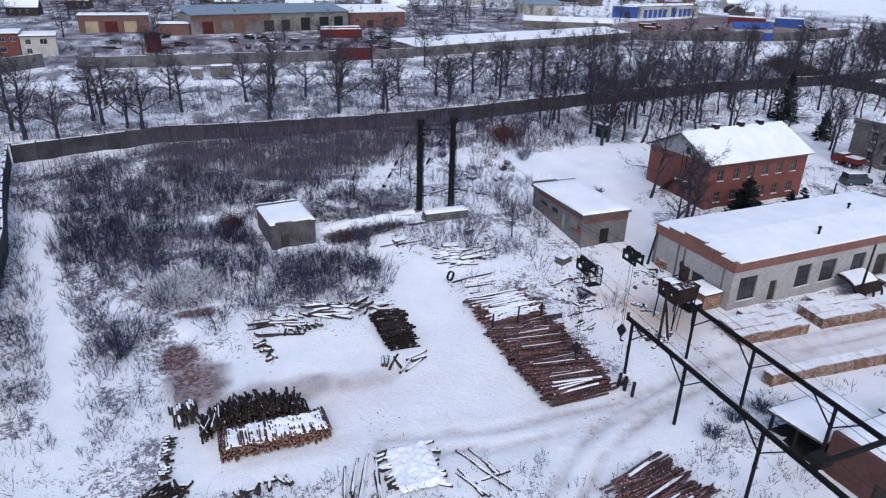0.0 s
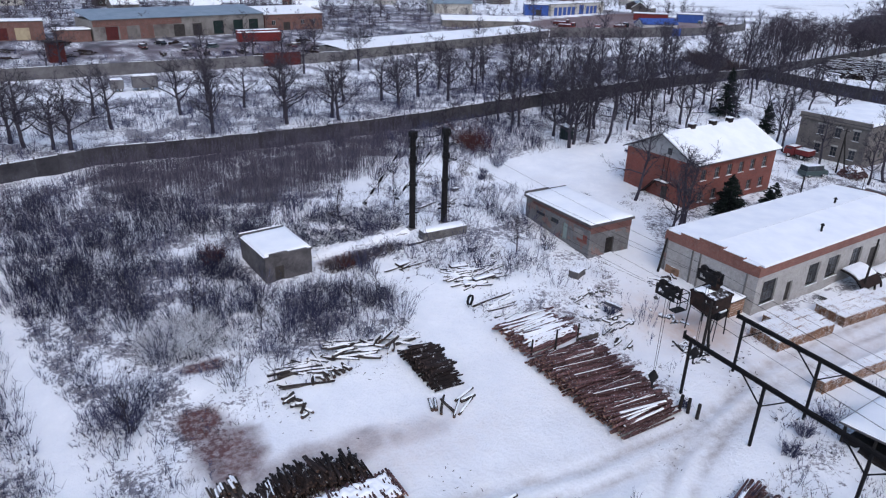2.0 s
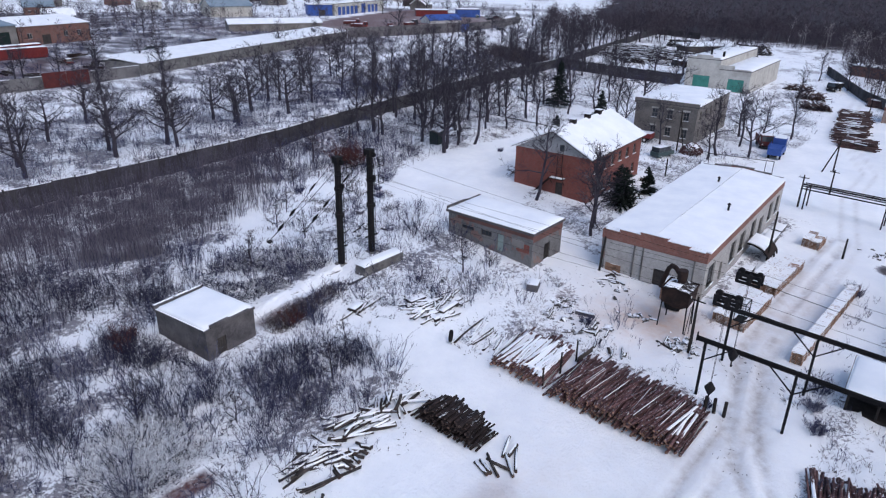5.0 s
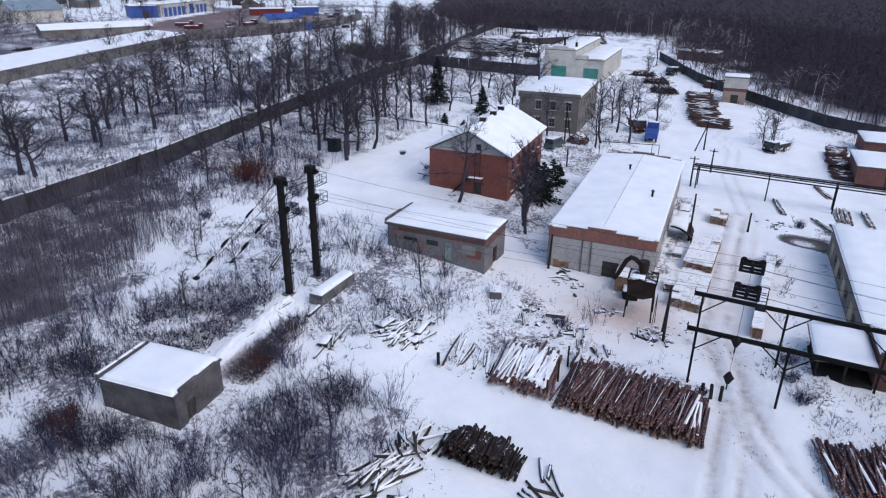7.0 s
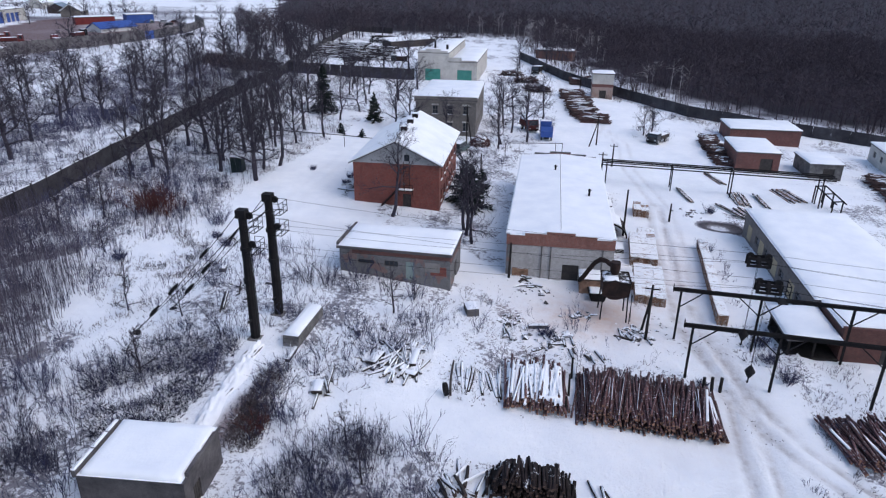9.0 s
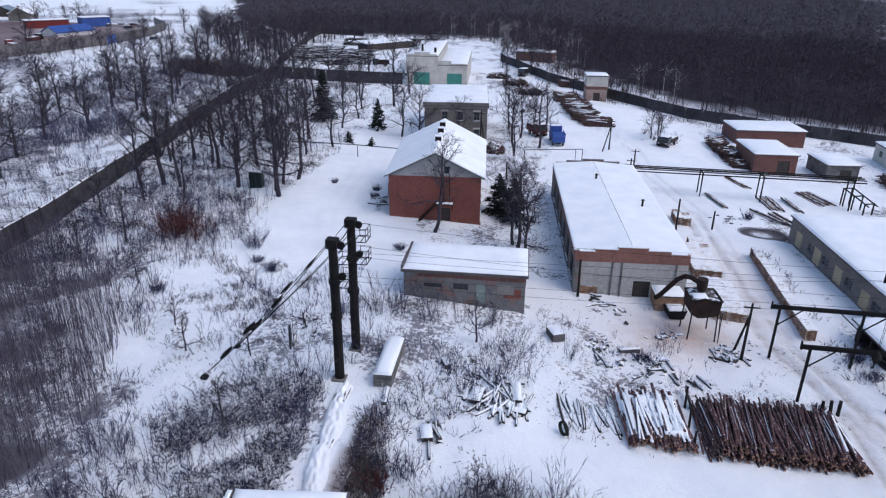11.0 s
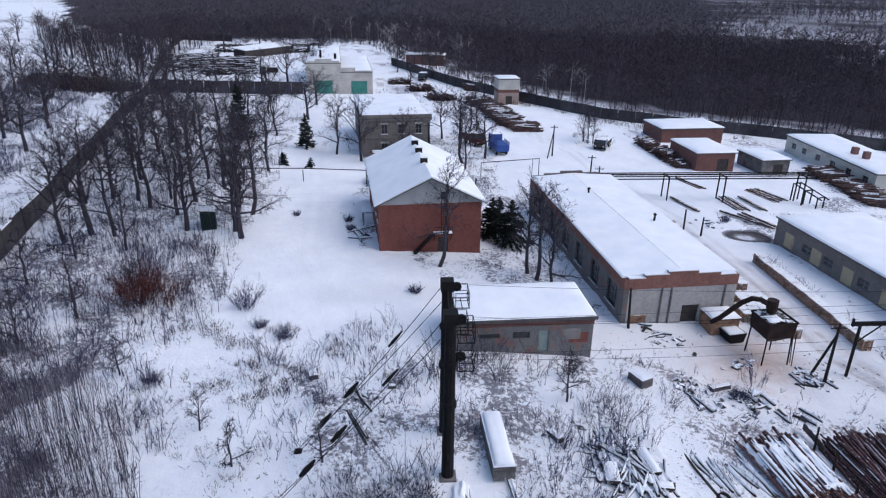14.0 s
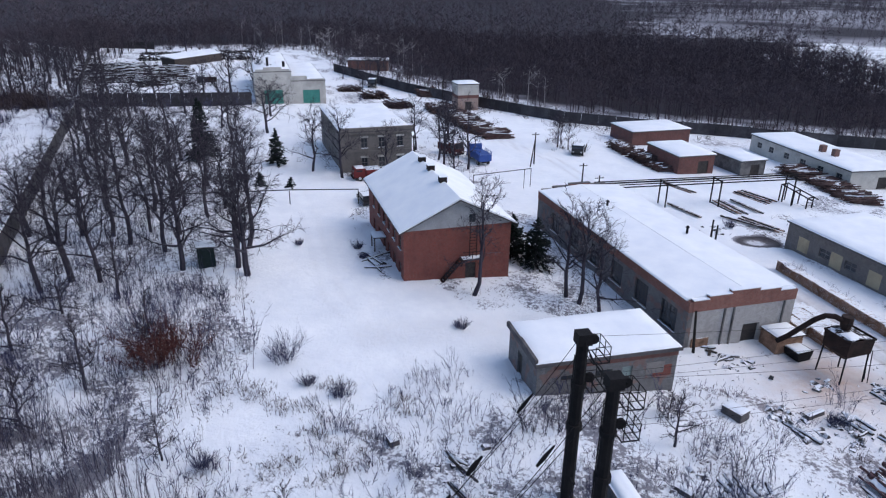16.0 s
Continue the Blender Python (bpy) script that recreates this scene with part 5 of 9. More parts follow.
bundle(8.4, 54.2, -24, 12, 0.2, "dark log in a snowy heap at the thicket", "log heap at the thicket", 12, 26.0, 0.6, MID_LOGS, 0.75)
bundle(10.2, 54.7, 46, 9, 0.26, "slanting log in a snowy heap at the thicket", "log heap at the thicket", 3, 12.0, 0.9, MID_LOGS, 0.7)
bundle(12.0, 54.0, -10, 6, 0.3, "dark log in a snowy heap at the thicket", "log heap at the thicket", 4, 18.0, 0.4, MID_LOGS, 0.6)


def plank_mesh(L, w, t, seed):
    """A slightly warped board with broken ends."""
    rng = random.Random(seed)
    s = Shape()
    n = 4
    v = []
    for k in range(n + 1):
        x = L * (k / n - 0.5)
        dz = 0.04 * math.sin(k * 1.7 + seed)
        j = rng.uniform(-0.15, 0.15) * L / 8 if k in (0, n) else 0
        v += [(x + j, -w / 2, dz - t / 2), (x - j, w / 2, dz - t / 2), (x - j, w / 2, dz + t / 2), (x + j, -w / 2, dz + t / 2)]
    f = [(4 * k + i, 4 * k + (i + 1) % 4, 4 * k + 4 + (i + 1) % 4, 4 * k + 4 + i) for k in range(n) for i in range(4)] + [(3, 2, 1, 0), (4 * n, 4 * n + 1, 4 * n + 2, 4 * n + 3)]
    return s.add(v, f).mesh("plank", HEAP_WOOD)


PLANKS = [plank_mesh(L, w, t, 60 + k) for k, (L, w, t) in enumerate(((3.6, 0.2, 0.1), (2.4, 0.26, 0.08), (4.4, 0.15, 0.12), (1.4, 0.34, 0.1), (3.0, 0.12, 0.12), (2.0, 0.18, 0.09)))]


def heap(cx, cy, rx, ry, n, yaw0, spread, seed, label, group, levels=0.5, size=1.0, snowy=0.75, wide=0.6):
    rng = random.Random(seed)
    for i in range(n):
        a, q = rng.uniform(0, 6.283), math.sqrt(rng.random())
        x, y = cx + rx * q * math.cos(a), cy + ry * q * math.sin(a)
        ob = new("plank", PLANKS[i % 6])
        lift = levels * 0.7 * rng.random() * (1 - q)
        ob.matrix_basis = pose(x, y, top_z(x, y) + 0.07 + lift, rng.gauss(0, 6), rng.gauss(0, 2 + 5 * lift), yaw0 + rng.gauss(0, spread * 0.3) + (75 if rng.random() < 0.12 else 0)) @ Matrix.Diagonal((size, 1, 1, 1))
        tagged(ob, label, "plank", group)
        if rng.random() < snowy:
            snowy_log(ob, rng, wide)


bundle(4.3, 52.1, 103, 14, 0.28, "short dark log in a low snowy row", "log heap in the yard", 8, 24.0, 0.3, STUBS, 0.6)
bundle(5.3, 32.4, 78, 6, 0.55, "thick log lying in the snow under a deep white cap", "logs in the weeds", 31, 10.0, 0.1, LOOSE_LOGS, 1.0)
bundle(-0.8, 33.6, 100, 12, 0.3, "dark offcut in the weeds under snow", "offcuts in the weeds", 32, 60.0, 0.2, STUBS, 0.8)
bundle(-7.6, 34.9, 100, 16, 0.24, "dark offcut in a snowy heap", "offcuts by the split logs", 33, 60.0, 0.5, STUBS, 0.7)
bundle(7.4, 32.7, 8, 15, 0.28, "dark board end under deep snow", "boards in the yard", 36, 14.0, 0.1, STUBS, 0.9)
bundle(10.5, 32.6, -6, 14, 0.3, "dark board end under deep snow", "boards in the yard", 37, 18.0, 0.1, STUBS, 0.9)
heap(24.2, 62.7, 2.8, 2.5, 78, 4, 70, 34, "weathered plank under snow in a broad heap", "planks by the bushes", 0.7, 0.8, 1.0, 1.0)
heap(3.0, 53.8, 2.4, 1.0, 12, -20, 70, 35, "dark plank in a snowy heap of offcuts", "offcuts at the thicket", 0.6)
heap(2.6, 52.6, 2.2, 1.0, 9, -18, 30, 3, "weathered plank in a snowy heap of offcuts", "offcuts at the thicket", 0.7)
heap(2.0, 54.2, 1.6, 0.8, 6, 10, 30, 15, "weathered plank in a snowy heap of offcuts", "offcuts at the thicket", 0.3)
bundle(0.7, 49.6, 20, 12, 0.22, "short dark offcut in a small snowy heap", "offcuts at the yard", 4, 45.0, 0.5, STUBS, 0.6)
bundle(11.4, 44.5, 62, 6, 0.5, "short snowy log lying in the yard", "short logs in the yard", 5, 12.0, 0.0, SHORT_LOGS)
bundle(13.0, 44.9, 10, 2, 0.5, "short snowy log lying in the yard", "short logs in the yard", 6, 12.0, 0.0, SHORT_LOGS)
heap(32.2, 49.4, 2.0, 1.4, 5, 20, 30, 6, "dark branch and plank under snow", "offcuts by the hopper", 0.4, size=0.45)
heap(32.0, 53.4, 2.2, 1.4, 3, 20, 40, 7, "dark branch and plank under snow", "offcuts by the hopper", 0.2, size=0.45)
heap(35.8, 42.4, 1.8, 1.4, 6, 10, 60, 8, "dark board in a snowy heap of rubbish", "rubbish round the pole", 0.3, size=0.45)
heap(44.2, 53.6, 1.6, 1.2, 8, 60, 40, 9, "dark board leaning in the snow", "boards by the workshop", 0.3, size=0.45)
heap(13.2, 30.6, 1.6, 1.8, 8, 110, 20, 10, "long thin pole in the snow", "poles in the yard", 0.1)
heap(29.6, 80.8, 2.0, 1.2, 5, 30, 40, 11, "dark plank in the brush", "wreckage by the masts", 0.4)
heap(18.2, 66.8, 1.2, 0.8, 3, 20, 50, 12, "dark plank in the brush", "wreckage by the lane", 0.4)
heap(30.5, 46.8, 0.8, 1.6, 6, 20, 30, 13, "dark plank lying behind the log pile", "planks by the log pile", 0.2, size=0.45)
heap(66.5, 82.6, 2.2, 1.2, 10, 30, 50, 14, "dark board beside the brick house", "boards by the house", 0.3)


# ---- concrete pieces ----
def chunk_meshes():
    """Small broken lumps with uneven corners."""
    out = []
    for q in range(6):
        rng = random.Random(400 + q)
        a, b, h = rng.uniform(0.2, 0.55), rng.uniform(0.12, 0.34), rng.uniform(0.06, 0.18)
        j = lambda: rng.uniform(0.5, 1.35)
        v = [(sx * a * j(), sy * b * j(), z) for z in (-0.12, h * j()) for sx, sy in ((-1, -1), (1, -1), (1, 1), (-1, 1))]
        v = [(x * (0.8 if i > 3 else 1), y * (0.8 if i > 3 else 1), z * j()) for i, (x, y, z) in enumerate(v)]
        s = Shape().add(v, [(3, 2, 1, 0), (4, 5, 6, 7), (0, 1, 5, 4), (1, 2, 6, 5), (2, 3, 7, 6), (3, 0, 4, 7)])
        out.append(s.mesh("rubble_lump", CHUNK))
    return out


CHUNKS = chunk_meshes()


def rubble(cx, cy, rx, ry, n, seed, label, group):
    rng = random.Random(seed)
    for i in range(n):
        x, y = cx + rng.gauss(0, rx * 0.55), cy + rng.gauss(0, ry * 0.55)
        ob = new("rubble_lump", rng.choice(CHUNKS))
        g = rng.uniform(0.5, 1.25)
        ob.matrix_basis = pose(x, y, top_z(x, y) - 0.02, rng.gauss(0, 18), rng.gauss(0, 18), rng.uniform(0, 360)) @ Matrix.Diagonal((g, g, g, 1))
        tagged(ob, label, "rubble", group)


rubble(32.4, 50.2, 2.6, 2.6, 40, 1, "lump of broken concrete half under snow", "rubble behind the log pile")
rubble(33.6, 54.5, 2.2, 2.0, 22, 2, "lump of broken concrete half under snow", "rubble behind the log pile")
rubble(36.0, 42.4, 1.8, 1.6, 46, 3, "dark lump of rubbish half under snow", "rubbish round the pole")
rubble(38.2, 47.4, 1.6, 1.4, 14, 4, "dark lump of rubbish under the hopper", "rubbish by the hopper")
rubble(30.6, 80.6, 2.2, 1.6, 20, 5, "broken lump in the brush by the masts", "rubble by the masts")
rubble(42.2, 53.0, 1.4, 1.6, 12, 6, "broken lump beside the workshop", "rubble by the workshop")
rubble(19.0, 66.6, 1.6, 1.4, 14, 7, "broken lump in the brush by the lane", "rubble by the lane")
rubble(76.5, 33.5, 2.4, 1.8, 16, 8, "dark lump on the snowy drive", "rubble on the drive")
rubble(26.4, 65.0, 3.0, 2.0, 18, 9, "broken lump half under snow by the bushes", "rubble by the bushes")


for _x, _y, _yaw, _l, _w, _h in ((23.2, 64.2, -8, 1.9, 0.9, 0.45), (24.6, 61.1, 6, 2.6, 0.6, 0.42), (22.3, 60.9, 80, 1.2, 0.6, 0.3), (18.0, 67.2, 15, 1.6, 0.8, 0.4)):
    _b = thing("board_stack", _x, _y, top_z(_x, _y), _yaw, "low stack of weathered boards under thick snow", "board stack", "board stacks by the bushes")
    for _k in range(2):
        part("bearer", Shape().box(-_l / 2 + 0.15 + _k * (_l - 0.45), -_w / 2, -0.1, -_l / 2 + 0.3 + _k * (_l - 0.45), _w / 2, _h - 0.22), HEAP_WOOD, _b)
    for _k in range(5):
        _q = -_w / 2 + _w * _k / 5
        part("board", Shape().box(-_l / 2 - 0.06 * (_k % 3), _q + 0.01, _h - 0.21, _l / 2 + 0.05 * (_k % 2), _q + _w / 5 - 0.01, _h), HEAP_WOOD, _b)
    part("snow", snow_cap(-_l / 2, -_w / 2 - 0.03, _l / 2, _w / 2 + 0.03, _h + 0.004, 0.12, step=0.25, seed=int(_x)), SNOW, _b, "thin uneven snow")


def slab_stack():
    b = thing("slab_stack", 25.2, 71.6, gz(25.2, 71.6), 2, "stack of long concrete slabs capped with snow", "slab stack")
    for k in range(3):
        part("slab", Shape().box(-2.9 + 0.05 * k, -0.72, 0.04 + 0.36 * k, 2.9, 0.72, 0.36 + 0.36 * k), CONCRETE, b)
    part("snow", snow_cap(-2.85, -0.72, 2.9, 0.72, 1.085, 0.24, seed=2), SNOW, b, "smooth snow on top")


def duct():
    """The half-buried concrete duct between the hut and the masts, under a lumpy ridge of snow."""
    root = thing("pipe_duct", 0, 0, 0, 0, "half-buried concrete duct under a lumpy ridge of snow", "duct")
    pts = [(9.6, 73.3), (12.0, 73.4), (14.7, 73.9), (17.3, 73.8), (19.8, 74.3), (21.9, 74.3)]
    for k, ((ax, ay), (bx, by)) in enumerate(zip(pts, pts[1:])):
        L = math.hypot(bx - ax, by - ay)
        ob = part("block", Shape().box(0.1, -0.5, -0.3, L - 0.1, 0.5, 0.2 - 0.1 * (k % 2)), CONCRETE, root)
        ob.matrix_basis = pose(ax, ay, gz(ax, ay), 0, 0, math.degrees(math.atan2(by - ay, bx - ax)))
    n, m = 70, 13
    v = []
    for i in range(n):
        q = i / (n - 1) * (len(pts) - 1.001)
        k = int(q)
        px = pts[k][0] + (pts[k + 1][0] - pts[k][0]) * (q - k)
        py = pts[k][1] + (pts[k + 1][1] - pts[k][1]) * (q - k)
        wide = 0.5 + 0.4 * float(value_noise(px, 3.0, 1.4, 61))
        high = 0.3 + 0.35 * float(value_noise(px, 9.0, 1.1, 62))
        for j in range(m):
            u = 2 * j / (m - 1) - 1
            lump = 0.5 * float(value_noise(px, 5 * u, 0.45, 63)) - 0.25
            y = py + u * wide
            v.append((px, y, gz(px, y) - 0.08 + (high + lump) * max(0.0, 1 - u * u) ** 0.6))
    f = [(i * m + j, i * m + j + 1, (i + 1) * m + j + 1, (i + 1) * m + j) for i in range(n - 1) for j in range(m - 1)]
    part("snow", Shape().add(v, f).mesh("snow", SNOW, smooth=True), SNOW, root, "thick uneven snow")


slab_stack()
duct()
for _x, _y, _yaw, _l, _w, _h in ((34.8, 58.2, 24, 1.7, 1.2, 0.8), (34.2, 51.5, -75, 1.9, 0.4, 0.45), (34.3, 84.9, 15, 0.9, 0.7, 0.45), (26.8, 67.2, 30, 1.2, 0.5, 0.4), (21.5, 71.0, 5, 2.4, 0.4, 0.3)):
    _b = thing("concrete_block", _x, _y, gz(_x, _y), _yaw, "dark stepped concrete block with a snowy top", "block", "loose concrete blocks")
    part("body", Shape().box(-_l / 2, -_w / 2, -0.2, _l / 2, _w / 2, _h * 0.45).box(-_l / 2 + 0.06, -_w / 2 + 0.05, _h * 0.45, _l / 2 - 0.1, _w / 2 - 0.04, _h * 0.6).box(-_l / 2, -_w / 2 + 0.02, _h * 0.6, _l / 2 - 0.04, _w / 2, _h), HUT_WALL, _b)
    part("snow", snow_cap(-_l / 2, -_w / 2, _l / 2, _w / 2, _h + 0.004, 0.09, step=0.3), SNOW, _b)
_b = thing("well_ring", 20.8, 57.5, gz(20.8, 57.5), 30, "dark steel pipe ring lying in the snow", "pipe")
_s, _n = Shape(), 16
for _i in range(_n):
    _a = 2 * math.pi * _i / _n
    _s.v += [(r * math.cos(_a), z, 0.5 + r * math.sin(_a)) for z in (-0.12, 0.12) for r in (0.46, 0.55)]
for _i in range(_n):
    _k, _j = 4 * _i, 4 * ((_i + 1) % _n)
    _s.f += [(_k, _j, _j + 1, _k + 1), (_k + 2, _k + 3, _j + 3, _j + 2), (_k, _k + 2, _j + 2, _j), (_k + 1, _j + 1, _j + 3, _k + 3)]
part("ring", _s, STEEL, _b)


# ---- timber stacks of pallets ----
def pallet_stacks():
    s = Shape()
    for k in range(8):
        z = 0.14 * k
        for yy in (-0.5, -0.02, 0.42):
            s.box(-0.58, yy, z, 0.58, yy + 0.09, z + 0.08)
        for xx in (-0.58, -0.3, -0.02, 0.26, 0.46):
            s.box(xx, -0.52, z + 0.082, xx + 0.12, 0.52, z + 0.115)
    me = s.mesh("pallets", TIMBER)
    caps = []
    for q in range(4):
        # thin snow that dips between the boards
        xs, ys = np.linspace(-0.6, 0.6, 31), np.linspace(-0.53, 0.53, 9)
        X, Y = np.meshgrid(xs, ys)
        lying = np.min(np.abs(X[..., None] - np.array([-0.52, -0.24, 0.04, 0.32, 0.52])), -1) < 0.075
        Z = np.where(lying, 0.02, -0.11) + 0.05 * value_noise(X * 3 + 5 * q, Y * 3, 0.7, 81) - 0.02 * (value_noise(X + q, Y, 0.4, 82) > 0.7)
        n, m = X.shape
        k = (np.arange(n - 1)[:, None] * m + np.arange(m - 1)[None, :]).reshape(-1, 1)
        caps.append(raw_mesh("snow", np.stack([X, Y, Z], -1).reshape(-1, 3), np.concatenate([k, k + 1, k + m + 1, k + m], 1), SNOW))
    rng = random.Random(5)
    spots = [(43.9 + 1.2 * i, 39.6 + 1.08 * j) for i in range(7) for j in range(3)]
    spots += [(54.3 + 1.2 * i, 39.9 + 1.08 * j) for i in range(9) for j in range(3) if not (i > 6 and j == 2)]
    spots += [(41.9 + 1.2 * i, 33.7 - 0.015 * i + 1.06 * j) for i in range(18) for j in range(1)]
    spots += [(72.5 + 1.2 * i, 40.2 + 1.08 * j) for i in range(3) for j in range(2)] + [(47.1, 42.9), (48.3, 42.9)]
    for x, y in spots:
        b = thing("pallet_stack", x, y, gz(x, y) - 0.03, 3 + rng.gauss(0, 0.5), "stack of new wooden pallets dusted with snow", "pallet stack", "pallet stacks by the workshop")
        p = new("pallet_tower", me)
        p.parent = b
        p["kind"] = "stuff"
        tall = rng.choice((1.02, 1.1, 1.1, 1.14))
        p.matrix_basis = Matrix.Diagonal((1, 1, tall, 1))
        if rng.random() < 0.97:
            c = new("snow", rng.choice(caps))
            c.parent = b
            c.matrix_basis = pose(0, 0, 1.105 * tall, 0, 0, rng.choice((0, 180)))


pallet_stacks()


# ---- crane track, hopper, masts and cableway ----
def crane_track():
    for x, ys, top, name in ((30.0, (38.3, 31.4, 23.5, 15.5, 7.5), 5.0, "crane_track"), (36.8, (38.7, 31.7, 24.0, 16.0, 8.0), 5.05, "crane_track")):
        b = thing(name, x, ys[0], gz(x, ys[0]), 0, "black steel crane rail on braced posts", "crane track", "crane tracks")
        z0 = gz(x, ys[0])
        rail = Shape()
        y0, y1 = 0.7, ys[-1] - ys[0] - 4
        zr = top - z0
        beam = [(-0.11, -0.34), (0.11, -0.34), (0.11, -0.3), (0.03, -0.3), (0.03, -0.03), (0.11, -0.03), (0.11, 0.0), (0.03, 0.0), (0.03, 0.06), (-0.03, 0.06), (-0.03, 0.0), (-0.11, 0.0), (-0.11, -0.03), (-0.03, -0.03), (-0.03, -0.3), (-0.11, -0.3)]
        rail.prism([(u, zr + w) for u, w in beam], y1, y0, "y")
        part("end_stop", Shape().box(-0.14, y0, zr - 0.4, 0.14, y0 + 0.06, zr + 0.35), STEEL, b)
        part("rail", rail, STEEL, b)
        for y in ys:
            g = gz(x, y) - z0
            part("post", Shape().bar((0, y - ys[0], g - 0.4), (0, y - ys[0], zr - 0.34), 0.19), STEEL, b)
            for d in (-1.9, 1.9):
                if y == ys[0] and d > 0:
                    continue
                part("brace", Shape().bar((0, y - ys[0], zr - 2.0), (0, y - ys[0] + d, zr - 0.36), 0.09), STEEL, b)
    b = thing("cross_beam", 33.4, 19.8, gz(33.4, 19.8), 3, "black steel beam across the crane rails", "beam")
    z0 = gz(33.4, 19.8)
    part("beam", Shape().box(-3.6, -0.15, 4.95 - z0 + 0.15, 3.6, 0.15, 5.35 - z0), STEEL, b)
    part("trolley", Shape().box(-3.5, -0.5, 5.35 - z0, -2.5, 0.5, 5.8 - z0), STEEL, b)


def hopper():
    b = thing("sawdust_hopper", 39.7, 44.6, gz(39.7, 44.6), 6, "rusty sawdust hopper on tall legs with a cyclone and duct", "hopper")
    bin_ = Shape()
    rings = [(0.3, 1.9), (1.3, 2.8), (1.36, 4.25)]
    for (a, z0), (c, z1) in zip(rings, rings[1:]):
        bin_.add([(sx * a, sy * a, z0) for sx, sy in ((-1, -1), (1, -1), (1, 1), (-1, 1))] + [(sx * c, sy * c, z1) for sx, sy in ((-1, -1), (1, -1), (1, 1), (-1, 1))], [(0, 1, 5, 4), (1, 2, 6, 5), (2, 3, 7, 6), (3, 0, 4, 7)])
    bin_.add([(sx * 0.3, sy * 0.3, 1.9) for sx, sy in ((-1, -1), (1, -1), (1, 1), (-1, 1))], [(0, 1, 2, 3)])
    part("bin", bin_, RUST, b, "rusty tapered bin")
    part("rim", Shape().box(-1.42, -1.42, 4.15, 1.42, -1.35, 4.32).box(-1.42, 1.35, 4.15, 1.42, 1.42, 4.32).box(-1.42, -1.35, 4.15, -1.35, 1.35, 4.32).box(1.35, -1.35, 4.15, 1.42, 1.35, 4.32), RUST, b)
    part("lid", Shape().prism([(-1.3, 4.1), (0.3, 4.4), (1.3, 4.15), (1.3, 4.2), (0.3, 4.47), (-1.3, 4.18)], -1.25, 1.25), OLD_WOOD, b)
    part("snow", snow_cap(-1.2, -0.2, 0.1, 1.2, 4.4, 0.12), SNOW, b, "snow on the boarded lid")
    for sx, sy in ((-1, -1), (1, -1), (1, 1), (-1, 1)):
        part("leg", Shape().rod((sx * 1.3, sy * 1.3, -0.3), (sx * 1.2, sy * 1.2, 2.85), 0.07, 0.07, 6), STEEL, b)
    part("cyclone", Shape().rod((0.5, 0.1, 4.3), (0.5, 0.1, 4.9), 0.28, 0.5, 12).rod((0.5, 0.1, 4.9), (0.5, 0.1, 5.7), 0.5, 0.5, 12), RUST, b, "rusty round cyclone")
    pts = [(0.6, 0.5, 5.3), (1.0, 1.0, 5.55), (1.5, 1.5, 5.45), (2.1, 1.95, 4.8), (2.9, 2.4, 3.6), (3.7, 2.8, 2.4), (4.4, 3.1, 1.6)]
    duct_, ring = Shape(), []
    for k, p in enumerate(pts):
        d = (Vector(pts[min(k + 1, len(pts) - 1)]) - Vector(pts[max(k - 1, 0)])).normalized()
        side = d.cross(Vector((0.6, -0.7, 0.2))).normalized()
        up = side.cross(d)
        ring += [tuple(Vector(p) + (side * math.cos(q * 0.6283) + up * math.sin(q * 0.6283)) * 0.24) for q in range(10)]
    duct_.add(ring, [(10 * k + q, 10 * k + (q + 1) % 10, 10 * k + 10 + (q + 1) % 10, 10 * k + 10 + q) for k in range(len(pts) - 1) for q in range(10)])
    part("duct", duct_, RUST, b, "bent rusty duct")
    lad = Shape().bar((-1.6, -1.5, 0.0), (-1.2, -1.6, 3.0), 0.06).bar((-1.1, -1.7, 0.0), (-0.8, -1.6, 3.0), 0.06)
    part("ladder", lad, STEEL, b)
    c = thing("timber_cabin", 45.0, 46.9, gz(45, 46.9), 5, "low plank cabin with a snowy roof by the workshop wall", "cabin")
    part("wall", Shape().box(-1.2, -1.5, -0.2, 1.0, 1.3, 1.75), TIMBER, c, "yellowish plank wall")
    for k in range(6):
        part("board", Shape().box(-1.25, -1.53, 0.05 + 0.28 * k, 1.04, -1.49, 0.26 + 0.28 * k), TIMBER, c)
    part("roof", Shape().box(-1.4, -1.65, 1.75, 1.1, 1.4, 1.86), OLD_WOOD, c)
    part("snow", snow_cap(-1.38, -1.62, 1.1, 1.4, 1.865, 0.2), SNOW, c)
    c = thing("steel_chute", 43.2, 46.2, gz(43.2, 46.2), 10, "dark steel trough beside the cabin", "trough")
    part("body", Shape().prism([(-0.7, 0.0), (0.7, 0.0), (0.95, 0.9), (-0.95, 0.9)], -0.9, 0.9), STEEL, c)
    part("snow", snow_cap(-0.85, -0.9, 0.85, 0.9, 0.9, 0.12), SNOW, c)


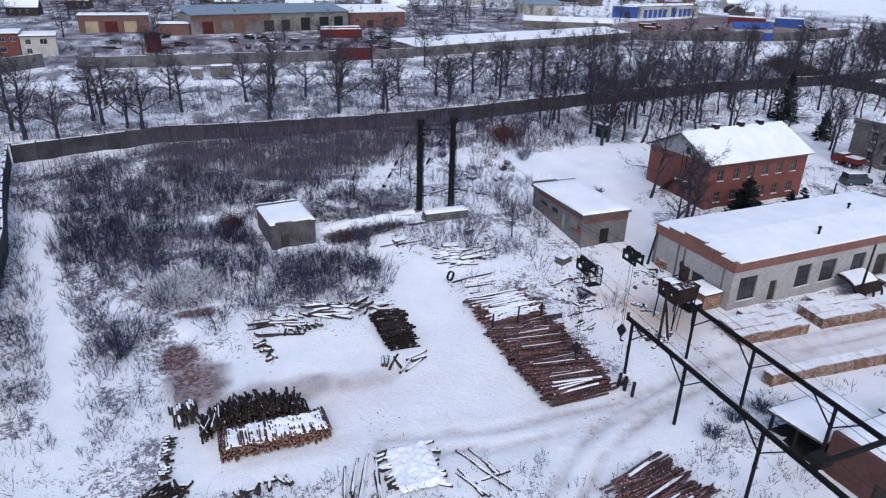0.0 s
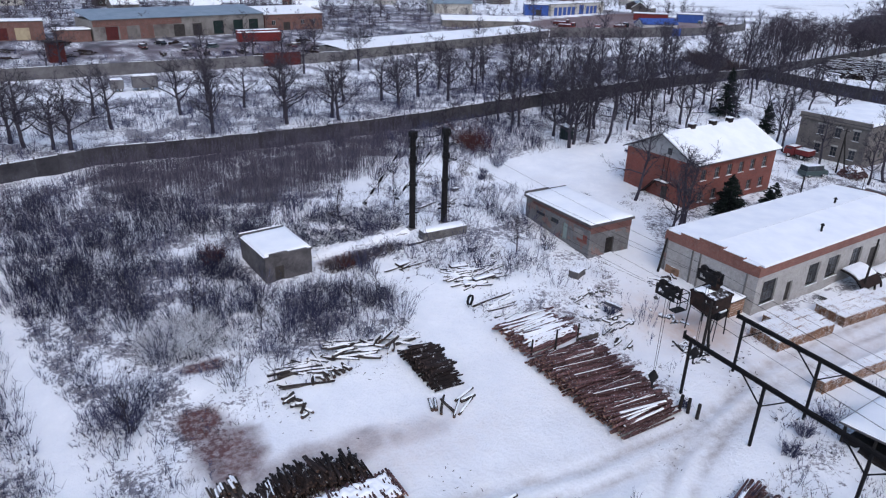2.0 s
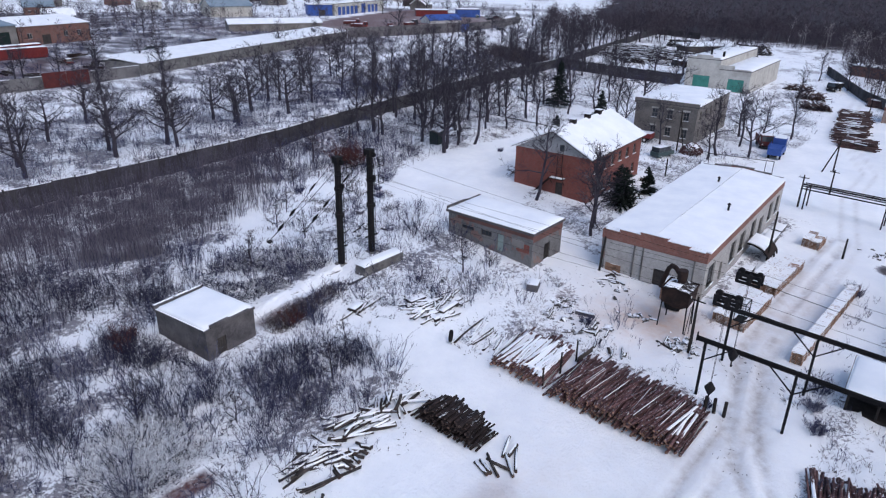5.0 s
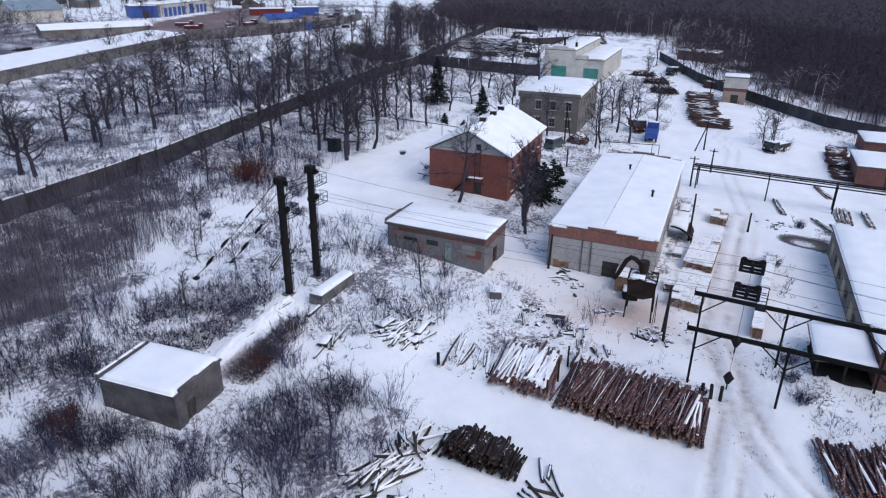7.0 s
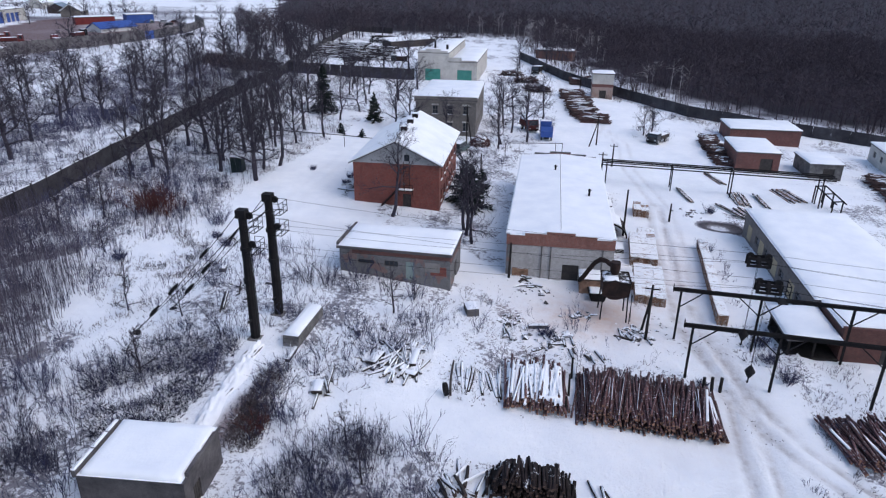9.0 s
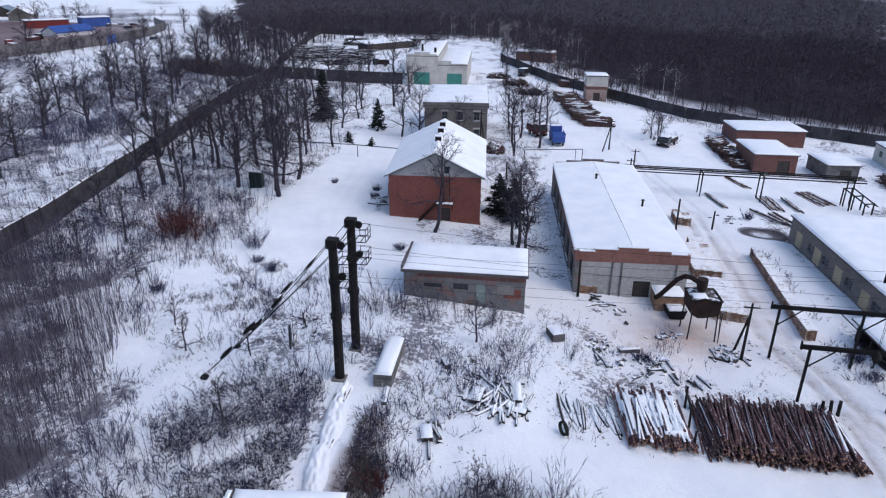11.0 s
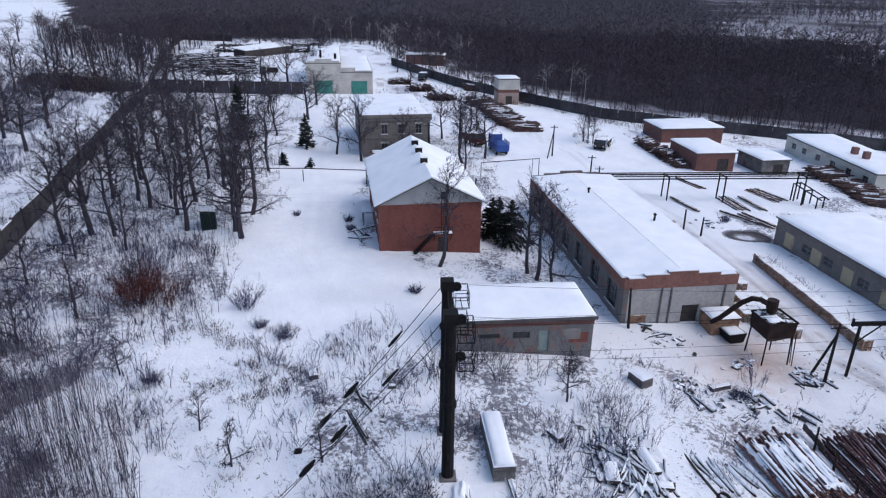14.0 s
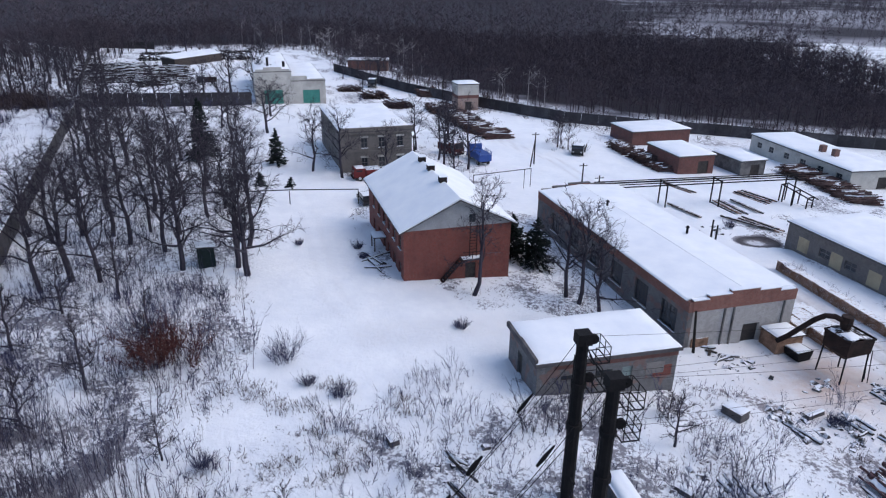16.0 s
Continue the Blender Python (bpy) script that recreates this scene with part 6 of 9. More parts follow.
def mast(x, y, side):
    top = 14.2
    z0 = gz(x, y)
    b = thing("cableway_mast", x, y, z0, 0, "tall black steel mast with service platforms and pulleys", "mast", "cableway masts")
    H = top - z0
    part("column", Shape().rod((0, 0, -0.5), (0, 0, H - 0.5), 0.4, 0.34, 10), STEEL, b)
    part("collar", Shape().rod((0, 0, H * 0.45), (0, 0, H * 0.45 + 0.4), 0.48, 0.48, 10), STEEL, b)
    part("collar", Shape().rod((0, 0, H * 0.7), (0, 0, H * 0.7 + 0.3), 0.46, 0.46, 10), STEEL, b)
    part("head", Shape().box(-0.38, -0.42, H - 0.7, 0.38, 0.42, H), STEEL, b)
    for z in (H - 0.5, H - 3.0):
        w = part("pulley", Shape().rod((-0.1, -0.62, z), (0.1, -0.62, z), 0.3, 0.3, 12), STEEL, b)
        part("axle", Shape().rod((-0.2, -0.62, z), (0.2, -0.62, z), 0.05, 0.05, 6).bar((0, -0.3, z), (0, -0.65, z), 0.1), STEEL, w)
    for z in (H - 1.7, H - 3.6):
        p = part("platform", Shape().box(-0.75, -1.4, z, 0.75, -1.34, z + 0.05).box(-0.75, -0.46, z, 0.75, -0.4, z + 0.05).box(-0.75, -1.34, z, -0.69, -0.46, z + 0.05).box(0.69, -1.34, z, 0.75, -0.46, z + 0.05).box(-0.69, -0.95, z, 0.69, -0.9, z + 0.05), STEEL, b, "open steel platform frame")
        for px, py in ((-0.72, -1.37), (0.72, -1.37), (0.0, -1.37), (-0.72, -0.5), (0.72, -0.5)):
            part("baluster", Shape().bar((px, py, z + 0.06), (px, py, z + 1.05), 0.04), STEEL, p)
        for zz in (0.55, 1.05):
            part("handrail", Shape().bar((-0.72, -1.37, z + zz), (0.72, -1.37, z + zz), 0.035).bar((-0.72, -1.37, z + zz), (-0.72, -0.45, z + zz), 0.035).bar((0.72, -1.37, z + zz), (0.72, -0.45, z + zz), 0.035), STEEL, p)
    lad = Shape().bar((0.5, 0.2, 0.2), (0.45, 0.2, H - 1.7), 0.045).bar((0.5, -0.2, 0.2), (0.45, -0.2, H - 1.7), 0.045)
    for k in range(26):
        lad.bar((0.49, -0.2, 0.4 + 0.38 * k), (0.49, 0.2, 0.4 + 0.38 * k), 0.03)
    part("ladder", lad, STEEL, b)
    part("crossarm", Shape().bar((-0.9, 0.0, 1.9), (0.9, 0.0, 1.9), 0.14), STEEL, b)
    part("footing", Shape().box(-0.55, -0.55, -0.5, 0.55, 0.55, 0.06), CONCRETE, b)


def sagging(s, a, b, sag, r, n=14):
    """A hanging cable as one continuous tube."""
    a, b = Vector(a), Vector(b)
    d = (b - a).normalized()
    side = d.cross(Vector((0, 0, 1))).normalized()
    up = side.cross(d)
    v = []
    for k in range(n + 1):
        q = k / n
        p = a.lerp(b, q) - Vector((0, 0, sag * 4 * q * (1 - q)))
        v += [tuple(p + side * r), tuple(p + up * r), tuple(p - side * r), tuple(p - up * r)]
    f = [(4 * k + i, 4 * k + (i + 1) % 4, 4 * k + 4 + (i + 1) % 4, 4 * k + 4 + i) for k in range(n) for i in range(4)]
    s.add(v, f + [(3, 2, 1, 0), (4 * n, 4 * n + 1, 4 * n + 2, 4 * n + 3)])


def cableway():
    mast(22.9, 75.1, -1)
    mast(27.2, 75.0, 1)
    guys = (((22.9, 75.3, 14.0), (21.0, 85.6)), ((27.2, 75.2, 14.0), (25.4, 84.9)))
    for top, (ax, ay) in guys:
        b = thing("guy_cables", ax, ay, gz(ax, ay), 0, "bundle of black guy cables with tension blocks to the ground", "cables", "mast guys")
        base = Vector((ax, ay, gz(ax, ay)))
        for k in range(2):
            s = Shape()
            sagging(s, Vector(top) - base + Vector((0.1 * k - 0.1, 0, -1.2 * k)), (0.2 * k - 0.2, 0.2 * k, 0.1), 0.25, 0.026, 8)
            part("cable", s, STEEL, b)
        for q, w in ((0.33, 0.16), (0.63, 0.24), (0.82, 0.26)):
            p = (Vector(top) - base).lerp(Vector((0, 0, 0.1)), q)
            d = (Vector((0, 0, 0.1)) - (Vector(top) - base)).normalized()
            part("tension_block", Shape().rod(p - d * 0.8, p, w * 0.3, w * 0.75, 7).rod(p, p + d * 0.6, w * 0.75, w * 0.45, 7), STEEL, b)
        part("anchor", Shape().box(-0.25, -0.25, -0.3, 0.25, 0.25, 0.15), STEEL, b)
    b = thing("mast_tie", 22.9, 75.1, 13.6, 0, "black cable tie between the two mast heads", "cable")
    s = Shape()
    sagging(s, (0.3, 0, 0.1), (4.0, -0.1, 0.1), 0.35, 0.05, 8)
    part("cable", s, STEEL, b)
    part("bar", Shape().bar((0.35, -0.3, -0.7), (3.95, -0.4, -0.7), 0.07), STEEL, b)
    for mx, cx, zc, hz in ((22.9, 22.7, 12.3, 5.4), (27.2, 26.6, 12.6, 6.3)):
        b = thing("carrying_cable", mx, 74.3, 0, 0, "thin black carrying cables across the yard", "cables", "carrying cables")
        for dx, dz, sag in ((0.12, 0.0, 0.0), (0.0, -2.5, -0.3), (0.25, -3.0, 0.2)):
            s = Shape()
            sagging(s, (dx, 0, 13.8 + dz), (cx - mx + dx, 35.2 - 74.3, zc + 0.55 + dz * 0.25), 0.4 + sag, 0.011, 16)
            sagging(s, (cx - mx + dx, 35.2 - 74.3, zc + 0.55 + dz * 0.25), (dx, -110, 15 + dz), 1.4, 0.011, 14)
            part("cable", s, STEEL, b)
        c = thing("cable_carriage", cx, 35.2, zc, 0, "black steel carriage hanging on the carrying cables", "carriage", "cable carriages")
        for xx in (-0.34, 0.28):
            part("side_plate", wall_with_holes("x", -0.85, 0.85, -0.4, 0.38, [(-0.62, -0.2, -0.12, 0.14), (0.12, -0.2, 0.62, 0.14)], 0.06, xx), STEEL, c, "black side plate with two openings")
        part("spreader", Shape().box(-0.28, -0.1, -0.38, 0.28, 0.1, 0.3), STEEL, c)
        for yy in (-0.7, 0.7):
            part("axle", Shape().rod((-0.42, yy, 0.36), (0.42, yy, 0.36), 0.07, 0.07, 8), STEEL, c)
        for yy in (-0.62, 0.62):
            part("wheel", Shape().rod((-0.1, yy, 0.4), (0.1, yy, 0.4), 0.24, 0.24, 12), STEEL, c)
        if mx < 25:
            cage = part("cage", Shape().box(-0.5, -1.3, -0.95, 0.5, -0.7, -0.9), STEEL, c, "small railed service cage")
            for px in (-0.5, 0.5):
                for py in (-1.3, -0.7):
                    part("upright", Shape().bar((px, py, -0.9), (px, py, 0.4), 0.05), STEEL, cage)
                for z in (-0.2, 0.4):
                    part("handrail", Shape().bar((px, -1.3, z), (px, -0.7, z), 0.045), STEEL, cage)
            for z in (-0.2, 0.4):
                part("handrail", Shape().bar((-0.5, -1.3, z), (0.5, -1.3, z), 0.045), STEEL, cage)
        h = part("hoist_rope", Shape().rod((-0.15, 0, -0.4), (-0.08, 0, hz - zc + 0.4), 0.016, 0.016, 4).rod((0.15, 0, -0.4), (0.08, 0, hz - zc + 0.4), 0.016, 0.016, 4), STEEL, c)
        part("hook_block", Shape().rod((0, 0, hz - zc + 0.55), (0, 0, hz - zc + 0.1), 0.1, 0.38, 10).rod((0, 0, hz - zc + 0.1), (0, 0, hz - zc - 0.4), 0.38, 0.12, 10), STEEL, h)
        part("hook", Shape().bar((0, 0, hz - zc - 0.4), (0.05, 0, hz - zc - 0.9), 0.09).bar((0.05, 0, hz - zc - 0.9), (0.3, 0, hz - zc - 0.95), 0.1), STEEL, h)


def lean_to():
    """A bent dark canopy against the workshop's long wall, with snow on its back."""
    b = thing("arched_canopy", 64.3, 45.6, gz(64.3, 44.5), 4.6, "low arched canopy of dark steel with a snowy back", "canopy")
    arc = [(0.2 - 2.9 * math.sin(q * 0.26), 2.0 * math.cos(q * 0.26)) for q in range(7)]
    inner = [(u * 0.94, z - 0.12) for u, z in reversed(arc)]
    for k in range(4):
        part("rib", Shape().prism(arc + inner, -2.2 + 1.4 * k, -2.05 + 1.4 * k), STEEL, b)
    part("sheet", Shape().prism(arc[:6] + [(u * 0.985, z - 0.03) for u, z in reversed(arc[:6])], -2.05, 2.0), RUST, b, "dark sheet over the ribs")
    part("snow", Shape().prism([(u, z + 0.01) for u, z in arc[:4]] + [(u - 0.03, z + 0.14) for u, z in reversed(arc[:4])], -1.9, 1.8), SNOW, b, "snow on the canopy")
    for x, y, l, w, h in ((70.4, 45.2, 4.2, 1.6, 0.8), (75.2, 45.6, 3.4, 1.4, 0.6), (58.2, 43.9, 2.6, 1.2, 0.5)):
        c = thing("board_stack", x, y, gz(x, y), 4.6, "stack of grey boards dusted with snow along the workshop wall", "board stack", "board stacks by the workshop")
        for k in range(4):
            for j in range(5):
                q = -w / 2 + w * j / 5
                part("board", Shape().box(-l / 2 + 0.07 * ((k + j) % 3), q + 0.02, h * k / 4 + 0.02, l / 2 - 0.06 * (j % 2), q + w / 5 - 0.02, h * (k + 1) / 4 - 0.02), SNOWY_WOOD, c)
        part("snow", snow_cap(-l / 2 + 0.2, -w / 2, l / 2 - 0.3, w / 2, h + 0.0, 0.1, step=0.6, seed=int(x)), SNOW, c)


lean_to()
crane_track()
hopper()
cableway()


# ---- poles, pipe rack, gas line ----
def utility_pole(x, y, h, brace=None, lean=0.0, label="dark wooden utility pole in the snow", arms=True):
    b = thing("utility_pole", x, y, gz(x, y), 0, label, "pole", "utility poles")
    part("shaft", Shape().rod((0, 0, -0.5), (lean, 0, h), 0.15, 0.1, 8), POLE_MAT, b)
    if brace:
        part("brace", Shape().rod((brace[0], brace[1], -0.4), (lean * 0.8, 0, h * 0.82), 0.13, 0.1, 8), POLE_MAT, b)
    if h > 4 and arms:
        part("crossarm", Shape().bar((lean, -0.7, h - 0.4), (lean, 0.7, h - 0.4), 0.1), POLE_MAT, b)
        for yy in (-0.6, 0.0, 0.6):
            part("insulator", Shape().rod((lean, yy, h - 0.35), (lean, yy, h - 0.15), 0.05, 0.04, 6), FRAME_WHITE, b)


utility_pole(35.7, 41.4, 5.8, (1.5, 0.4))
utility_pole(63.2, 43.3, 6.4, None, 0.2, arms=False)
utility_pole(71.7, 36.8, 2.7)
utility_pole(88.0, 46.8, 5.0)
utility_pole(98.5, 45.0, 4.2)
utility_pole(114.2, 48.2, 6.0, (-2.2, 1.5))
utility_pole(44.6, 55.9, 3.95, None, 0.7, "thin grey leaning post by the workshop")
utility_pole(172.0, 54.5, 7.0)
utility_pole(103.0, 72.8, 7.5, (1.2, -0.8))
utility_pole(84.5, 66.5, 3.2)
_b = thing("wooden_stakes", 21.6, 48.0, gz(21.6, 48.0), 0, "row of dark stakes and a board between the log piles", "stakes")
for _k, (_x, _h) in enumerate(((0.0, 1.5), (2.6, 1.9), (5.0, 2.0))):
    part("stake", Shape().rod((_x, -0.08 * _k, -0.3), (_x + 0.08, -0.08 * _k + 0.05, _h), 0.1, 0.08, 6), POLE_MAT, _b)
part("board", Shape().box(4.6, -0.55, 0.2, 7.2, -0.48, 0.75), OLD_WOOD, _b, "grey board on edge")
_b = thing("wooden_stakes", 28.6, 36.2, gz(28.6, 36.2), 0, "thick dark stakes at the pile's end", "stakes")
part("stake", Shape().rod((-0.2, 0.7, -0.3), (0.0, 0.75, 1.25), 0.16, 0.14, 8), POLE_MAT, _b)
part("stake", Shape().rod((0, 0, -0.3), (0.1, 0.1, 1.3), 0.15, 0.14, 8), POLE_MAT, _b)
part("stake", Shape().rod((0.3, -0.7, -0.3), (0.35, -0.7, 1.2), 0.15, 0.14, 8), POLE_MAT, _b)


def pipe_rack():
    b = thing("pipe_rack", 88.6, 46.0, gz(88.6, 46), 0, "overhead pipe rack of dark steel on portal legs", "pipe rack")
    z0 = gz(88.6, 46)
    ys = (0.0, -10.4, -19.6, -32.8)
    for y in ys:
        g = gz(88.6, 46 + y) - z0
        f = part("portal", Shape().bar((-1.3, y, 3.3), (1.3, y, 3.3), 0.18), STEEL, b)
        for x in (-1.1, 1.1):
            part("leg", Shape().bar((x * 1.05, y, g - 0.4), (x, y, 3.25), 0.17), STEEL, f)
    for x, z, r in ((-1.0, 3.5, 0.09), (0.0, 3.52, 0.13), (1.0, 3.5, 0.09)):
        part("pipe", Shape().rod((x, 0.8, z), (x, -34.5, z), r, r, 8), STEEL, b)
    part("beam", Shape().bar((-1.2, 0.8, 3.15), (-1.2, -34.5, 3.15), 0.16), STEEL, b)
    part("beam", Shape().bar((1.2, 0.8, 3.15), (1.2, -34.5, 3.15), 0.16), STEEL, b)
    c = thing("loading_frame", 90.6, 12.6, gz(90.6, 12.6), 200, "dark stepped steel frame at the end of the pipe rack", "frame")
    for k in range(3):
        f = part("portal", Shape().bar((2.4 * k, -0.9, 2.8 - 0.5 * k), (2.4 * k, 0.9, 2.8 - 0.5 * k), 0.16), STEEL, c)
        for y in (-0.8, 0.8):
            part("leg", Shape().bar((2.4 * k, y, -0.4), (2.4 * k, y, 2.75 - 0.5 * k), 0.16), STEEL, f)
    for y in (-0.8, 0.8):
        part("beam", Shape().bar((0, y, 2.9), (5.6, y, 1.6), 0.15), STEEL, c)


def gas_line():
    b = thing("gas_pipe", 89.2, 83.0, gz(89.2, 83), 0, "thin overhead gas pipe on short posts", "pipe")
    z0 = gz(89.2, 83)
    part("pipe", Shape().rod((0, 0, 2.25), (0, 9.6, 2.6), 0.07, 0.07, 6).rod((0, 9.6, 2.6), (-0.6, 40, 3.0), 0.07, 0.07, 6), STEEL, b)
    for y in (0.0, 9.6, 18, 27, 36):
        part("post", Shape().rod((-0.015 * y, y, gz(89, 83 + y) - z0 - 0.3), (-0.015 * y, y, 2.25 + 0.02 * y), 0.06, 0.06, 6), STEEL, b)
    b = thing("gas_pipe", 98.4, 54.1, gz(98.4, 54.1), 10, "thin overhead gas pipe on a portal", "pipe")
    part("pipe", Shape().rod((0, 0, 0.2), (0, 0, 3.3), 0.06, 0.06, 6).rod((0, 0, 3.3), (0, 10.3, 3.1), 0.06, 0.06, 6).rod((0, 10.3, 3.1), (0, 10.3, 0.0), 0.06, 0.06, 6).rod((0, 1.2, 3.28), (0, 1.2, 0.0), 0.05, 0.05, 6), STEEL, b)


pipe_rack()
gas_line()


# ---- kiosk, vehicles ----
def kiosk():
    b = thing("garden_privy", 66.2, 100.9, gz(66.2, 100.9), 12, "dark green plank privy with a snowy roof among trees", "privy")
    part("wall", Shape().box(-0.85, -0.85, 0.0, 0.85, 0.85, 2.3), GREEN_PAINT, b)
    for k in range(6):
        part("board", Shape().box(-0.88, -0.82 + 0.28 * k, 0.1, -0.85, -0.58 + 0.28 * k, 2.2), GREEN_PAINT, b)
    part("roof", Shape().prism([(-1.05, 2.25), (1.05, 2.45), (1.05, 2.53), (-1.05, 2.33)], -1.05, 1.05), OLD_WOOD, b)
    part("snow", snow_cap(-1.0, -1.0, 1.0, 1.0, 2.34, 0.16, slope=(0, 0.095)), SNOW, b)


def wheels(parent, xs, half, r, w=0.24):
    for x in xs:
        for s in (-1, 1):
            t = part("wheel", Shape().rod((x, s * half, r), (x, s * (half - w), r), r, r, 12), RUBBER, parent)
            part("rim", Shape().rod((x, s * (half + 0.01), r), (x, s * (half - 0.05), r), r * 0.55, r * 0.55, 10), FRAME_WHITE, t)


def car(name, x, y, yaw, paint, L, W, H, label, van=False):
    b = thing(name, x, y, gz(x, y), yaw, label, "car")
    h = W / 2
    lower = Shape().prism([(-L / 2, 0.35), (L / 2, 0.35), (L / 2 + 0.04, 0.7), (L / 2 - 0.08, H * 0.56), (-L / 2 + 0.05, H * 0.58), (-L / 2 - 0.02, 0.7)], -h, h, "y")
    part("body", lower, paint, b)
    a0, a1 = (-L / 2 + 0.1, L * 0.22) if van else (-L * 0.38, L * 0.2)
    part("cabin", Shape().prism([(a0, H * 0.57), (a1 + 0.55, H * 0.57), (a1, H), (a0 + 0.2, H)], -h + 0.1, h - 0.1, "y"), GLASS, b, "dark glazed cabin")
    part("roof", Shape().box(a0 + 0.18, -h + 0.08, H - 0.06, a1 + 0.02, h - 0.08, H + 0.02), paint, b)
    for px in (a0 + 0.12, (a0 + a1) / 2, a1 + 0.1):
        part("pillar", Shape().box(px, -h + 0.08, H * 0.57, px + 0.1, -h + 0.13, H).box(px, h - 0.13, H * 0.57, px + 0.1, h - 0.08, H), paint, b)
    part("bumper", Shape().box(L / 2 - 0.05, -h + 0.05, 0.35, L / 2 + 0.1, h - 0.05, 0.55), RUBBER, b)
    part("snow", snow_cap(a0 + 0.25, -h + 0.15, a1 - 0.05, h - 0.15, H + 0.022, 0.06), SNOW, b, "thin snow on the roof")
    wheels(b, (-L * 0.3, L * 0.31), h, 0.33)
    for s in (-1, 1):
        part("headlight", Shape().box(L / 2 + 0.0, s * (h - 0.35) - 0.14, 0.66, L / 2 + 0.05, s * (h - 0.35) + 0.14, 0.84), FRAME_WHITE, b)


def lorry(name, x, y, yaw, cab_paint, bed_paint, label, L=6.4, H=2.6, bed_h=1.3, snow=True):
    b = thing(name, x, y, gz(x, y), yaw, label, "lorry")
    part("chassis", Shape().box(-L / 2, -0.5, 0.6, L / 2, 0.5, 0.85), STEEL, b)
    c = part("cab", Shape().prism([(L / 2 - 1.9, 0.6), (L / 2, 0.6), (L / 2, 1.55), (L / 2 - 0.25, H), (L / 2 - 1.9, H)], -1.15, 1.15, "y"), cab_paint, b)
    part("windscreen", Shape().prism([(L / 2 - 0.01, 1.6), (L / 2 + 0.02, 1.6), (L / 2 - 0.2, H - 0.15), (L / 2 - 0.24, H - 0.15)], -1.0, 1.0, "y"), GLASS, c)
    for s in (-1, 1):
        part("side_window", Shape().box(L / 2 - 1.4, s * 1.16 - 0.01, 1.6, L / 2 - 0.45, s * 1.16 + 0.01, H - 0.25), GLASS, c)
        part("headlight", Shape().box(L / 2, s * 0.8 - 0.15, 0.85, L / 2 + 0.04, s * 0.8 + 0.15, 1.05), FRAME_WHITE, c)
    part("load_box", Shape().box(-L / 2, -1.2, 0.9, L / 2 - 2.05, 1.2, 0.9 + bed_h), bed_paint, b)
    part("bumper", Shape().box(L / 2, -1.15, 0.45, L / 2 + 0.12, 1.15, 0.7), STEEL, b)
    if snow:
        part("snow", snow_cap(-L / 2 + 0.05, -1.15, L / 2 - 2.1, 1.15, 0.905 + bed_h, 0.1), SNOW, b)
    else:
        for k in range(6):
            for v in (-1.19, 1.19):
                part("stake", Shape().box(-L / 2 + 0.1 + 0.62 * k, v - 0.05, 0.9 + bed_h, -L / 2 + 0.2 + 0.62 * k, v + 0.05, 1.5 + bed_h), bed_paint, b)
    part("cab_snow", snow_cap(L / 2 - 1.85, -1.05, L / 2 - 0.4, 1.05, H + 0.004, 0.08), SNOW, b)
    wheels(b, (L / 2 - 1.0, -L / 2 + 1.2), 1.15, 0.48, 0.3)


kiosk()
lorry("fire_engine", 103.6, 80.6, 98, RED_PAINT, RED_PAINT, "old red fire engine parked by the grey house", 4.6, 2.1, 0.9)
car("off_road_car", 96.2, 72.6, -12, VEHICLE_GREEN, 4.6, 1.85, 1.95, "grey-green off-road car parked on the snow", True)
car("saloon_car", 89.9, 81.9, 10, BLACK_PAINT, 4.2, 1.7, 1.45, "black saloon car parked beside the brick house")
lorry("lorry", 115.6, 58.6, 8, BLUE_PAINT, BLUE_PAINT, "bright blue lorry parked on the snowy drive", 6.6, 3.2, 1.2, False)
lorry("lorry", 121.2, 62.8, -150, DARK_RED, DARK_RED, "dull red lorry parked behind the blue one", 5.0, 2.7, 1.4)
lorry("lorry", 122.6, 35.8, 150, BLACK_PAINT, OLD_WOOD, "dark old lorry standing in the snow", 5.5, 2.2, 0.8)
lorry("lorry", 206.0, 118.0, 100, BLACK_PAINT, RUST, "dark old lorry standing in the far timber yard", 5.5, 2.6, 1.4)
lorry("lorry", 204.0, 70.0, 170, BLACK_PAINT, STEEL, "black lorry far along the drive", 5.5, 2.6, 1.4)


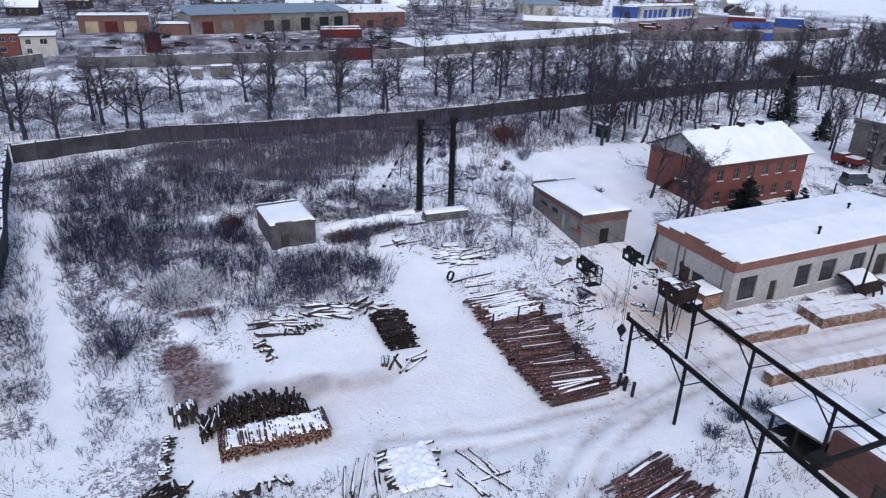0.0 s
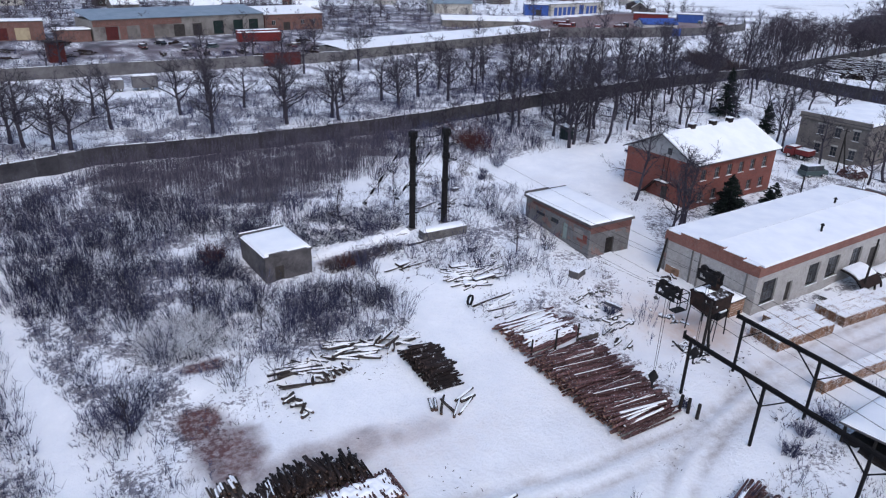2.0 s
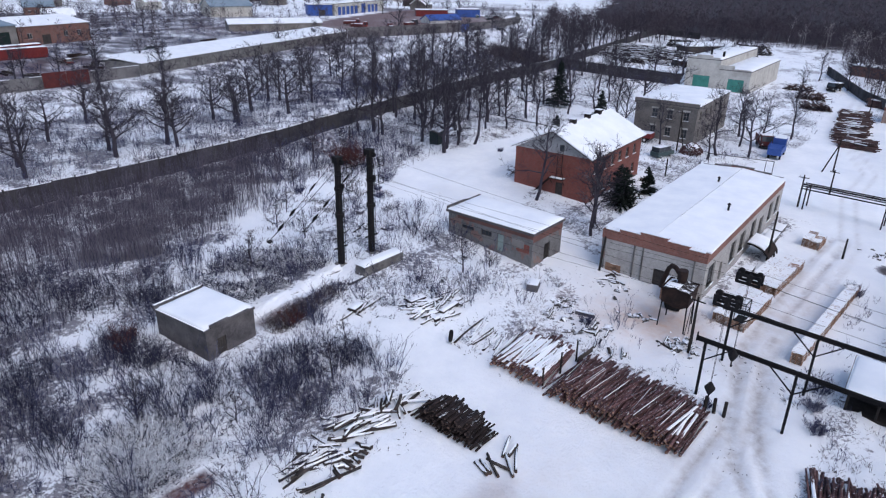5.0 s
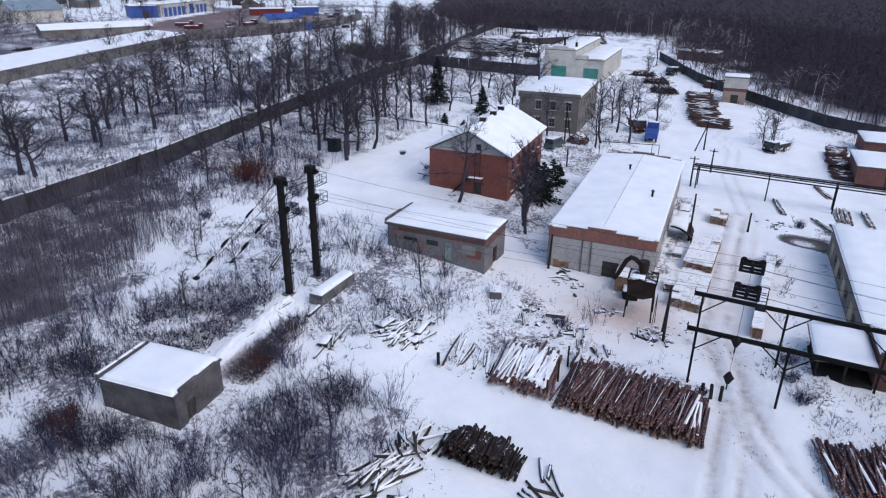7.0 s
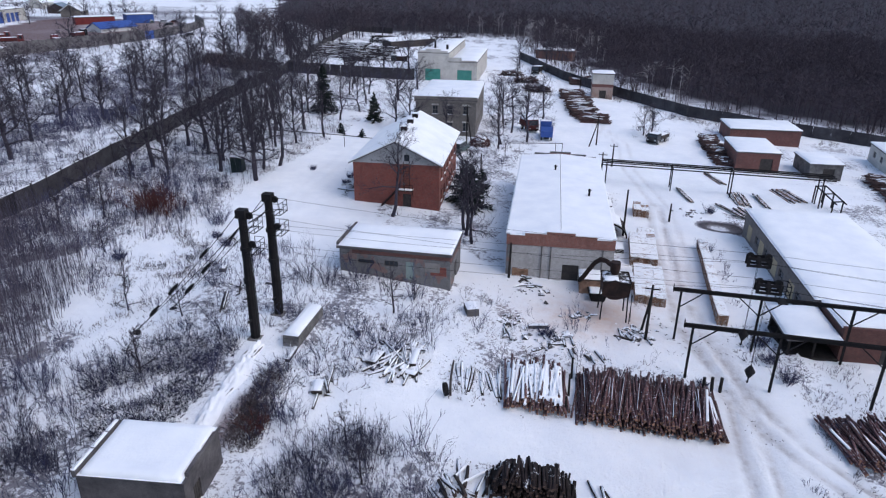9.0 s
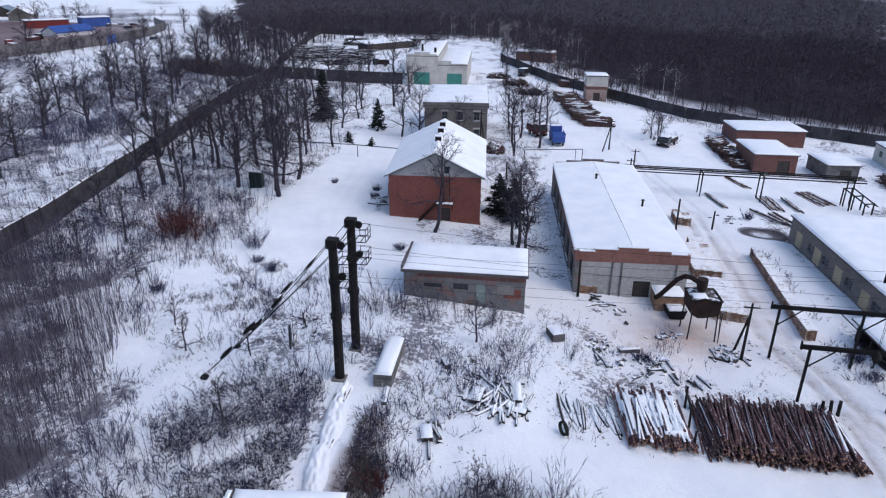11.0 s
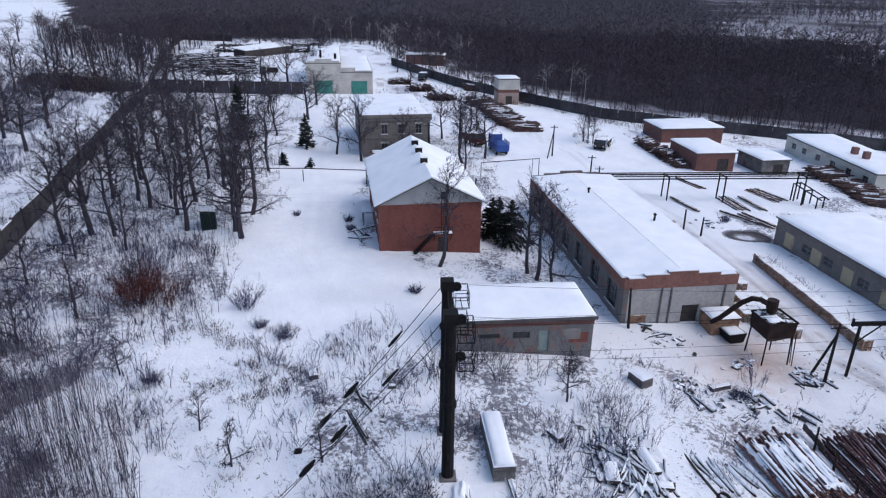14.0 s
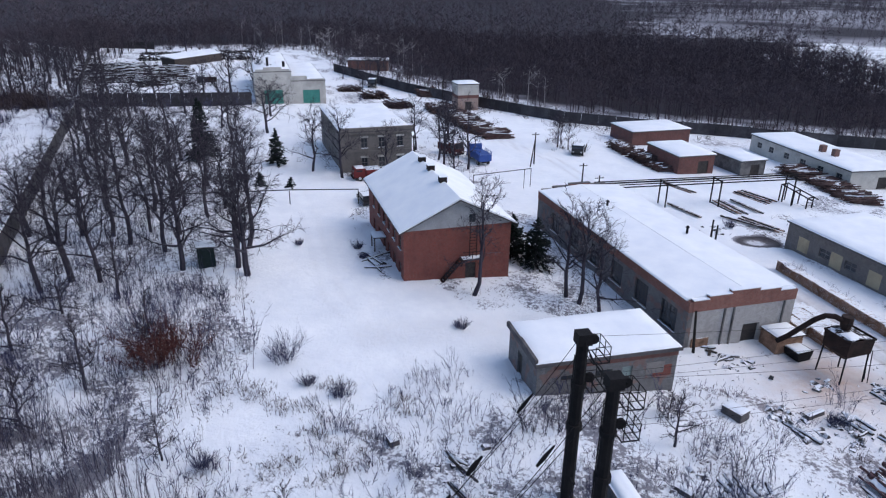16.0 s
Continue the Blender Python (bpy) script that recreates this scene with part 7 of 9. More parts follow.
# ---- trees ----
def grow(seed, height, limbs=15, spread=0.42, first=0.28, twigs=7, subs=8, fine=0.02, stout=1.0, low=8):
    """A bare broad-leaved tree: a trunk mesh, and a crown of crooked limbs, branches and twigs."""
    rng = np.random.default_rng(seed)
    trunk, crown, t0, t1, tr, w0, w1, wr = Shape(), Shape(), [], [], [], [], [], []
    p = Vector((0, 0, -0.3))
    pts = [p]
    for k in range(6):
        p = p + Vector((rng.normal(0, 0.013) * height, rng.normal(0, 0.013) * height, height * 0.14))
        pts.append(p)
    rad = lambda q: stout * (height * 0.0175 * (1 - 0.85 * q) + 0.02)
    for k in range(6):
        trunk.rod(pts[k], pts[k + 1], rad(k / 6), rad((k + 1) / 6), 6)

    def along(q):
        f = q * 6
        i = min(5, int(f))
        return pts[i].lerp(pts[i + 1], f - i)

    for j in range(limbs):
        q = first + (1 - first) * (j + rng.random()) / limbs
        base, az = along(min(q, 0.99)), j * 2.4 + rng.normal(0, 0.4)
        el = math.radians(rng.uniform(low, low + 34) + 30 * q)
        length = height * spread * (1.12 - 0.55 * q) * rng.uniform(0.75, 1.2)
        d = Vector((math.cos(az) * math.cos(el), math.sin(az) * math.cos(el), math.sin(el)))
        r0 = rad(q) * 0.62
        cur, n = base, 5
        spine = [cur]
        for k in range(n):
            d = (d + Vector((rng.normal(0, 0.24), rng.normal(0, 0.24), rng.normal(0.06, 0.18)))).normalized()
            nxt = cur + d * (length / n)
            crown.rod(cur, nxt, r0 * (1 - 0.8 * k / n), r0 * (1 - 0.8 * (k + 1) / n), 4)
            cur = nxt
            spine.append(cur)
        for m in range(subs):
            f = 0.6 + (n - 0.65) * (m + rng.random()) / subs
            i = min(n - 1, int(f))
            b = spine[i].lerp(spine[i + 1], f - i)
            sd = ((spine[i + 1] - spine[i]).normalized() + Vector(rng.normal(0, 0.65, 3)) + Vector((0, 0, 0.15))).normalized()
            sl = length * rng.uniform(0.25, 0.5)
            mid = b + sd * sl * 0.5
            end = mid + (sd + Vector(rng.normal(0, 0.4, 3))).normalized() * sl * 0.5
            t0.append(b), t1.append(mid + (mid - b) * 0.25), tr.append(max(r0 * 0.3, 0.035))
            t0.append(mid), t1.append(end), tr.append(max(r0 * 0.2, 0.028))
            for w in range(twigs):
                a = b.lerp(mid, rng.random()) if w % 3 == 0 else mid.lerp(end, rng.random())
                wd = (sd + Vector(rng.normal(0, 0.75, 3))).normalized()
                w0.append(a), w1.append(a + wd * sl * rng.uniform(0.28, 0.65)), wr.append(fine)
    w0, w1 = np.array([tuple(a) for a in w0]), np.array([tuple(a) for a in w1])
    # each twig forks again
    n = len(w0)
    f0, f1 = [w0], [w1]
    for k in range(3):
        q = rng.uniform(0.2, 0.8, (n, 1))
        d = (w1 - w0) * rng.uniform(0.4, 0.75, (n, 1))
        size = np.linalg.norm(d, axis=1, keepdims=True)
        base = w0 + (w1 - w0) * q
        f0.append(base), f1.append(base + d + rng.normal(0, 0.5, (n, 3)) * size)
    rr = np.concatenate([np.full(n, fine)] + [np.full(n, fine * 0.7)] * 3)
    v, f = join(spikes(np.array([tuple(a) for a in t0]), np.array([tuple(a) for a in t1]), np.array(tr)), blades(np.concatenate(f0), np.concatenate(f1), rr, rng))
    crown.add([tuple(a) for a in v], [tuple(int(i) for i in a) for a in f])
    return trunk.mesh("trunk", TREE_BARK), crown.mesh("crown", TREE_BARK)


TREES = [grow(11, 13.0, 14, 0.44, 0.3, 6, 7, 0.024, 1.15), grow(12, 12.0, 13, 0.44, 0.3, 6, 7, 0.024, 1.15), grow(13, 13.5, 14, 0.38, 0.36, 6, 7, 0.024, 1.1), grow(14, 11.0, 14, 0.52, 0.24, 6, 7, 0.024, 1.2), grow(15, 13.5, 13, 0.34, 0.42, 6, 7, 0.024, 1.1), grow(16, 12.5, 14, 0.48, 0.28, 6, 7, 0.024, 1.15)]
OAKS = [grow(41, 9.5, 13, 0.58, 0.3, 6, 7, 0.028, 1.8, 0), grow(42, 10.5, 14, 0.52, 0.28, 6, 7, 0.028, 1.7, 3), grow(43, 9.0, 12, 0.62, 0.26, 6, 7, 0.028, 1.8, -3), grow(44, 11.0, 13, 0.46, 0.32, 6, 7, 0.028, 1.6, 5)]
FAR_OAKS = [grow(51, 9.5, 12, 0.55, 0.3, 4, 7, 0.04, 1.7, 2), grow(52, 10.5, 12, 0.5, 0.3, 4, 7, 0.04, 1.6, 5)]
SLIM = [grow(21, 13.5, 11, 0.26, 0.42, 6, 7, 0.026)]
SMALL = [grow(31, 5.0, 10, 0.36, 0.2, 6, 6, 0.014), grow(32, 4.0, 10, 0.42, 0.12, 6, 6, 0.014)]


def tree(kind, x, y, scale, turn, label, category, group, name="bare_tree"):
    b = thing(name, x, y, gz(x, y), turn, label, category, group)
    b.scale = (scale, scale, scale)
    for nm, me in zip(("trunk", "crown"), kind):
        o = new(nm, me)
        o.parent = b


_rng = random.Random(42)
OUTER = [(-25, 121), (-21, 133), (-19, 130), (-15, 127), (-12.5, 126), (-5.8, 138), (7, 146), (11, 136), (20, 149), (25, 137), (33.6, 134), (41, 147), (49.5, 146), (51.1, 140.4), (59.7, 148), (68.7, 155), (80, 158), (98.4, 159.3), (101.8, 139.6), (10, 130), (24, 132), (34, 131), (49.5, 136.7), (71, 154), (84, 159), (86.8, 150.7), (111, 166)]
OUTER2 = [(-33, 128), (-40, 136), (-30, 122), (118.4, 158.5), (129.1, 165.2), (93.3, 146.3), (114.0, 149.5), (120.2, 144.6), (63.0, 139.7), (142, 172), (146.8, 157.7), (133.9, 151.1), (158.9, 167.2), (73.9, 145.7), (167.6, 160.4), (182, 171), (155, 184), (176, 186), (195, 166), (201, 182), (187, 196), (214, 176), (225, 190), (240, 176), (104, 176), (128, 184), (60, 186), (44, 185), (183.9, 158.7), (189.4, 150.5), (178.3, 138.1), (178.1, 127.1), (183, 116), (206, 160), (218, 164), (232, 166), (250, 164), (264, 162), (280, 158), (290, 172), (262, 178), (236, 190), (210, 196), (170, 176), (145.1, 167.3), (131.5, 158.0), (122, 170), (112, 182), (90, 170), (76, 168), (30, 158), (14, 156), (-8, 150), (-20, 146), (-48, 132), (-52, 146), (186, 102), (196, 104), (208, 102), (220, 103), (236, 104), (190, 110), (198.4, 155.1), (212, 158), (226, 160), (244, 158), (258, 168), (272, 170), (284, 150), (288, 136), (284, 164), (230, 176), (248, 180)]
GROVE = [(70.3, 105.8), (76.2, 105.2), (82.5, 102.8), (63.4, 96.5), (65.1, 97.6), (68.6, 98.0), (72.0, 97.0), (72.5, 109.9), (87.1, 101.2), (94.1, 98.7), (88.7, 121.0), (114.7, 111.0), (122.7, 102.1), (134.2, 104.6), (73.2, 118.1), (76.0, 115.8), (77.2, 108.7), (92.4, 110.3), (87.7, 106.5), (62.6, 113.1), (75.6, 121.3), (102.5, 113.1), (110.0, 118.6)]
GROVE2 = [(111.6, 102.4), (105.4, 121.7), (62.4, 110.5), (75.4, 112.4), (85.3, 109.8), (93.9, 108.2), (99.0, 104.9), (61.0, 115.5), (100.8, 117.7), (118.8, 116.9), (120.9, 121.6), (134.4, 116.1), (131.7, 126.9), (145.2, 107.6), (150.3, 114.2), (150.3, 126.9), (160.4, 117.3), (159.8, 134.5), (111.0, 126.6), (140.8, 134.2), (97.0, 120.8), (85.3, 115.4), (140.3, 111.2), (117.1, 126.0), (159.5, 127.7), (65.0, 103.2), (140, 98), (158, 98), (153.1, 132.1), (137.2, 130.6), (166.5, 137.0)]
NEAR = [(57.5, 73.6, 2, 0.92), (56.9, 63.6, 0, 0.85), (55.0, 63.0, 4, 0.9), (52.6, 61.7, 3, 0.85), (104.4, 84.5, 0, 0.9), (125, 69, 1, 0.9), (133, 61, 0, 0.85), (110.2, 61.9, 5, 0.95), (106.5, 66.5, 2, 0.95), (117, 66, 4, 0.85), (122, 63.5, 1, 0.85), (208, 67.5, 0, 0.8), (128, 38.5, 3, 0.64), (131, 36.5, 1, 0.58), (126, 36.8, 0, 0.5), (151.7, 143, 0, 0.9), (219, 78, 1, 0.8), (186, 74, 3, 0.7), (108.8, 89.2, 3, 0.95), (104.6, 77.0, 1, 0.8), (101.9, 66.4, 5, 0.75)]
for _x, _y in OUTER + OUTER2:
    tree(_rng.choice(OAKS if _y < 152 and _x < 130 else FAR_OAKS), _x, _y, _rng.uniform(0.95, 1.25), _rng.uniform(0, 360), "bare spreading oak tree beyond the slab fence", "tree", "trees beyond the fence")
for _x, _y in GROVE + GROVE2:
    tree(_rng.choice(TREES + SLIM + OAKS[:2] + OAKS[3:]), _x, _y, _rng.uniform(0.8, 1.08), _rng.uniform(0, 360), "tall bare tree in the snowy grove", "tree", "trees of the grove")
for _x, _y, _k, _s in NEAR:
    tree(TREES[_k], _x, _y, _s, _rng.uniform(0, 360), "bare tree with dark branches beside the buildings", "tree", "trees by the buildings")
for _x, _y, _s in ((15.8, 81.5, 1.1), (24.2, 83.2, 0.8), (24.5, 89.1, 0.9), (31.5, 65.2, 1.0), (-11.0, 51.5, 0.9), (34.6, 64.0, 0.7), (28.0, 92.0, 0.7), (44.0, 107.0, 1.3), (47.0, 103.0, 1.2), (40.0, 110.0, 1.3), (52.0, 104.0, 1.1), (9.5, 60.5, 0.8), (13.0, 63.0, 0.8), (56.0, 112.0, 1.5), (50.0, 114.0, 1.6), (35.0, 100.0, 0.8), (59.0, 108.0, 1.6), (1.0, 61.0, 0.8), (-4.0, 66.0, 0.9)):
    tree(_rng.choice(SMALL), _x, _y, _s, _rng.uniform(0, 360), "small bare sapling tree in the brush", "tree", "small trees in the brush", "small_tree")


def conifer(x, y, h, w, label):
    b = thing("spruce", x, y, gz(x, y), random.Random(int(x * 10)).uniform(0, 360), label, "spruce", "spruces")
    part("trunk", Shape().rod((0, 0, -0.2), (0, 0, h * 0.95), 0.02 * h, 0.005 * h, 6), TREE_BARK, b)
    rng = np.random.default_rng(int(x * 100))
    a, c, r = [], [], []
    n = int(h * 26)
    for k in range(n):
        q = (k + rng.random()) / n
        z = h * (0.06 + 0.92 * q)
        L = w * (1 - q) ** 0.85 * rng.uniform(0.7, 1.15) + 0.1
        az = rng.uniform(0, 6.283)
        d = np.array([math.cos(az), math.sin(az), -0.18 + 0.5 * q])
        p0, p1 = np.array([0, 0, z]), np.array([0, 0, z]) + d * L
        a.append(p0), c.append(p1), r.append(0.05)
        for m in range(15):
            f = rng.uniform(0.1, 1.0)
            base = p0 + (p1 - p0) * f
            sd = d + rng.normal(0, 0.6, 3) + np.array([0, 0, -0.25])
            a.append(base), c.append(base + sd / np.linalg.norm(sd) * L * rng.uniform(0.18, 0.38)), r.append(0.1)
    v, f = spikes(np.array(a), np.array(c), np.array(r))
    o = new("crown", raw_mesh("crown", v, f, NEEDLES))
    o.parent = b


conifer(65.6, 64.2, 6.0, 2.5, "dark green spruce beside the brick house")
conifer(68.0, 66.2, 5.4, 2.3, "dark green spruce beside the brick house")
conifer(74.0, 64.5, 3.6, 1.4, "small dark spruce beside the brick house")
conifer(79.4, 67.2, 2.6, 1.2, "small dark spruce at the house corner")
conifer(115.5, 107.5, 11.0, 3.0, "tall dark spruce in the grove")
conifer(113.2, 95.2, 6.5, 1.9, "dark spruce at the edge of the drive")
conifer(99.0, 97.2, 2.2, 1.0, "little dark spruce at the edge of the drive")
conifer(98.5, 92.6, 1.6, 0.9, "little dark spruce at the edge of the drive")


# ---- brush ----
BUILT = [(2.3, 68.4, 9.4, 77.2), (37.5, 60.0, 46.6, 74.6), (44.0, 43.0, 83.0, 61.0), (60.0, 66.0, 84.0, 84.0), (9.0, 72.0, 22.5, 75.5), (21.8, 70.4, 28.6, 72.4), (20.2, 35.5, 28.5, 54.0), (37.0, 13.0, 74.0, 28.6), (107, 70, 133, 86), (41, 33.0, 64, 44), (37.5, 42.0, 46.5, 48.5), (10, 46, 15, 53), (-6, 36, 5, 44)]


def free(x, y):
    ok = np.ones(len(x), bool)
    for x0, y0, x1, y1 in BUILT:
        ok &= ~((x > x0) & (x < x1) & (y > y0) & (y < y1))
    return ok


def shrubs(x, y, h, stems, forks, r, rng, lean=0.45):
    """Clumps of forked stems at the places x, y with heights h."""
    n = len(x)
    base = np.stack([x, y, ground_z(x, y) - 0.1], 1)
    a, c, rr, a2, c2, r2 = [], [], [], [], [], []
    for s in range(stems):
        az = rng.uniform(0, 2 * np.pi, n)
        out = rng.uniform(0.05, lean, n)
        d = np.stack([np.cos(az) * out, np.sin(az) * out, np.ones(n)], 1)
        L = (h * rng.uniform(0.5, 1.05, n))[:, None]
        p0 = base + np.stack([np.cos(az), np.sin(az), np.zeros(n)], 1) * (0.1 + 0.12 * h[:, None])
        p1 = p0 + d * L
        # the upper half of each stem bends away
        mid = p0 + (p1 - p0) * 0.5
        p1 = mid + (p1 - mid) + rng.normal(0, 0.1, (n, 3)) * L + np.stack([np.cos(az), np.sin(az), np.full(n, -0.4)], 1) * (0.16 * out)[:, None] * L
        stem = np.full(n, r) * rng.uniform(0.7, 1.4, n)
        a.append(p0), c.append(p0 + (mid - p0) * 1.5), rr.append(stem)
        a.append(mid), c.append(p1), rr.append(stem * 0.72)
        for k in range(forks):
            f = rng.uniform(0.2, 0.85, n)[:, None]
            q0 = p0 + (p1 - p0) * f
            q1 = q0 + (d + rng.normal(0, 0.45, (n, 3))) * L * rng.uniform(0.25, 0.5, n)[:, None]
            a2.append(q0), c2.append(q1), r2.append(np.full(n, r * 0.75))
            g = rng.uniform(0.2, 0.8, n)[:, None]
            e0 = q0 + (q1 - q0) * g
            a2.append(e0), c2.append(e0 + (d + rng.normal(0, 0.7, (n, 3))) * L * rng.uniform(0.12, 0.28, n)[:, None]), r2.append(np.full(n, r * 0.55))
    sets = [blades(np.concatenate(a), np.concatenate(c), np.concatenate(rr), rng)]
    if a2:
        sets.append(blades(np.concatenate(a2), np.concatenate(c2), np.concatenate(r2), rng))
    return join(*sets)


def scatter(n, x0, y0, x1, y1, rng, keep):
    x, y = rng.uniform(x0, x1, n), rng.uniform(y0, y1, n)
    k = keep(x, y) & free(x, y)
    return x[k], y[k]


def brush():
    rng = np.random.default_rng(9)
    # dense thicket round the hut
    dens = lambda x, y: inside(x, y, THICKET) & ~inside(x, y, STAND) & (clear_of(x, y) < 0.3) & (value_noise(x, y, 5.0, 31) > 0.2 + 0.28 * (value_noise(x, y, 14.0, 32) < 0.45))
    x, y = scatter(6300, -27, 50, 34, 119, rng, dens)
    icy = ((x + 5.5) / 4.4) ** 2 + ((y - 62.4) / 4.0) ** 2 < 1
    # a dome of shrubs bent down under frost
    xd, yd = scatter(900, -10.5, 58, -0.5, 67.5, rng, lambda x, y: ((x + 5.5) / 4.4) ** 2 + ((y - 62.4) / 4.0) ** 2 + 0.6 * (value_noise(x, y, 1.2, 99) - 0.5) < 1)
    hd = 0.35 + 1.0 * np.clip(1 - ((xd + 5.5) / 4.6) ** 2 - ((yd - 62.4) / 4.2) ** 2, 0, 1)
    v, f = shrubs(xd[::3], yd[::3], hd[::3] * 0.9, 4, 3, 0.03, rng, 1.2)
    tagged(new("dome_stems", raw_mesh("dome_stems", v, f, FAN_MAT)), "dark stems under the frosted shrubs", "shrubs", kind="stuff")
    v, f = shrubs(xd, yd, hd, 4, 2, 0.03, rng, 1.7)
    tagged(new("frosted_thicket", raw_mesh("frosted_thicket", v, f, FROST_MAT)), "low shrubs bent under frost and snow", "shrubs", kind="stuff")
    x, y = x[~icy], y[~icy]
    v, f = shrubs(x, y, rng.uniform(0.5, 1.4, len(x)) * (0.5 + 1.5 * value_noise(x, y, 4.0, 57)), 5, 3, 0.02, rng)
    tagged(new("shrub_thicket", raw_mesh("shrub_thicket", v, f, SHRUB_MAT)), "dense bare shrubs with snow-dusted twigs", "shrubs", kind="stuff")
    # tall shrubs west and north of the hut
    back = [(-24, 80), (-20, 66), (-8, 66), (0, 72), (2, 79), (8, 80), (8, 88), (0, 94), (-12, 104), (-24, 100)]
    x, y = scatter(1500, -25, 65, 9, 105, rng, lambda x, y: inside(x, y, back) & (value_noise(x, y, 4.5, 77) > 0.3) & (clear_of(x, y) < 0.3))
    v, f = shrubs(x, y, rng.uniform(1.2, 3.0, len(x)), 5, 4, 0.022, rng, 0.42)
    tagged(new("back_shrubs", raw_mesh("back_shrubs", v, f, FAN_MAT)), "tall dark bare shrubs behind the hut", "shrubs", kind="stuff")
    # straight saplings before the north fence
    x, y = scatter(9600, -14, 90, 44, 121, rng, lambda x, y: inside(x, y, STAND) & (value_noise(x, y, 5.0, 33) > 0.12) & (line_distance(x, y, FENCE_LINE) > 0.6))
    xt, yt = scatter(2400, -27, 78, 20, 116, rng, lambda x, y: inside(x, y, [(-27, 104), (-14, 86), (2, 82), (14, 84), (15, 91), (2, 94), (-6, 98), (-12, 108), (-8, 114)]) & (value_noise(x, y, 4.0, 64) > 0.28))
    x, y = np.concatenate([x, xt]), np.concatenate([y, yt])
    n = len(x)
    z = ground_z(x, y)
    h = rng.uniform(2.6, 4.4, n) * np.where(inside(x, y, STAND), 1.0, 0.75)
    p0 = np.stack([x, y, z - 0.1], 1)
    p1 = p0 + np.stack([rng.normal(0, 0.07, n) * h, rng.normal(0, 0.07, n) * h, h], 1)
    a, c, r = [], [], []
    for k in range(7):
        q = p0 + (p1 - p0) * rng.uniform(0.3, 0.92, n)[:, None]
        a.append(q), c.append(q + np.stack([rng.normal(0, 0.28, n), rng.normal(0, 0.28, n), rng.uniform(0.3, 0.9, n)], 1)), r.append(np.full(n, 0.013))
    v, f = join(spikes(p0, p1, rng.uniform(0.016, 0.032, n)), blades(np.concatenate(a), np.concatenate(c), np.concatenate(r), rng))
    tagged(new("sapling_stand", raw_mesh("sapling_stand", v, f, SAPLING_MAT)), "dense stand of straight bare saplings", "saplings", kind="stuff")
    # thin single saplings on the slope and under the grove
    x, y = scatter(1500, 24, 90, 104, 127, rng, lambda x, y: (clear_of(x, y) < 0.3) & ~inside(x, y, STAND) & (value_noise(x, y, 6.0, 78) > 0.35) & (line_distance(x, y, FENCE_LINE) > 0.7))
    n = len(x)
    h = rng.uniform(1.2, 4.2, n)
    p0 = np.stack([x, y, ground_z(x, y) - 0.1], 1)
    p1 = p0 + np.stack([rng.normal(0, 0.12, n) * h, rng.normal(0, 0.12, n) * h, h], 1)
    a, c, r = [], [], []
    for k in range(8):
        q = p0 + (p1 - p0) * rng.uniform(0.3, 0.95, n)[:, None]
        a.append(q), c.append(q + np.stack([rng.normal(0, 0.22, n) * h, rng.normal(0, 0.22, n) * h, rng.uniform(0.1, 0.3, n) * h], 1) * 0.7), r.append(np.full(n, 0.014))
    v, f = join(spikes(p0, p1, rng.uniform(0.02, 0.04, n)), blades(np.concatenate(a), np.concatenate(c), np.concatenate(r), rng))
    tagged(new("slope_saplings", raw_mesh("slope_saplings", v, f, FAN_MAT)), "thin bare saplings scattered on the snowy slope", "saplings", kind="stuff")
    # looser shrubs over the rest of the rough ground
    rough = lambda x, y: (clear_of(x, y) < 0.25) & (value_noise(x, y, 7.0, 34) > 0.36) & ~inside(x, y, FOREST_EDGE)
    x, y = scatter(6000, -34, 20, 185, 190, rng, rough)
    v, f = shrubs(x, y, rng.uniform(0.5, 1.9, len(x)) * (0.7 + 0.6 * value_noise(x, y, 9, 35)), 4, 2, 0.021, rng)
    tagged(new("scattered_shrubs", raw_mesh("scattered_shrubs", v, f, SHRUB_MAT)), "scattered low bare shrubs in the snow", "shrubs", kind="stuff")
    # dense shrubs between the masts, the outbuilding and the yard, and along the west lane
    yard = [(24, 63), (30, 59), (38, 58), (38, 76), (44, 78), (40, 88), (30, 92), (24, 88), (28, 78), (22, 70), (18, 69), (20, 64)]
    south = [(-4, 26), (17, 25), (19, 31), (8, 33), (-4, 34)]
    bank = [(-12.3, 38), (-14.6, 52), (-12, 58), (-7, 53), (-7.4, 44), (-8, 38)]
    foot = [(10, 74.8), (22, 75.8), (24, 80), (22, 84.5), (16, 80.5), (10, 79)]
    hutside = [(-4, 62), (3, 57.5), (9, 57), (15, 62), (15.5, 69), (21, 70), (20, 73), (10, 72), (10, 67), (1, 66.5)]
    trackside = [(29, 22), (36, 23), (37.5, 29.5), (62, 31), (63, 33), (40, 32.4), (36, 31.5), (31, 30)]
    west = [(-29, 106), (-22, 68), (-17.5, 40), (-14.5, 40), (-18.5, 62), (-22.5, 84), (-26, 104)]
    x, y = scatter(9000, -30, 21, 66, 108, rng, lambda x, y: (inside(x, y, yard) & (value_noise(x, y, 3.5, 46) > 0.5)) | inside(x, y, west) | (inside(x, y, trackside) & (value_noise(x, y, 2.4, 74) > 0.42)) | (inside(x, y, hutside) & (value_noise(x, y, 2.5, 59) > 0.45)) | inside(x, y, bank) | (inside(x, y, south) & (value_noise(x, y, 2.2, 67) > 0.4)) | (inside(x, y, foot) & (value_noise(x, y, 2.0, 65) > 0.35)))
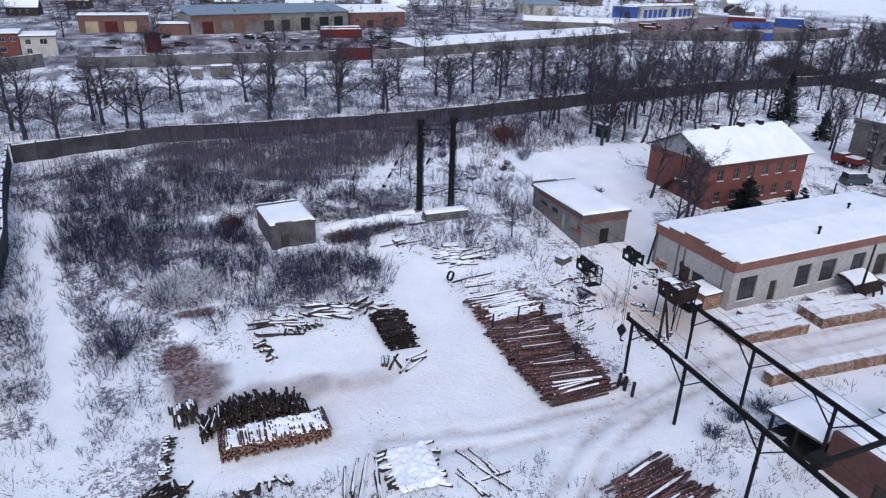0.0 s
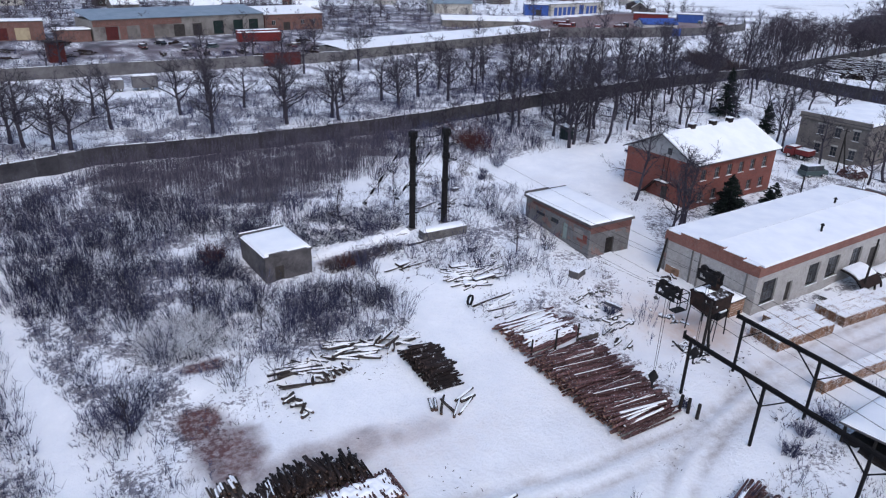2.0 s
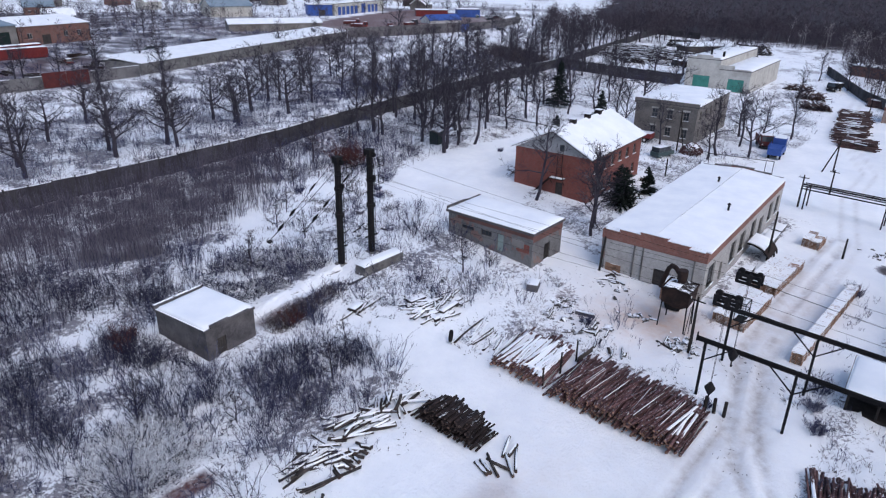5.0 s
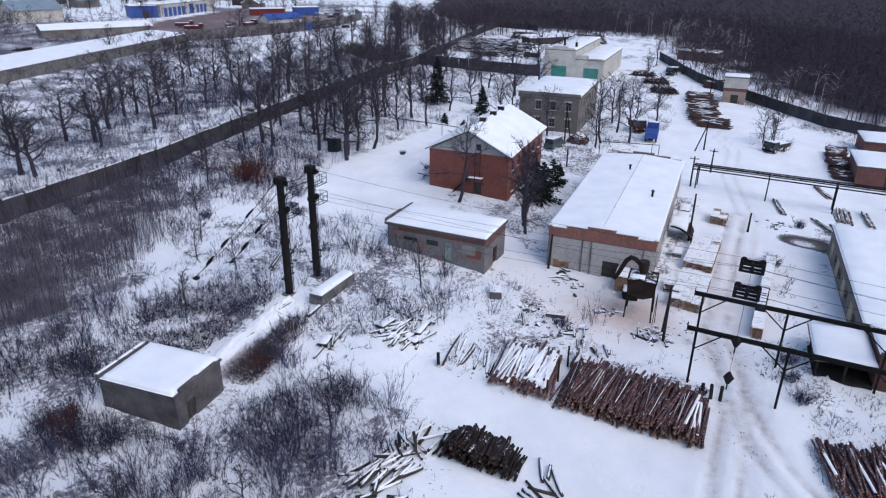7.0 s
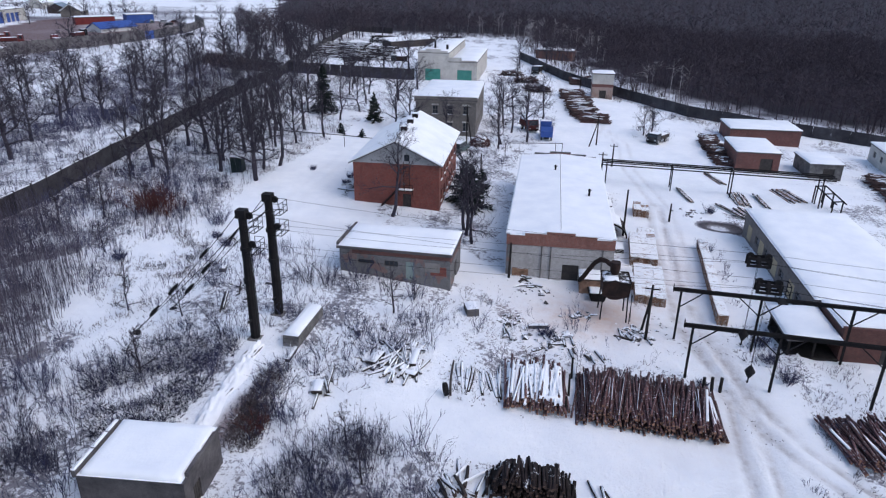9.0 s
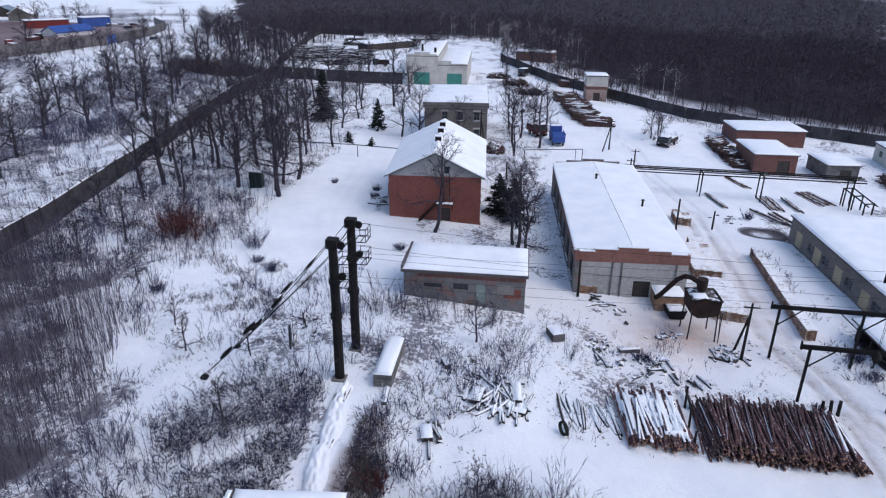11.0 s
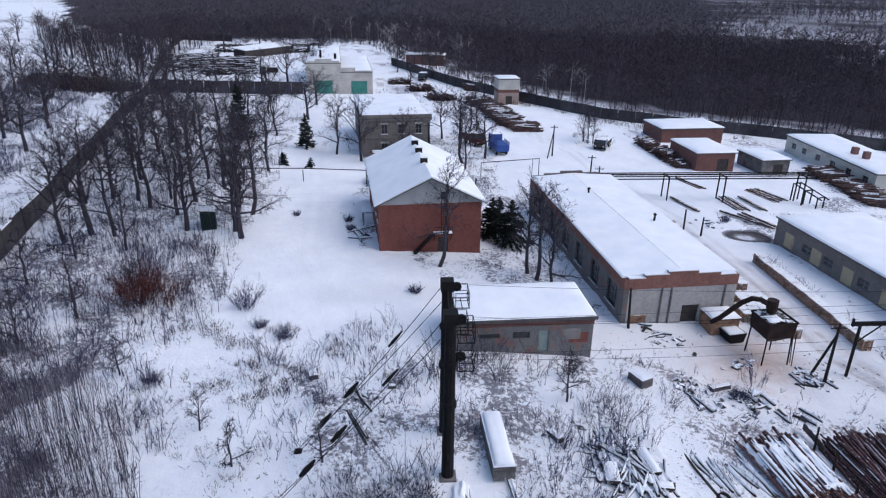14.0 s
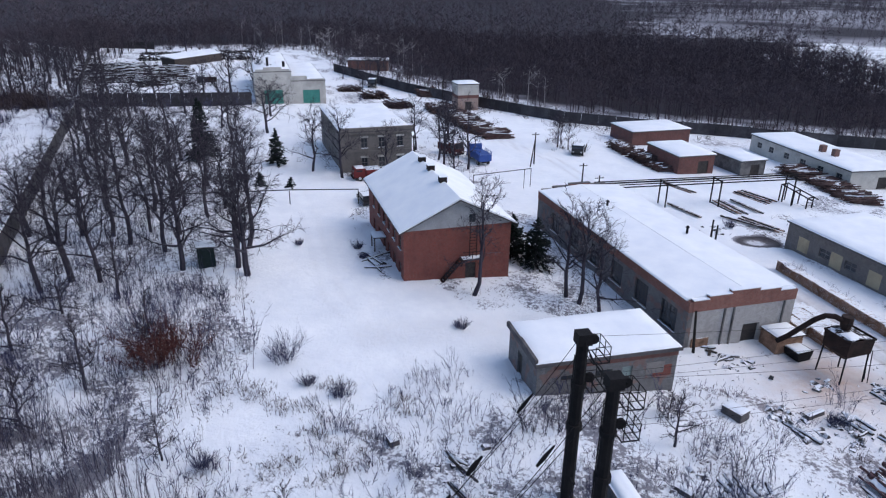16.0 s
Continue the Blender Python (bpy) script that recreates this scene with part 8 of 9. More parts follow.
    v, f = shrubs(x, y, rng.uniform(0.6, 2.2, len(x)) * np.where(inside(x, y, bank) | inside(x, y, south) | inside(x, y, trackside), 0.45, 1.0), 4, 3, 0.02, rng, 0.5)
    tagged(new("yard_shrubs", raw_mesh("yard_shrubs", v, f, SHRUB_MAT)), "bare grey shrubs between the masts and the sheds", "shrubs", kind="stuff")
    # low brush on both sides of the west lane
    strip = lambda x, y: (np.abs(line_distance(x, y, WEST_LANE) - 2.9) < 1.7) & (y < 78) & (value_noise(x, y, 2.3, 88) > 0.4)
    x, y = scatter(2200, -27, 40, -8, 80, rng, strip)
    v, f = shrubs(x, y, rng.uniform(0.3, 1.0, len(x)), 5, 3, 0.02, rng, 0.7)
    tagged(new("lane_brush", raw_mesh("lane_brush", v, f, SHRUB_MAT)), "low bare brush on both sides of the narrow lane", "brush", kind="stuff")
    # taller brush on both sides of the north fence
    cross = [(168, 104), (173, 104), (173, 148), (160, 144), (166, 124)]
    belt = [(-60, 116), (0, 122), (40, 127), (72, 129), (102, 138), (172, 155), (176, 190), (100, 186), (50, 170), (0, 160), (-65, 150)]
    nook = [(36, 96), (22, 94), (36, 116), (44, 120), (70, 123), (86, 127), (100, 131), (150, 143), (168, 146), (168, 128), (120, 112), (92, 112), (72, 108), (62, 101), (48, 97)]
    x, y = scatter(10500, -65, 94, 178, 190, rng, lambda x, y: (inside(x, y, belt) | inside(x, y, nook) | inside(x, y, cross)) & (value_noise(x, y, 6.0, 38) > np.where(inside(x, y, belt) | inside(x, y, cross), 0.28, 0.58)) & (line_distance(x, y, FENCE_LINE) > 0.7))
    v, f = shrubs(x, y, rng.uniform(0.9, 2.7, len(x)) * np.where(inside(x, y, cross), 1.6, 1.0), 4, 2, 0.03, rng)
    tagged(new("tall_brush", raw_mesh("tall_brush", v, f, SHRUB_MAT)), "tall bare brush along the slab fence", "brush", kind="stuff")
    # a grey thicket of young trees outside the fence
    x, y = scatter(420, 70, 130, 106, 158, rng, lambda x, y: np.hypot((x - 87) / 13, (y - 145) / 7.5) + 0.5 * value_noise(x, y, 4.0, 98) < 1.15)
    v, f = shrubs(x, y, rng.uniform(2.2, 4.6, len(x)), 4, 4, 0.03, rng, 0.35)
    tagged(new("outer_thicket", raw_mesh("outer_thicket", v, f, SHRUB_MAT)), "grey thicket of young bare trees beyond the fence", "thicket", kind="stuff")
    low = [(20, 92), (34, 96), (60, 98), (64, 104), (70, 122), (45, 120), (30, 112), (22, 100)]
    x, y = scatter(3600, 18, 90, 72, 123, rng, lambda x, y: inside(x, y, low) & (clear_of(x, y) < 0.5) & ~inside(x, y, STAND) & (value_noise(x, y, 4.0, 49) > 0.35))
    v, f = shrubs(x, y, rng.uniform(0.5, 1.7, len(x)), 4, 2, 0.02, rng, 0.5)
    tagged(new("slope_shrubs", raw_mesh("slope_shrubs", v, f, SHRUB_MAT)), "fine bare shrubs on the snowy slope", "shrubs", kind="stuff")
    # brush among the far houses and depots
    x, y = scatter(7000, -120, 194, 260, 430, rng, lambda x, y: (value_noise(x, y, 12.0, 56) > 0.5) & (clear_of(x, y) < 0.5))
    v, f = shrubs(x, y, rng.uniform(0.8, 2.6, len(x)), 5, 1, 0.06, rng, 0.7)
    tagged(new("far_brush", raw_mesh("far_brush", v, f, SHRUB_MAT)), "dark bare brush among the far houses", "brush", kind="stuff")
    # bits of bark and wood trodden into the snow of the yard
    near = lambda x, y: value_noise(x, y, 4.0, 39) + 0.35 * value_noise(x, y, 1.2, 40) > 0.85
    x, y = scatter(3600, -14, 28, 46, 66, rng, near)
    n = len(x)
    az, L = rng.uniform(0, 6.283, n), rng.uniform(0.05, 0.35, n)
    p0 = np.stack([x, y, ground_z(x, y) + 0.05], 1)
    v, f = spikes(p0, p0 + np.stack([np.cos(az) * L, np.sin(az) * L, rng.uniform(-0.03, 0.05, n)], 1), rng.uniform(0.02, 0.06, n))
    tagged(new("wood_litter", raw_mesh("wood_litter", v, f, DARK_BARK)), "bits of bark and wood on the snow", "litter", kind="stuff")
    # dry weeds
    weedy = lambda x, y: (clear_of(x, y) < 0.4) & (value_noise(x, y, 3.2, 36) + 0.5 * value_noise(x, y, 11, 37) > 0.66)
    x, y = scatter(30000, -34, 22, 110, 132, rng, weedy)
    v, f = shrubs(x, y, rng.uniform(0.15, 0.6, len(x)), 4, 1, 0.022, rng, 1.1)
    tagged(new("dry_weeds", raw_mesh("dry_weeds", v, f, WEED_MAT)), "dry brown weeds standing out of the snow", "weeds", kind="stuff")
    # brown growth in the ditch beside the hut, and shrubs before its walls
    ditch = [(9.6, 70.6), (10.2, 68.8), (14.4, 69.4), (19.6, 70.4), (20.0, 72.6), (14.2, 71.6)]
    x, y = scatter(900, 9, 68, 21, 74, rng, lambda x, y: inside(x, y, ditch))
    v, f = shrubs(x, y, rng.uniform(0.3, 1.0, len(x)), 7, 3, 0.02, rng, 0.9)
    tagged(new("ditch_weeds", raw_mesh("ditch_weeds", v, f, WEED_MAT)), "dense brown weeds in the ditch beside the hut", "weeds", kind="stuff")
    corner = [(-3.4, 76), (-0.6, 71), (2.5, 66.5), (9, 60), (15, 59.5), (15, 62.5), (9.5, 66), (3.0, 70), (3.4, 77), (7.5, 84), (4, 85)]
    x, y = scatter(1900, -5, 58, 16, 86, rng, lambda x, y: inside(x, y, corner) & (value_noise(x, y, 2.4, 71) > 0.36))
    v, f = shrubs(x, y, rng.uniform(0.7, 2.3, len(x)), 7, 3, 0.017, rng, 0.45)
    tagged(new("hut_shrubs", raw_mesh("hut_shrubs", v, f, FAN_MAT)), "dark bare shrubs in front of the small hut", "shrubs", kind="stuff")
    # thin grass and low shrubs on the open slope behind the masts
    slope = [(43, 97), (43, 89), (40.5, 82.5), (33, 83.5), (31, 90), (31, 99)]
    x, y = scatter(2600, 30, 82, 44, 100, rng, lambda x, y: inside(x, y, slope) & (value_noise(x, y, 2.2, 72) + 0.4 * value_noise(x, y, 0.8, 73) > 0.72))
    v, f = shrubs(x, y, rng.uniform(0.2, 0.8, len(x)), 4, 2, 0.018, rng, 0.6)
    tagged(new("slope_weeds", raw_mesh("slope_weeds", v, f, WEED_MAT)), "thin dry weeds on the open snowy slope", "weeds", kind="stuff")
    # brambles pressed down by snow: dark stems below, white ones lying over them
    bramble = [(10, 75.2), (21.5, 76.0), (22.5, 79), (20, 83.5), (15.5, 86.5), (10, 82.5), (8, 79)]
    side = [(11, 69.0), (21, 70.2), (22, 73.2), (11, 72.4)]
    low = [(-13, 66), (-10, 57), (-2, 57), (6, 58), (14, 61), (13, 66), (2, 66.5), (-4, 70)]
    rail = [(30, 27.6), (33, 31), (35.5, 33.6), (39.5, 33), (44, 31.6), (39, 29.6), (33, 26)]
    patch = [(18.8, 61), (21.5, 61.5), (22, 66), (26, 67), (24, 71), (20, 71), (18.8, 69)]
    nest = [(16.2, 66), (19.5, 64.2), (21, 66), (20.6, 71.2), (16.2, 70)]
    pick = lambda x, y: (inside(x, y, nest) & (value_noise(x, y, 1.4, 89) > 0.35)) | (inside(x, y, rail) & (value_noise(x, y, 1.6, 96) > 0.45)) | (inside(x, y, patch) & (value_noise(x, y, 1.6, 97) > 0.5)) | (inside(x, y, bramble) & (value_noise(x, y, 1.8, 91) > 0.4)) | inside(x, y, side) | (inside(x, y, low) & (value_noise(x, y, 2.0, 92) > 0.58))
    x, y = scatter(6600, -14, 26, 45, 88, rng, pick)
    xm, ym = scatter(2600, 8, 74, 23, 87, rng, lambda x, y: inside(x, y, bramble) & (value_noise(x, y, 1.5, 93) > 0.32))
    x, y = np.concatenate([x, xm]), np.concatenate([y, ym])
    v, f = shrubs(x, y, rng.uniform(0.2, 0.6, len(x)), 5, 2, 0.035, rng, 1.6)
    tagged(new("brambles", raw_mesh("brambles", v, f, FAN_MAT)), "dark low brambles pressed down by snow", "brambles", kind="stuff")
    k = rng.random(len(x)) < 0.55
    v, f = shrubs(x[k], y[k], rng.uniform(0.35, 0.75, k.sum()), 4, 2, 0.032, rng, 1.7)
    tagged(new("snowy_brambles", raw_mesh("snowy_brambles", v, f, FROST_MAT)), "snow-laden bramble stems", "brambles", kind="stuff")


brush()


def single_shrub(x, y, h, stems, mat, label, name="shrub", forks=7, lean=0.7, r=0.018, wide=0.13, leaves=0):
    rng = np.random.default_rng(abs(int(x * 13 + y)))
    k = 5
    v, f = shrubs(x + rng.normal(0, wide * h, k), y + rng.normal(0, wide * h, k), np.full(k, h), stems, forks, r, rng, lean)
    if leaves:
        # dry leaves hang along the outer twigs
        at = v[rng.integers(0, len(v), leaves)] + rng.normal(0, 0.06 * h, (leaves, 3))
        at[:, 2] = np.maximum(at[:, 2], gz(x, y) + 0.15)
        d = rng.normal(0, 1, (leaves, 3)) * np.array([1, 1, 0.7])
        v, f = join((v, f), blades(at, at + d / np.linalg.norm(d, axis=1, keepdims=True) * 0.16, np.full(leaves, 0.05), rng))
    v = v - np.array([x, y, gz(x, y)])
    ob = new(name, raw_mesh(name, v, f, mat))
    ob.matrix_basis = pose(x, y, gz(x, y))
    tagged(ob, label, "shrub", "single shrubs")


for _x, _y, _h in ((47.6, 101.8, 3.9), (48.6, 100.9, 2.9), (46.4, 102.3, 2.9), (-0.6, 76.5, 1.9), (12.5, 69.6, 1.1)):
    single_shrub(_x, _y, _h, 6, RUST_LEAF, "shrub with rust-brown withered leaves", "withered_shrub", 7, 0.75, 0.03, 0.3, int(330 * _h))
single_shrub(50.2, 103.4, 3.8, 18, SHRUB_MAT, "bare dense grey shrub beside the withered one", forks=8, wide=0.3)
for _x, _y, _h in ((46.1, 92.7, 2.3), (72.2, 91.3, 0.7), (71.0, 84.6, 0.9), (67.8, 84.0, 0.8), (-10.8, 52.0, 2.4), (33.0, 50.6, 1.0), (35.0, 30.5, 1.2), (32.0, 29.5, 1.1), (38.3, 30.8, 1.4), (78.0, 30.5, 1.2), (29.0, 36.9, 0.6), (40.5, 88.0, 1.0), (61.0, 33.0, 1.4), (50.5, 76.5, 0.9), (34.0, 97.3, 1.2), (42.4, 90.6, 0.9)):
    single_shrub(_x, _y, _h, 12, SHRUB_MAT, "bare rounded shrub in the snow")
for _x, _y, _h in ((-6.2, 61.4, 1.2), (-7.6, 63.0, 1.2), (-4.8, 60.4, 1.1)):
    single_shrub(_x, _y, _h, 18, FROST_MAT, "low shrub bent under frost and snow", "frosted_shrub", 8, 1.6, 0.035, 1.0)


def canopy(x, y, h, limbs, twigs, r, rng, first=0.3):
    """Far trees as arrays: trunk, limbs spreading into a crown, and twigs along the limbs."""
    n = len(x)
    p0 = np.stack([x, y, ground_z(x, y) - 0.3], 1)
    p1 = p0 + np.stack([rng.normal(0, 0.04, n) * h, rng.normal(0, 0.04, n) * h, h], 1)
    sets = [spikes(p0, p1, h * 0.013)]
    for j in range(limbs):
        q = rng.uniform(first, 0.9, n)
        b = p0 + (p1 - p0) * q[:, None]
        az, up = rng.uniform(0, 6.283, n), rng.uniform(0.2, 1.1, n)
        d = np.stack([np.cos(az), np.sin(az), up], 1)
        e = b + d * (h * 0.3 * (1.2 - 0.75 * q) * rng.uniform(0.7, 1.25, n))[:, None]
        sets.append(blades(b, e, np.full(n, r * 1.5), rng))
        for k in range(twigs):
            g = b + (e - b) * rng.uniform(0.15, 1.0, n)[:, None]
            sets.append(blades(g, g + (d * 0.6 + rng.normal(0, 0.6, (n, 3))) * (h * rng.uniform(0.06, 0.17, n))[:, None], np.full(n, r), rng))
    return join(*sets)


def fan_meshes():
    """Shrubs of many arching stems from one root, in several shapes."""
    out = []
    for q in range(7):
        rng = np.random.default_rng(200 + q)
        n = 7 + q
        az, lean = rng.uniform(0, 6.283, n), rng.uniform(0.08, 0.62, n)
        L = rng.uniform(0.65, 1.05, n)
        foot = rng.uniform(0.03, 0.3, n)
        p = np.stack([np.cos(az) * foot, np.sin(az) * foot, np.full(n, -0.06)], 1)
        sets, r = [], 0.0098
        for k in range(3):
            d = np.stack([np.cos(az) * lean * (0.6 + 0.45 * k), np.sin(az) * lean * (0.6 + 0.45 * k), np.ones(n)], 1)
            d += rng.normal(0, 0.1, (n, 3))
            e = p + d * (L / 3)[:, None]
            sets.append(spikes(p, p + (e - p) * 1.3, np.full(n, r * (1 - 0.22 * k))))
            for m in range(3):
                b = p + (e - p) * rng.uniform(0.2, 1.0, n)[:, None]
                t = b + (d + rng.normal(0, 0.42, (n, 3))) * (L * rng.uniform(0.14, 0.32, n))[:, None]
                sets.append(blades(b, t, np.full(n, 0.0068), rng))
                g = b + (t - b) * rng.uniform(0.3, 0.8, n)[:, None]
                sets.append(blades(g, g + (d + rng.normal(0, 0.6, (n, 3))) * (L * 0.1)[:, None], np.full(n, 0.0045), rng))
            p = e
        v, f = join(*sets)
        out.append(raw_mesh("shrub", v, f, (SHRUB_MAT, FAN_MAT)[q % 2]))
    return out


def fan_shrubs():
    rng = random.Random(88)
    meshes = fan_meshes()
    zones = [(34, (-14, 53, 3, 70)), (58, (-2, 56, 16, 69)), (86, (-21, 64, 4, 94)), (12, (4, 77, 22, 92)), (32, (22, 60, 38, 92)), (42, (24, 92, 62, 120)), (6, (-17, 40, -7, 54)), (6, (28, 46, 36, 58))]
    for count, (x0, y0, x1, y1) in zones:
        done = tries = 0
        while done < count and tries < 4000:
            tries += 1
            x, y = rng.uniform(x0, x1), rng.uniform(y0, y1)
            if any(a - 0.5 < x < c + 0.5 and b - 0.5 < y < d + 0.5 for a, b, c, d in BUILT) or float(clear_of(np.array([x]), np.array([y]))[0]) > 0.2 or float(value_noise(x, y, 6.0, 58)) < 0.35:
                continue
            h = rng.uniform(1.2, 3.2)
            ob = new("shrub", rng.choice(meshes))
            ob.matrix_basis = pose(x, y, gz(x, y), 0, 0, rng.uniform(0, 360)) @ Matrix.Diagonal((h, h, h, 1))
            tagged(ob, "tall bare shrub of many arching stems in the snow", "shrub", "tall shrubs of the thicket")
            done += 1


fan_shrubs()


def forest():
    """The far bare forest, thinner and finer near its edge."""
    rng = np.random.default_rng(4)
    x, y = rng.uniform(95, 400, 16500), rng.uniform(-175, 330, 16500)
    k = inside(x, y, FOREST_EDGE) & (np.hypot(x - 30, y - 60) < 330)
    k &= rng.random(16500) < np.clip(0.25 + line_distance(x, y, FOREST_EDGE[:12]) / 26, 0, 1)
    x, y = x[k], y[k]
    v, f = canopy(x, y, rng.uniform(6.5, 11.5, len(x)) * (0.75 + 0.5 * value_noise(x, y, 22, 41)), 9, 6, 0.055, rng)
    tagged(new("far_forest", raw_mesh("far_forest", v, f, FOREST_MAT)), "dense dark bare forest on snowy ground", "forest", kind="stuff")
    x, y = rng.uniform(250, 1500, 22000), rng.uniform(-350, 800, 22000)
    k = inside(x, y, FOREST_EDGE) & (np.hypot(x - 30, y - 60) >= 330) & (rng.random(22000) < 420 / np.hypot(x, y))
    x, y = x[k], y[k]
    xb, yb = rng.uniform(330, 1400, 12000), rng.uniform(-1100, -100, 12000)
    kb = (value_noise(xb, yb, 45, 43) + 0.5 * value_noise(xb, yb, 16, 44) > 0.62) & ~inside(xb, yb, FOREST_EDGE)
    x, y = np.concatenate([x, xb[kb]]), np.concatenate([y, yb[kb]])
    # the distance haze is in the bark colour
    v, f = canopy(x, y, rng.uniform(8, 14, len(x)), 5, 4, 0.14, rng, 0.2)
    tagged(new("distant_forest", raw_mesh("distant_forest", v, f, HAZED_WOOD_MAT)), "distant dark bare forest", "forest", kind="stuff")
    # a wood on the snow behind the far timber yard
    wood = [(206, 162), (292, 154), (302, 178), (312, 240), (280, 222), (236, 196)]
    x, y = rng.uniform(176, 314, 900), rng.uniform(152, 242, 900)
    k = inside(x, y, wood)
    x, y = x[k], y[k]
    v, f = canopy(x, y, rng.uniform(8, 12, len(x)), 10, 6, 0.045, rng, 0.35)
    tagged(new("wood_on_snow", raw_mesh("wood_on_snow", v, f, FOREST_MAT)), "bare wood with dark trunks on open snow", "wood", kind="stuff")
    # dark trees among the far houses and along the depot wall
    x, y = rng.uniform(-130, 330, 1500), rng.uniform(262, 440, 1500)
    k = (value_noise(x, y, 30, 95) > 0.42) & (clear_of(x, y) < 0.3)
    xw = rng.uniform(120, 226, 90)
    x, y = np.concatenate([x[k], xw]), np.concatenate([y[k], 215 + 0.17 * (xw - 120) + rng.normal(0, 3, 90)])
    xc, yc = rng.normal(176, 9, 70), rng.normal(158, 9, 70)
    x, y = np.concatenate([x, xc]), np.concatenate([y, yc])
    v, f = canopy(x, y, rng.uniform(4.5, 9.5, len(x)), 9, 6, 0.06, rng, 0.2)
    tagged(new("village_wood", raw_mesh("village_wood", v, f, FOREST_MAT)), "dark bare trees among the far houses and walls", "wood", kind="stuff")
    q = rng.uniform(0, 1, 620)
    x, y = 166 + 16 * q + rng.normal(0, 2.6, 620), 147 + 30 * q + rng.normal(0, 2.2, 620)
    v, f = shrubs(x, y, rng.uniform(0.8, 3.6, len(x)), 7, 4, 0.06, rng, 0.9)
    tagged(new("brushwood_heap", raw_mesh("brushwood_heap", v, f, EDGE_MAT)), "broad heap of brown cut brushwood by the fence corner", "brushwood", kind="stuff")
    # brush round the sheds by the forest fence
    x, y = rng.uniform(96, 172, 2600), rng.uniform(-12, 48, 2600)
    edge = line_distance(x, y, FOREST_LINE)
    k = (edge < 7) & (edge > 0.6) & ~inside(x, y, FOREST_EDGE) & (value_noise(x, y, 7, 51) > 0.45)
    k |= (np.hypot((x - 128) / 6, (y - 37) / 4) < 1) & (rng.random(2600) < 0.8)
    x, y = x[k], y[k]
    v, f = shrubs(x, y, rng.uniform(0.5, 1.9, len(x)), 6, 4, 0.022, rng, 0.8)
    tagged(new("shed_brush", raw_mesh("shed_brush", v, f, EDGE_MAT)), "low brown brush along the forest fence by the sheds", "brush", kind="stuff")
    # pale birches among the first rows
    x, y = rng.uniform(110, 330, 900), rng.uniform(-120, 120, 900)
    k = inside(x, y, FOREST_EDGE) & (line_distance(x, y, FOREST_EDGE[:12]) < 26) & (value_noise(x, y, 18, 45) > 0.5)
    x, y = x[k][:230], y[k][:230]
    v, f = canopy(x, y, rng.uniform(8, 12.5, len(x)), 6, 4, 0.04, rng, 0.45)
    tagged(new("birches", raw_mesh("birches", v, f, BIRCH_MAT)), "slender pale birches at the forest edge", "birches", kind="stuff")
    x, y = rng.uniform(95, 330, 9000), rng.uniform(-150, 150, 9000)
    k = inside(x, y, FOREST_EDGE) & (line_distance(x, y, FOREST_EDGE[:12]) < 14) & (value_noise(x, y, 12, 47) > 0.35)
    x, y = x[k], y[k]
    v, f = shrubs(x, y, rng.uniform(1.2, 4.0, len(x)), 8, 2, 0.04, rng)
    tagged(new("forest_undergrowth", raw_mesh("forest_undergrowth", v, f, EDGE_MAT)), "brownish bare undergrowth of the forest edge", "undergrowth", kind="stuff")


forest()


# ---- the town and depot beyond ----
def block(name, x, y, yaw, L, W, H, mat, label, roof="flat", roof_mat=None, rise=2.0, openings=(), category="building"):
    """A far building: front along local x at y = 0, the body behind it, openings (u, z0, w, h, material) in the front."""
    b = thing(name, x, y, gz(x, y), yaw, label, category)
    holes = [(u, z0, u + w, z0 + h) for u, z0, w, h, _ in openings]
    part("wall", wall_with_holes("y", 0, L, -1.5, H, holes, 0.4, 0), mat, b)
    part("wall", Shape().box(0, W - 0.4, -1.5, L, W, H), mat, b)
    part("wall", Shape().box(0, 0.4, -1.5, 0.4, W - 0.4, H), mat, b)
    part("wall", Shape().box(L - 0.4, 0.4, -1.5, L, W - 0.4, H), mat, b)
    for (u, z0, w, h, m), hole in zip(openings, holes):
        if m is GLASS:
            window_in(b, "y", 0, 0.4, hole, (2, 1), sill=False)
        else:
            panel(b, "gate", "y", 0, 0.4, hole, m, grooves=2)
    if roof == "flat":
        part("roof", Shape().box(-0.3, -0.3, H, L + 0.3, W + 0.3, H + 0.25), roof_mat or ROOF_SHEET, b)
        if roof_mat is None:
            part("roof_snow", snow_cap(-0.25, -0.25, L + 0.25, W + 0.25, H + 0.255, 0.25, step=5), SNOW, b, "level snow on the roof")
    elif roof == "shed":
        part("roof", Shape().prism([(-0.4, H), (W + 0.4, H + rise), (W + 0.4, H + rise + 0.2), (-0.4, H + 0.2)], -0.4, L + 0.4), roof_mat or SNOW, b)
    else:
        part("gable", Shape().prism([(0.02, H), (W - 0.02, H), (W / 2, H + rise - 0.1)], 0.05, L - 0.05), mat, b)
        for s in (0, 1):
            e, c = (-0.5, W / 2) if s == 0 else (W + 0.5, W / 2)
            part("roof", Shape().prism([(e, H - 0.1), (e, H + 0.15), (c, H + rise + 0.2), (c, H + rise)], -0.4, L + 0.4), roof_mat or SNOW, b)
    return b


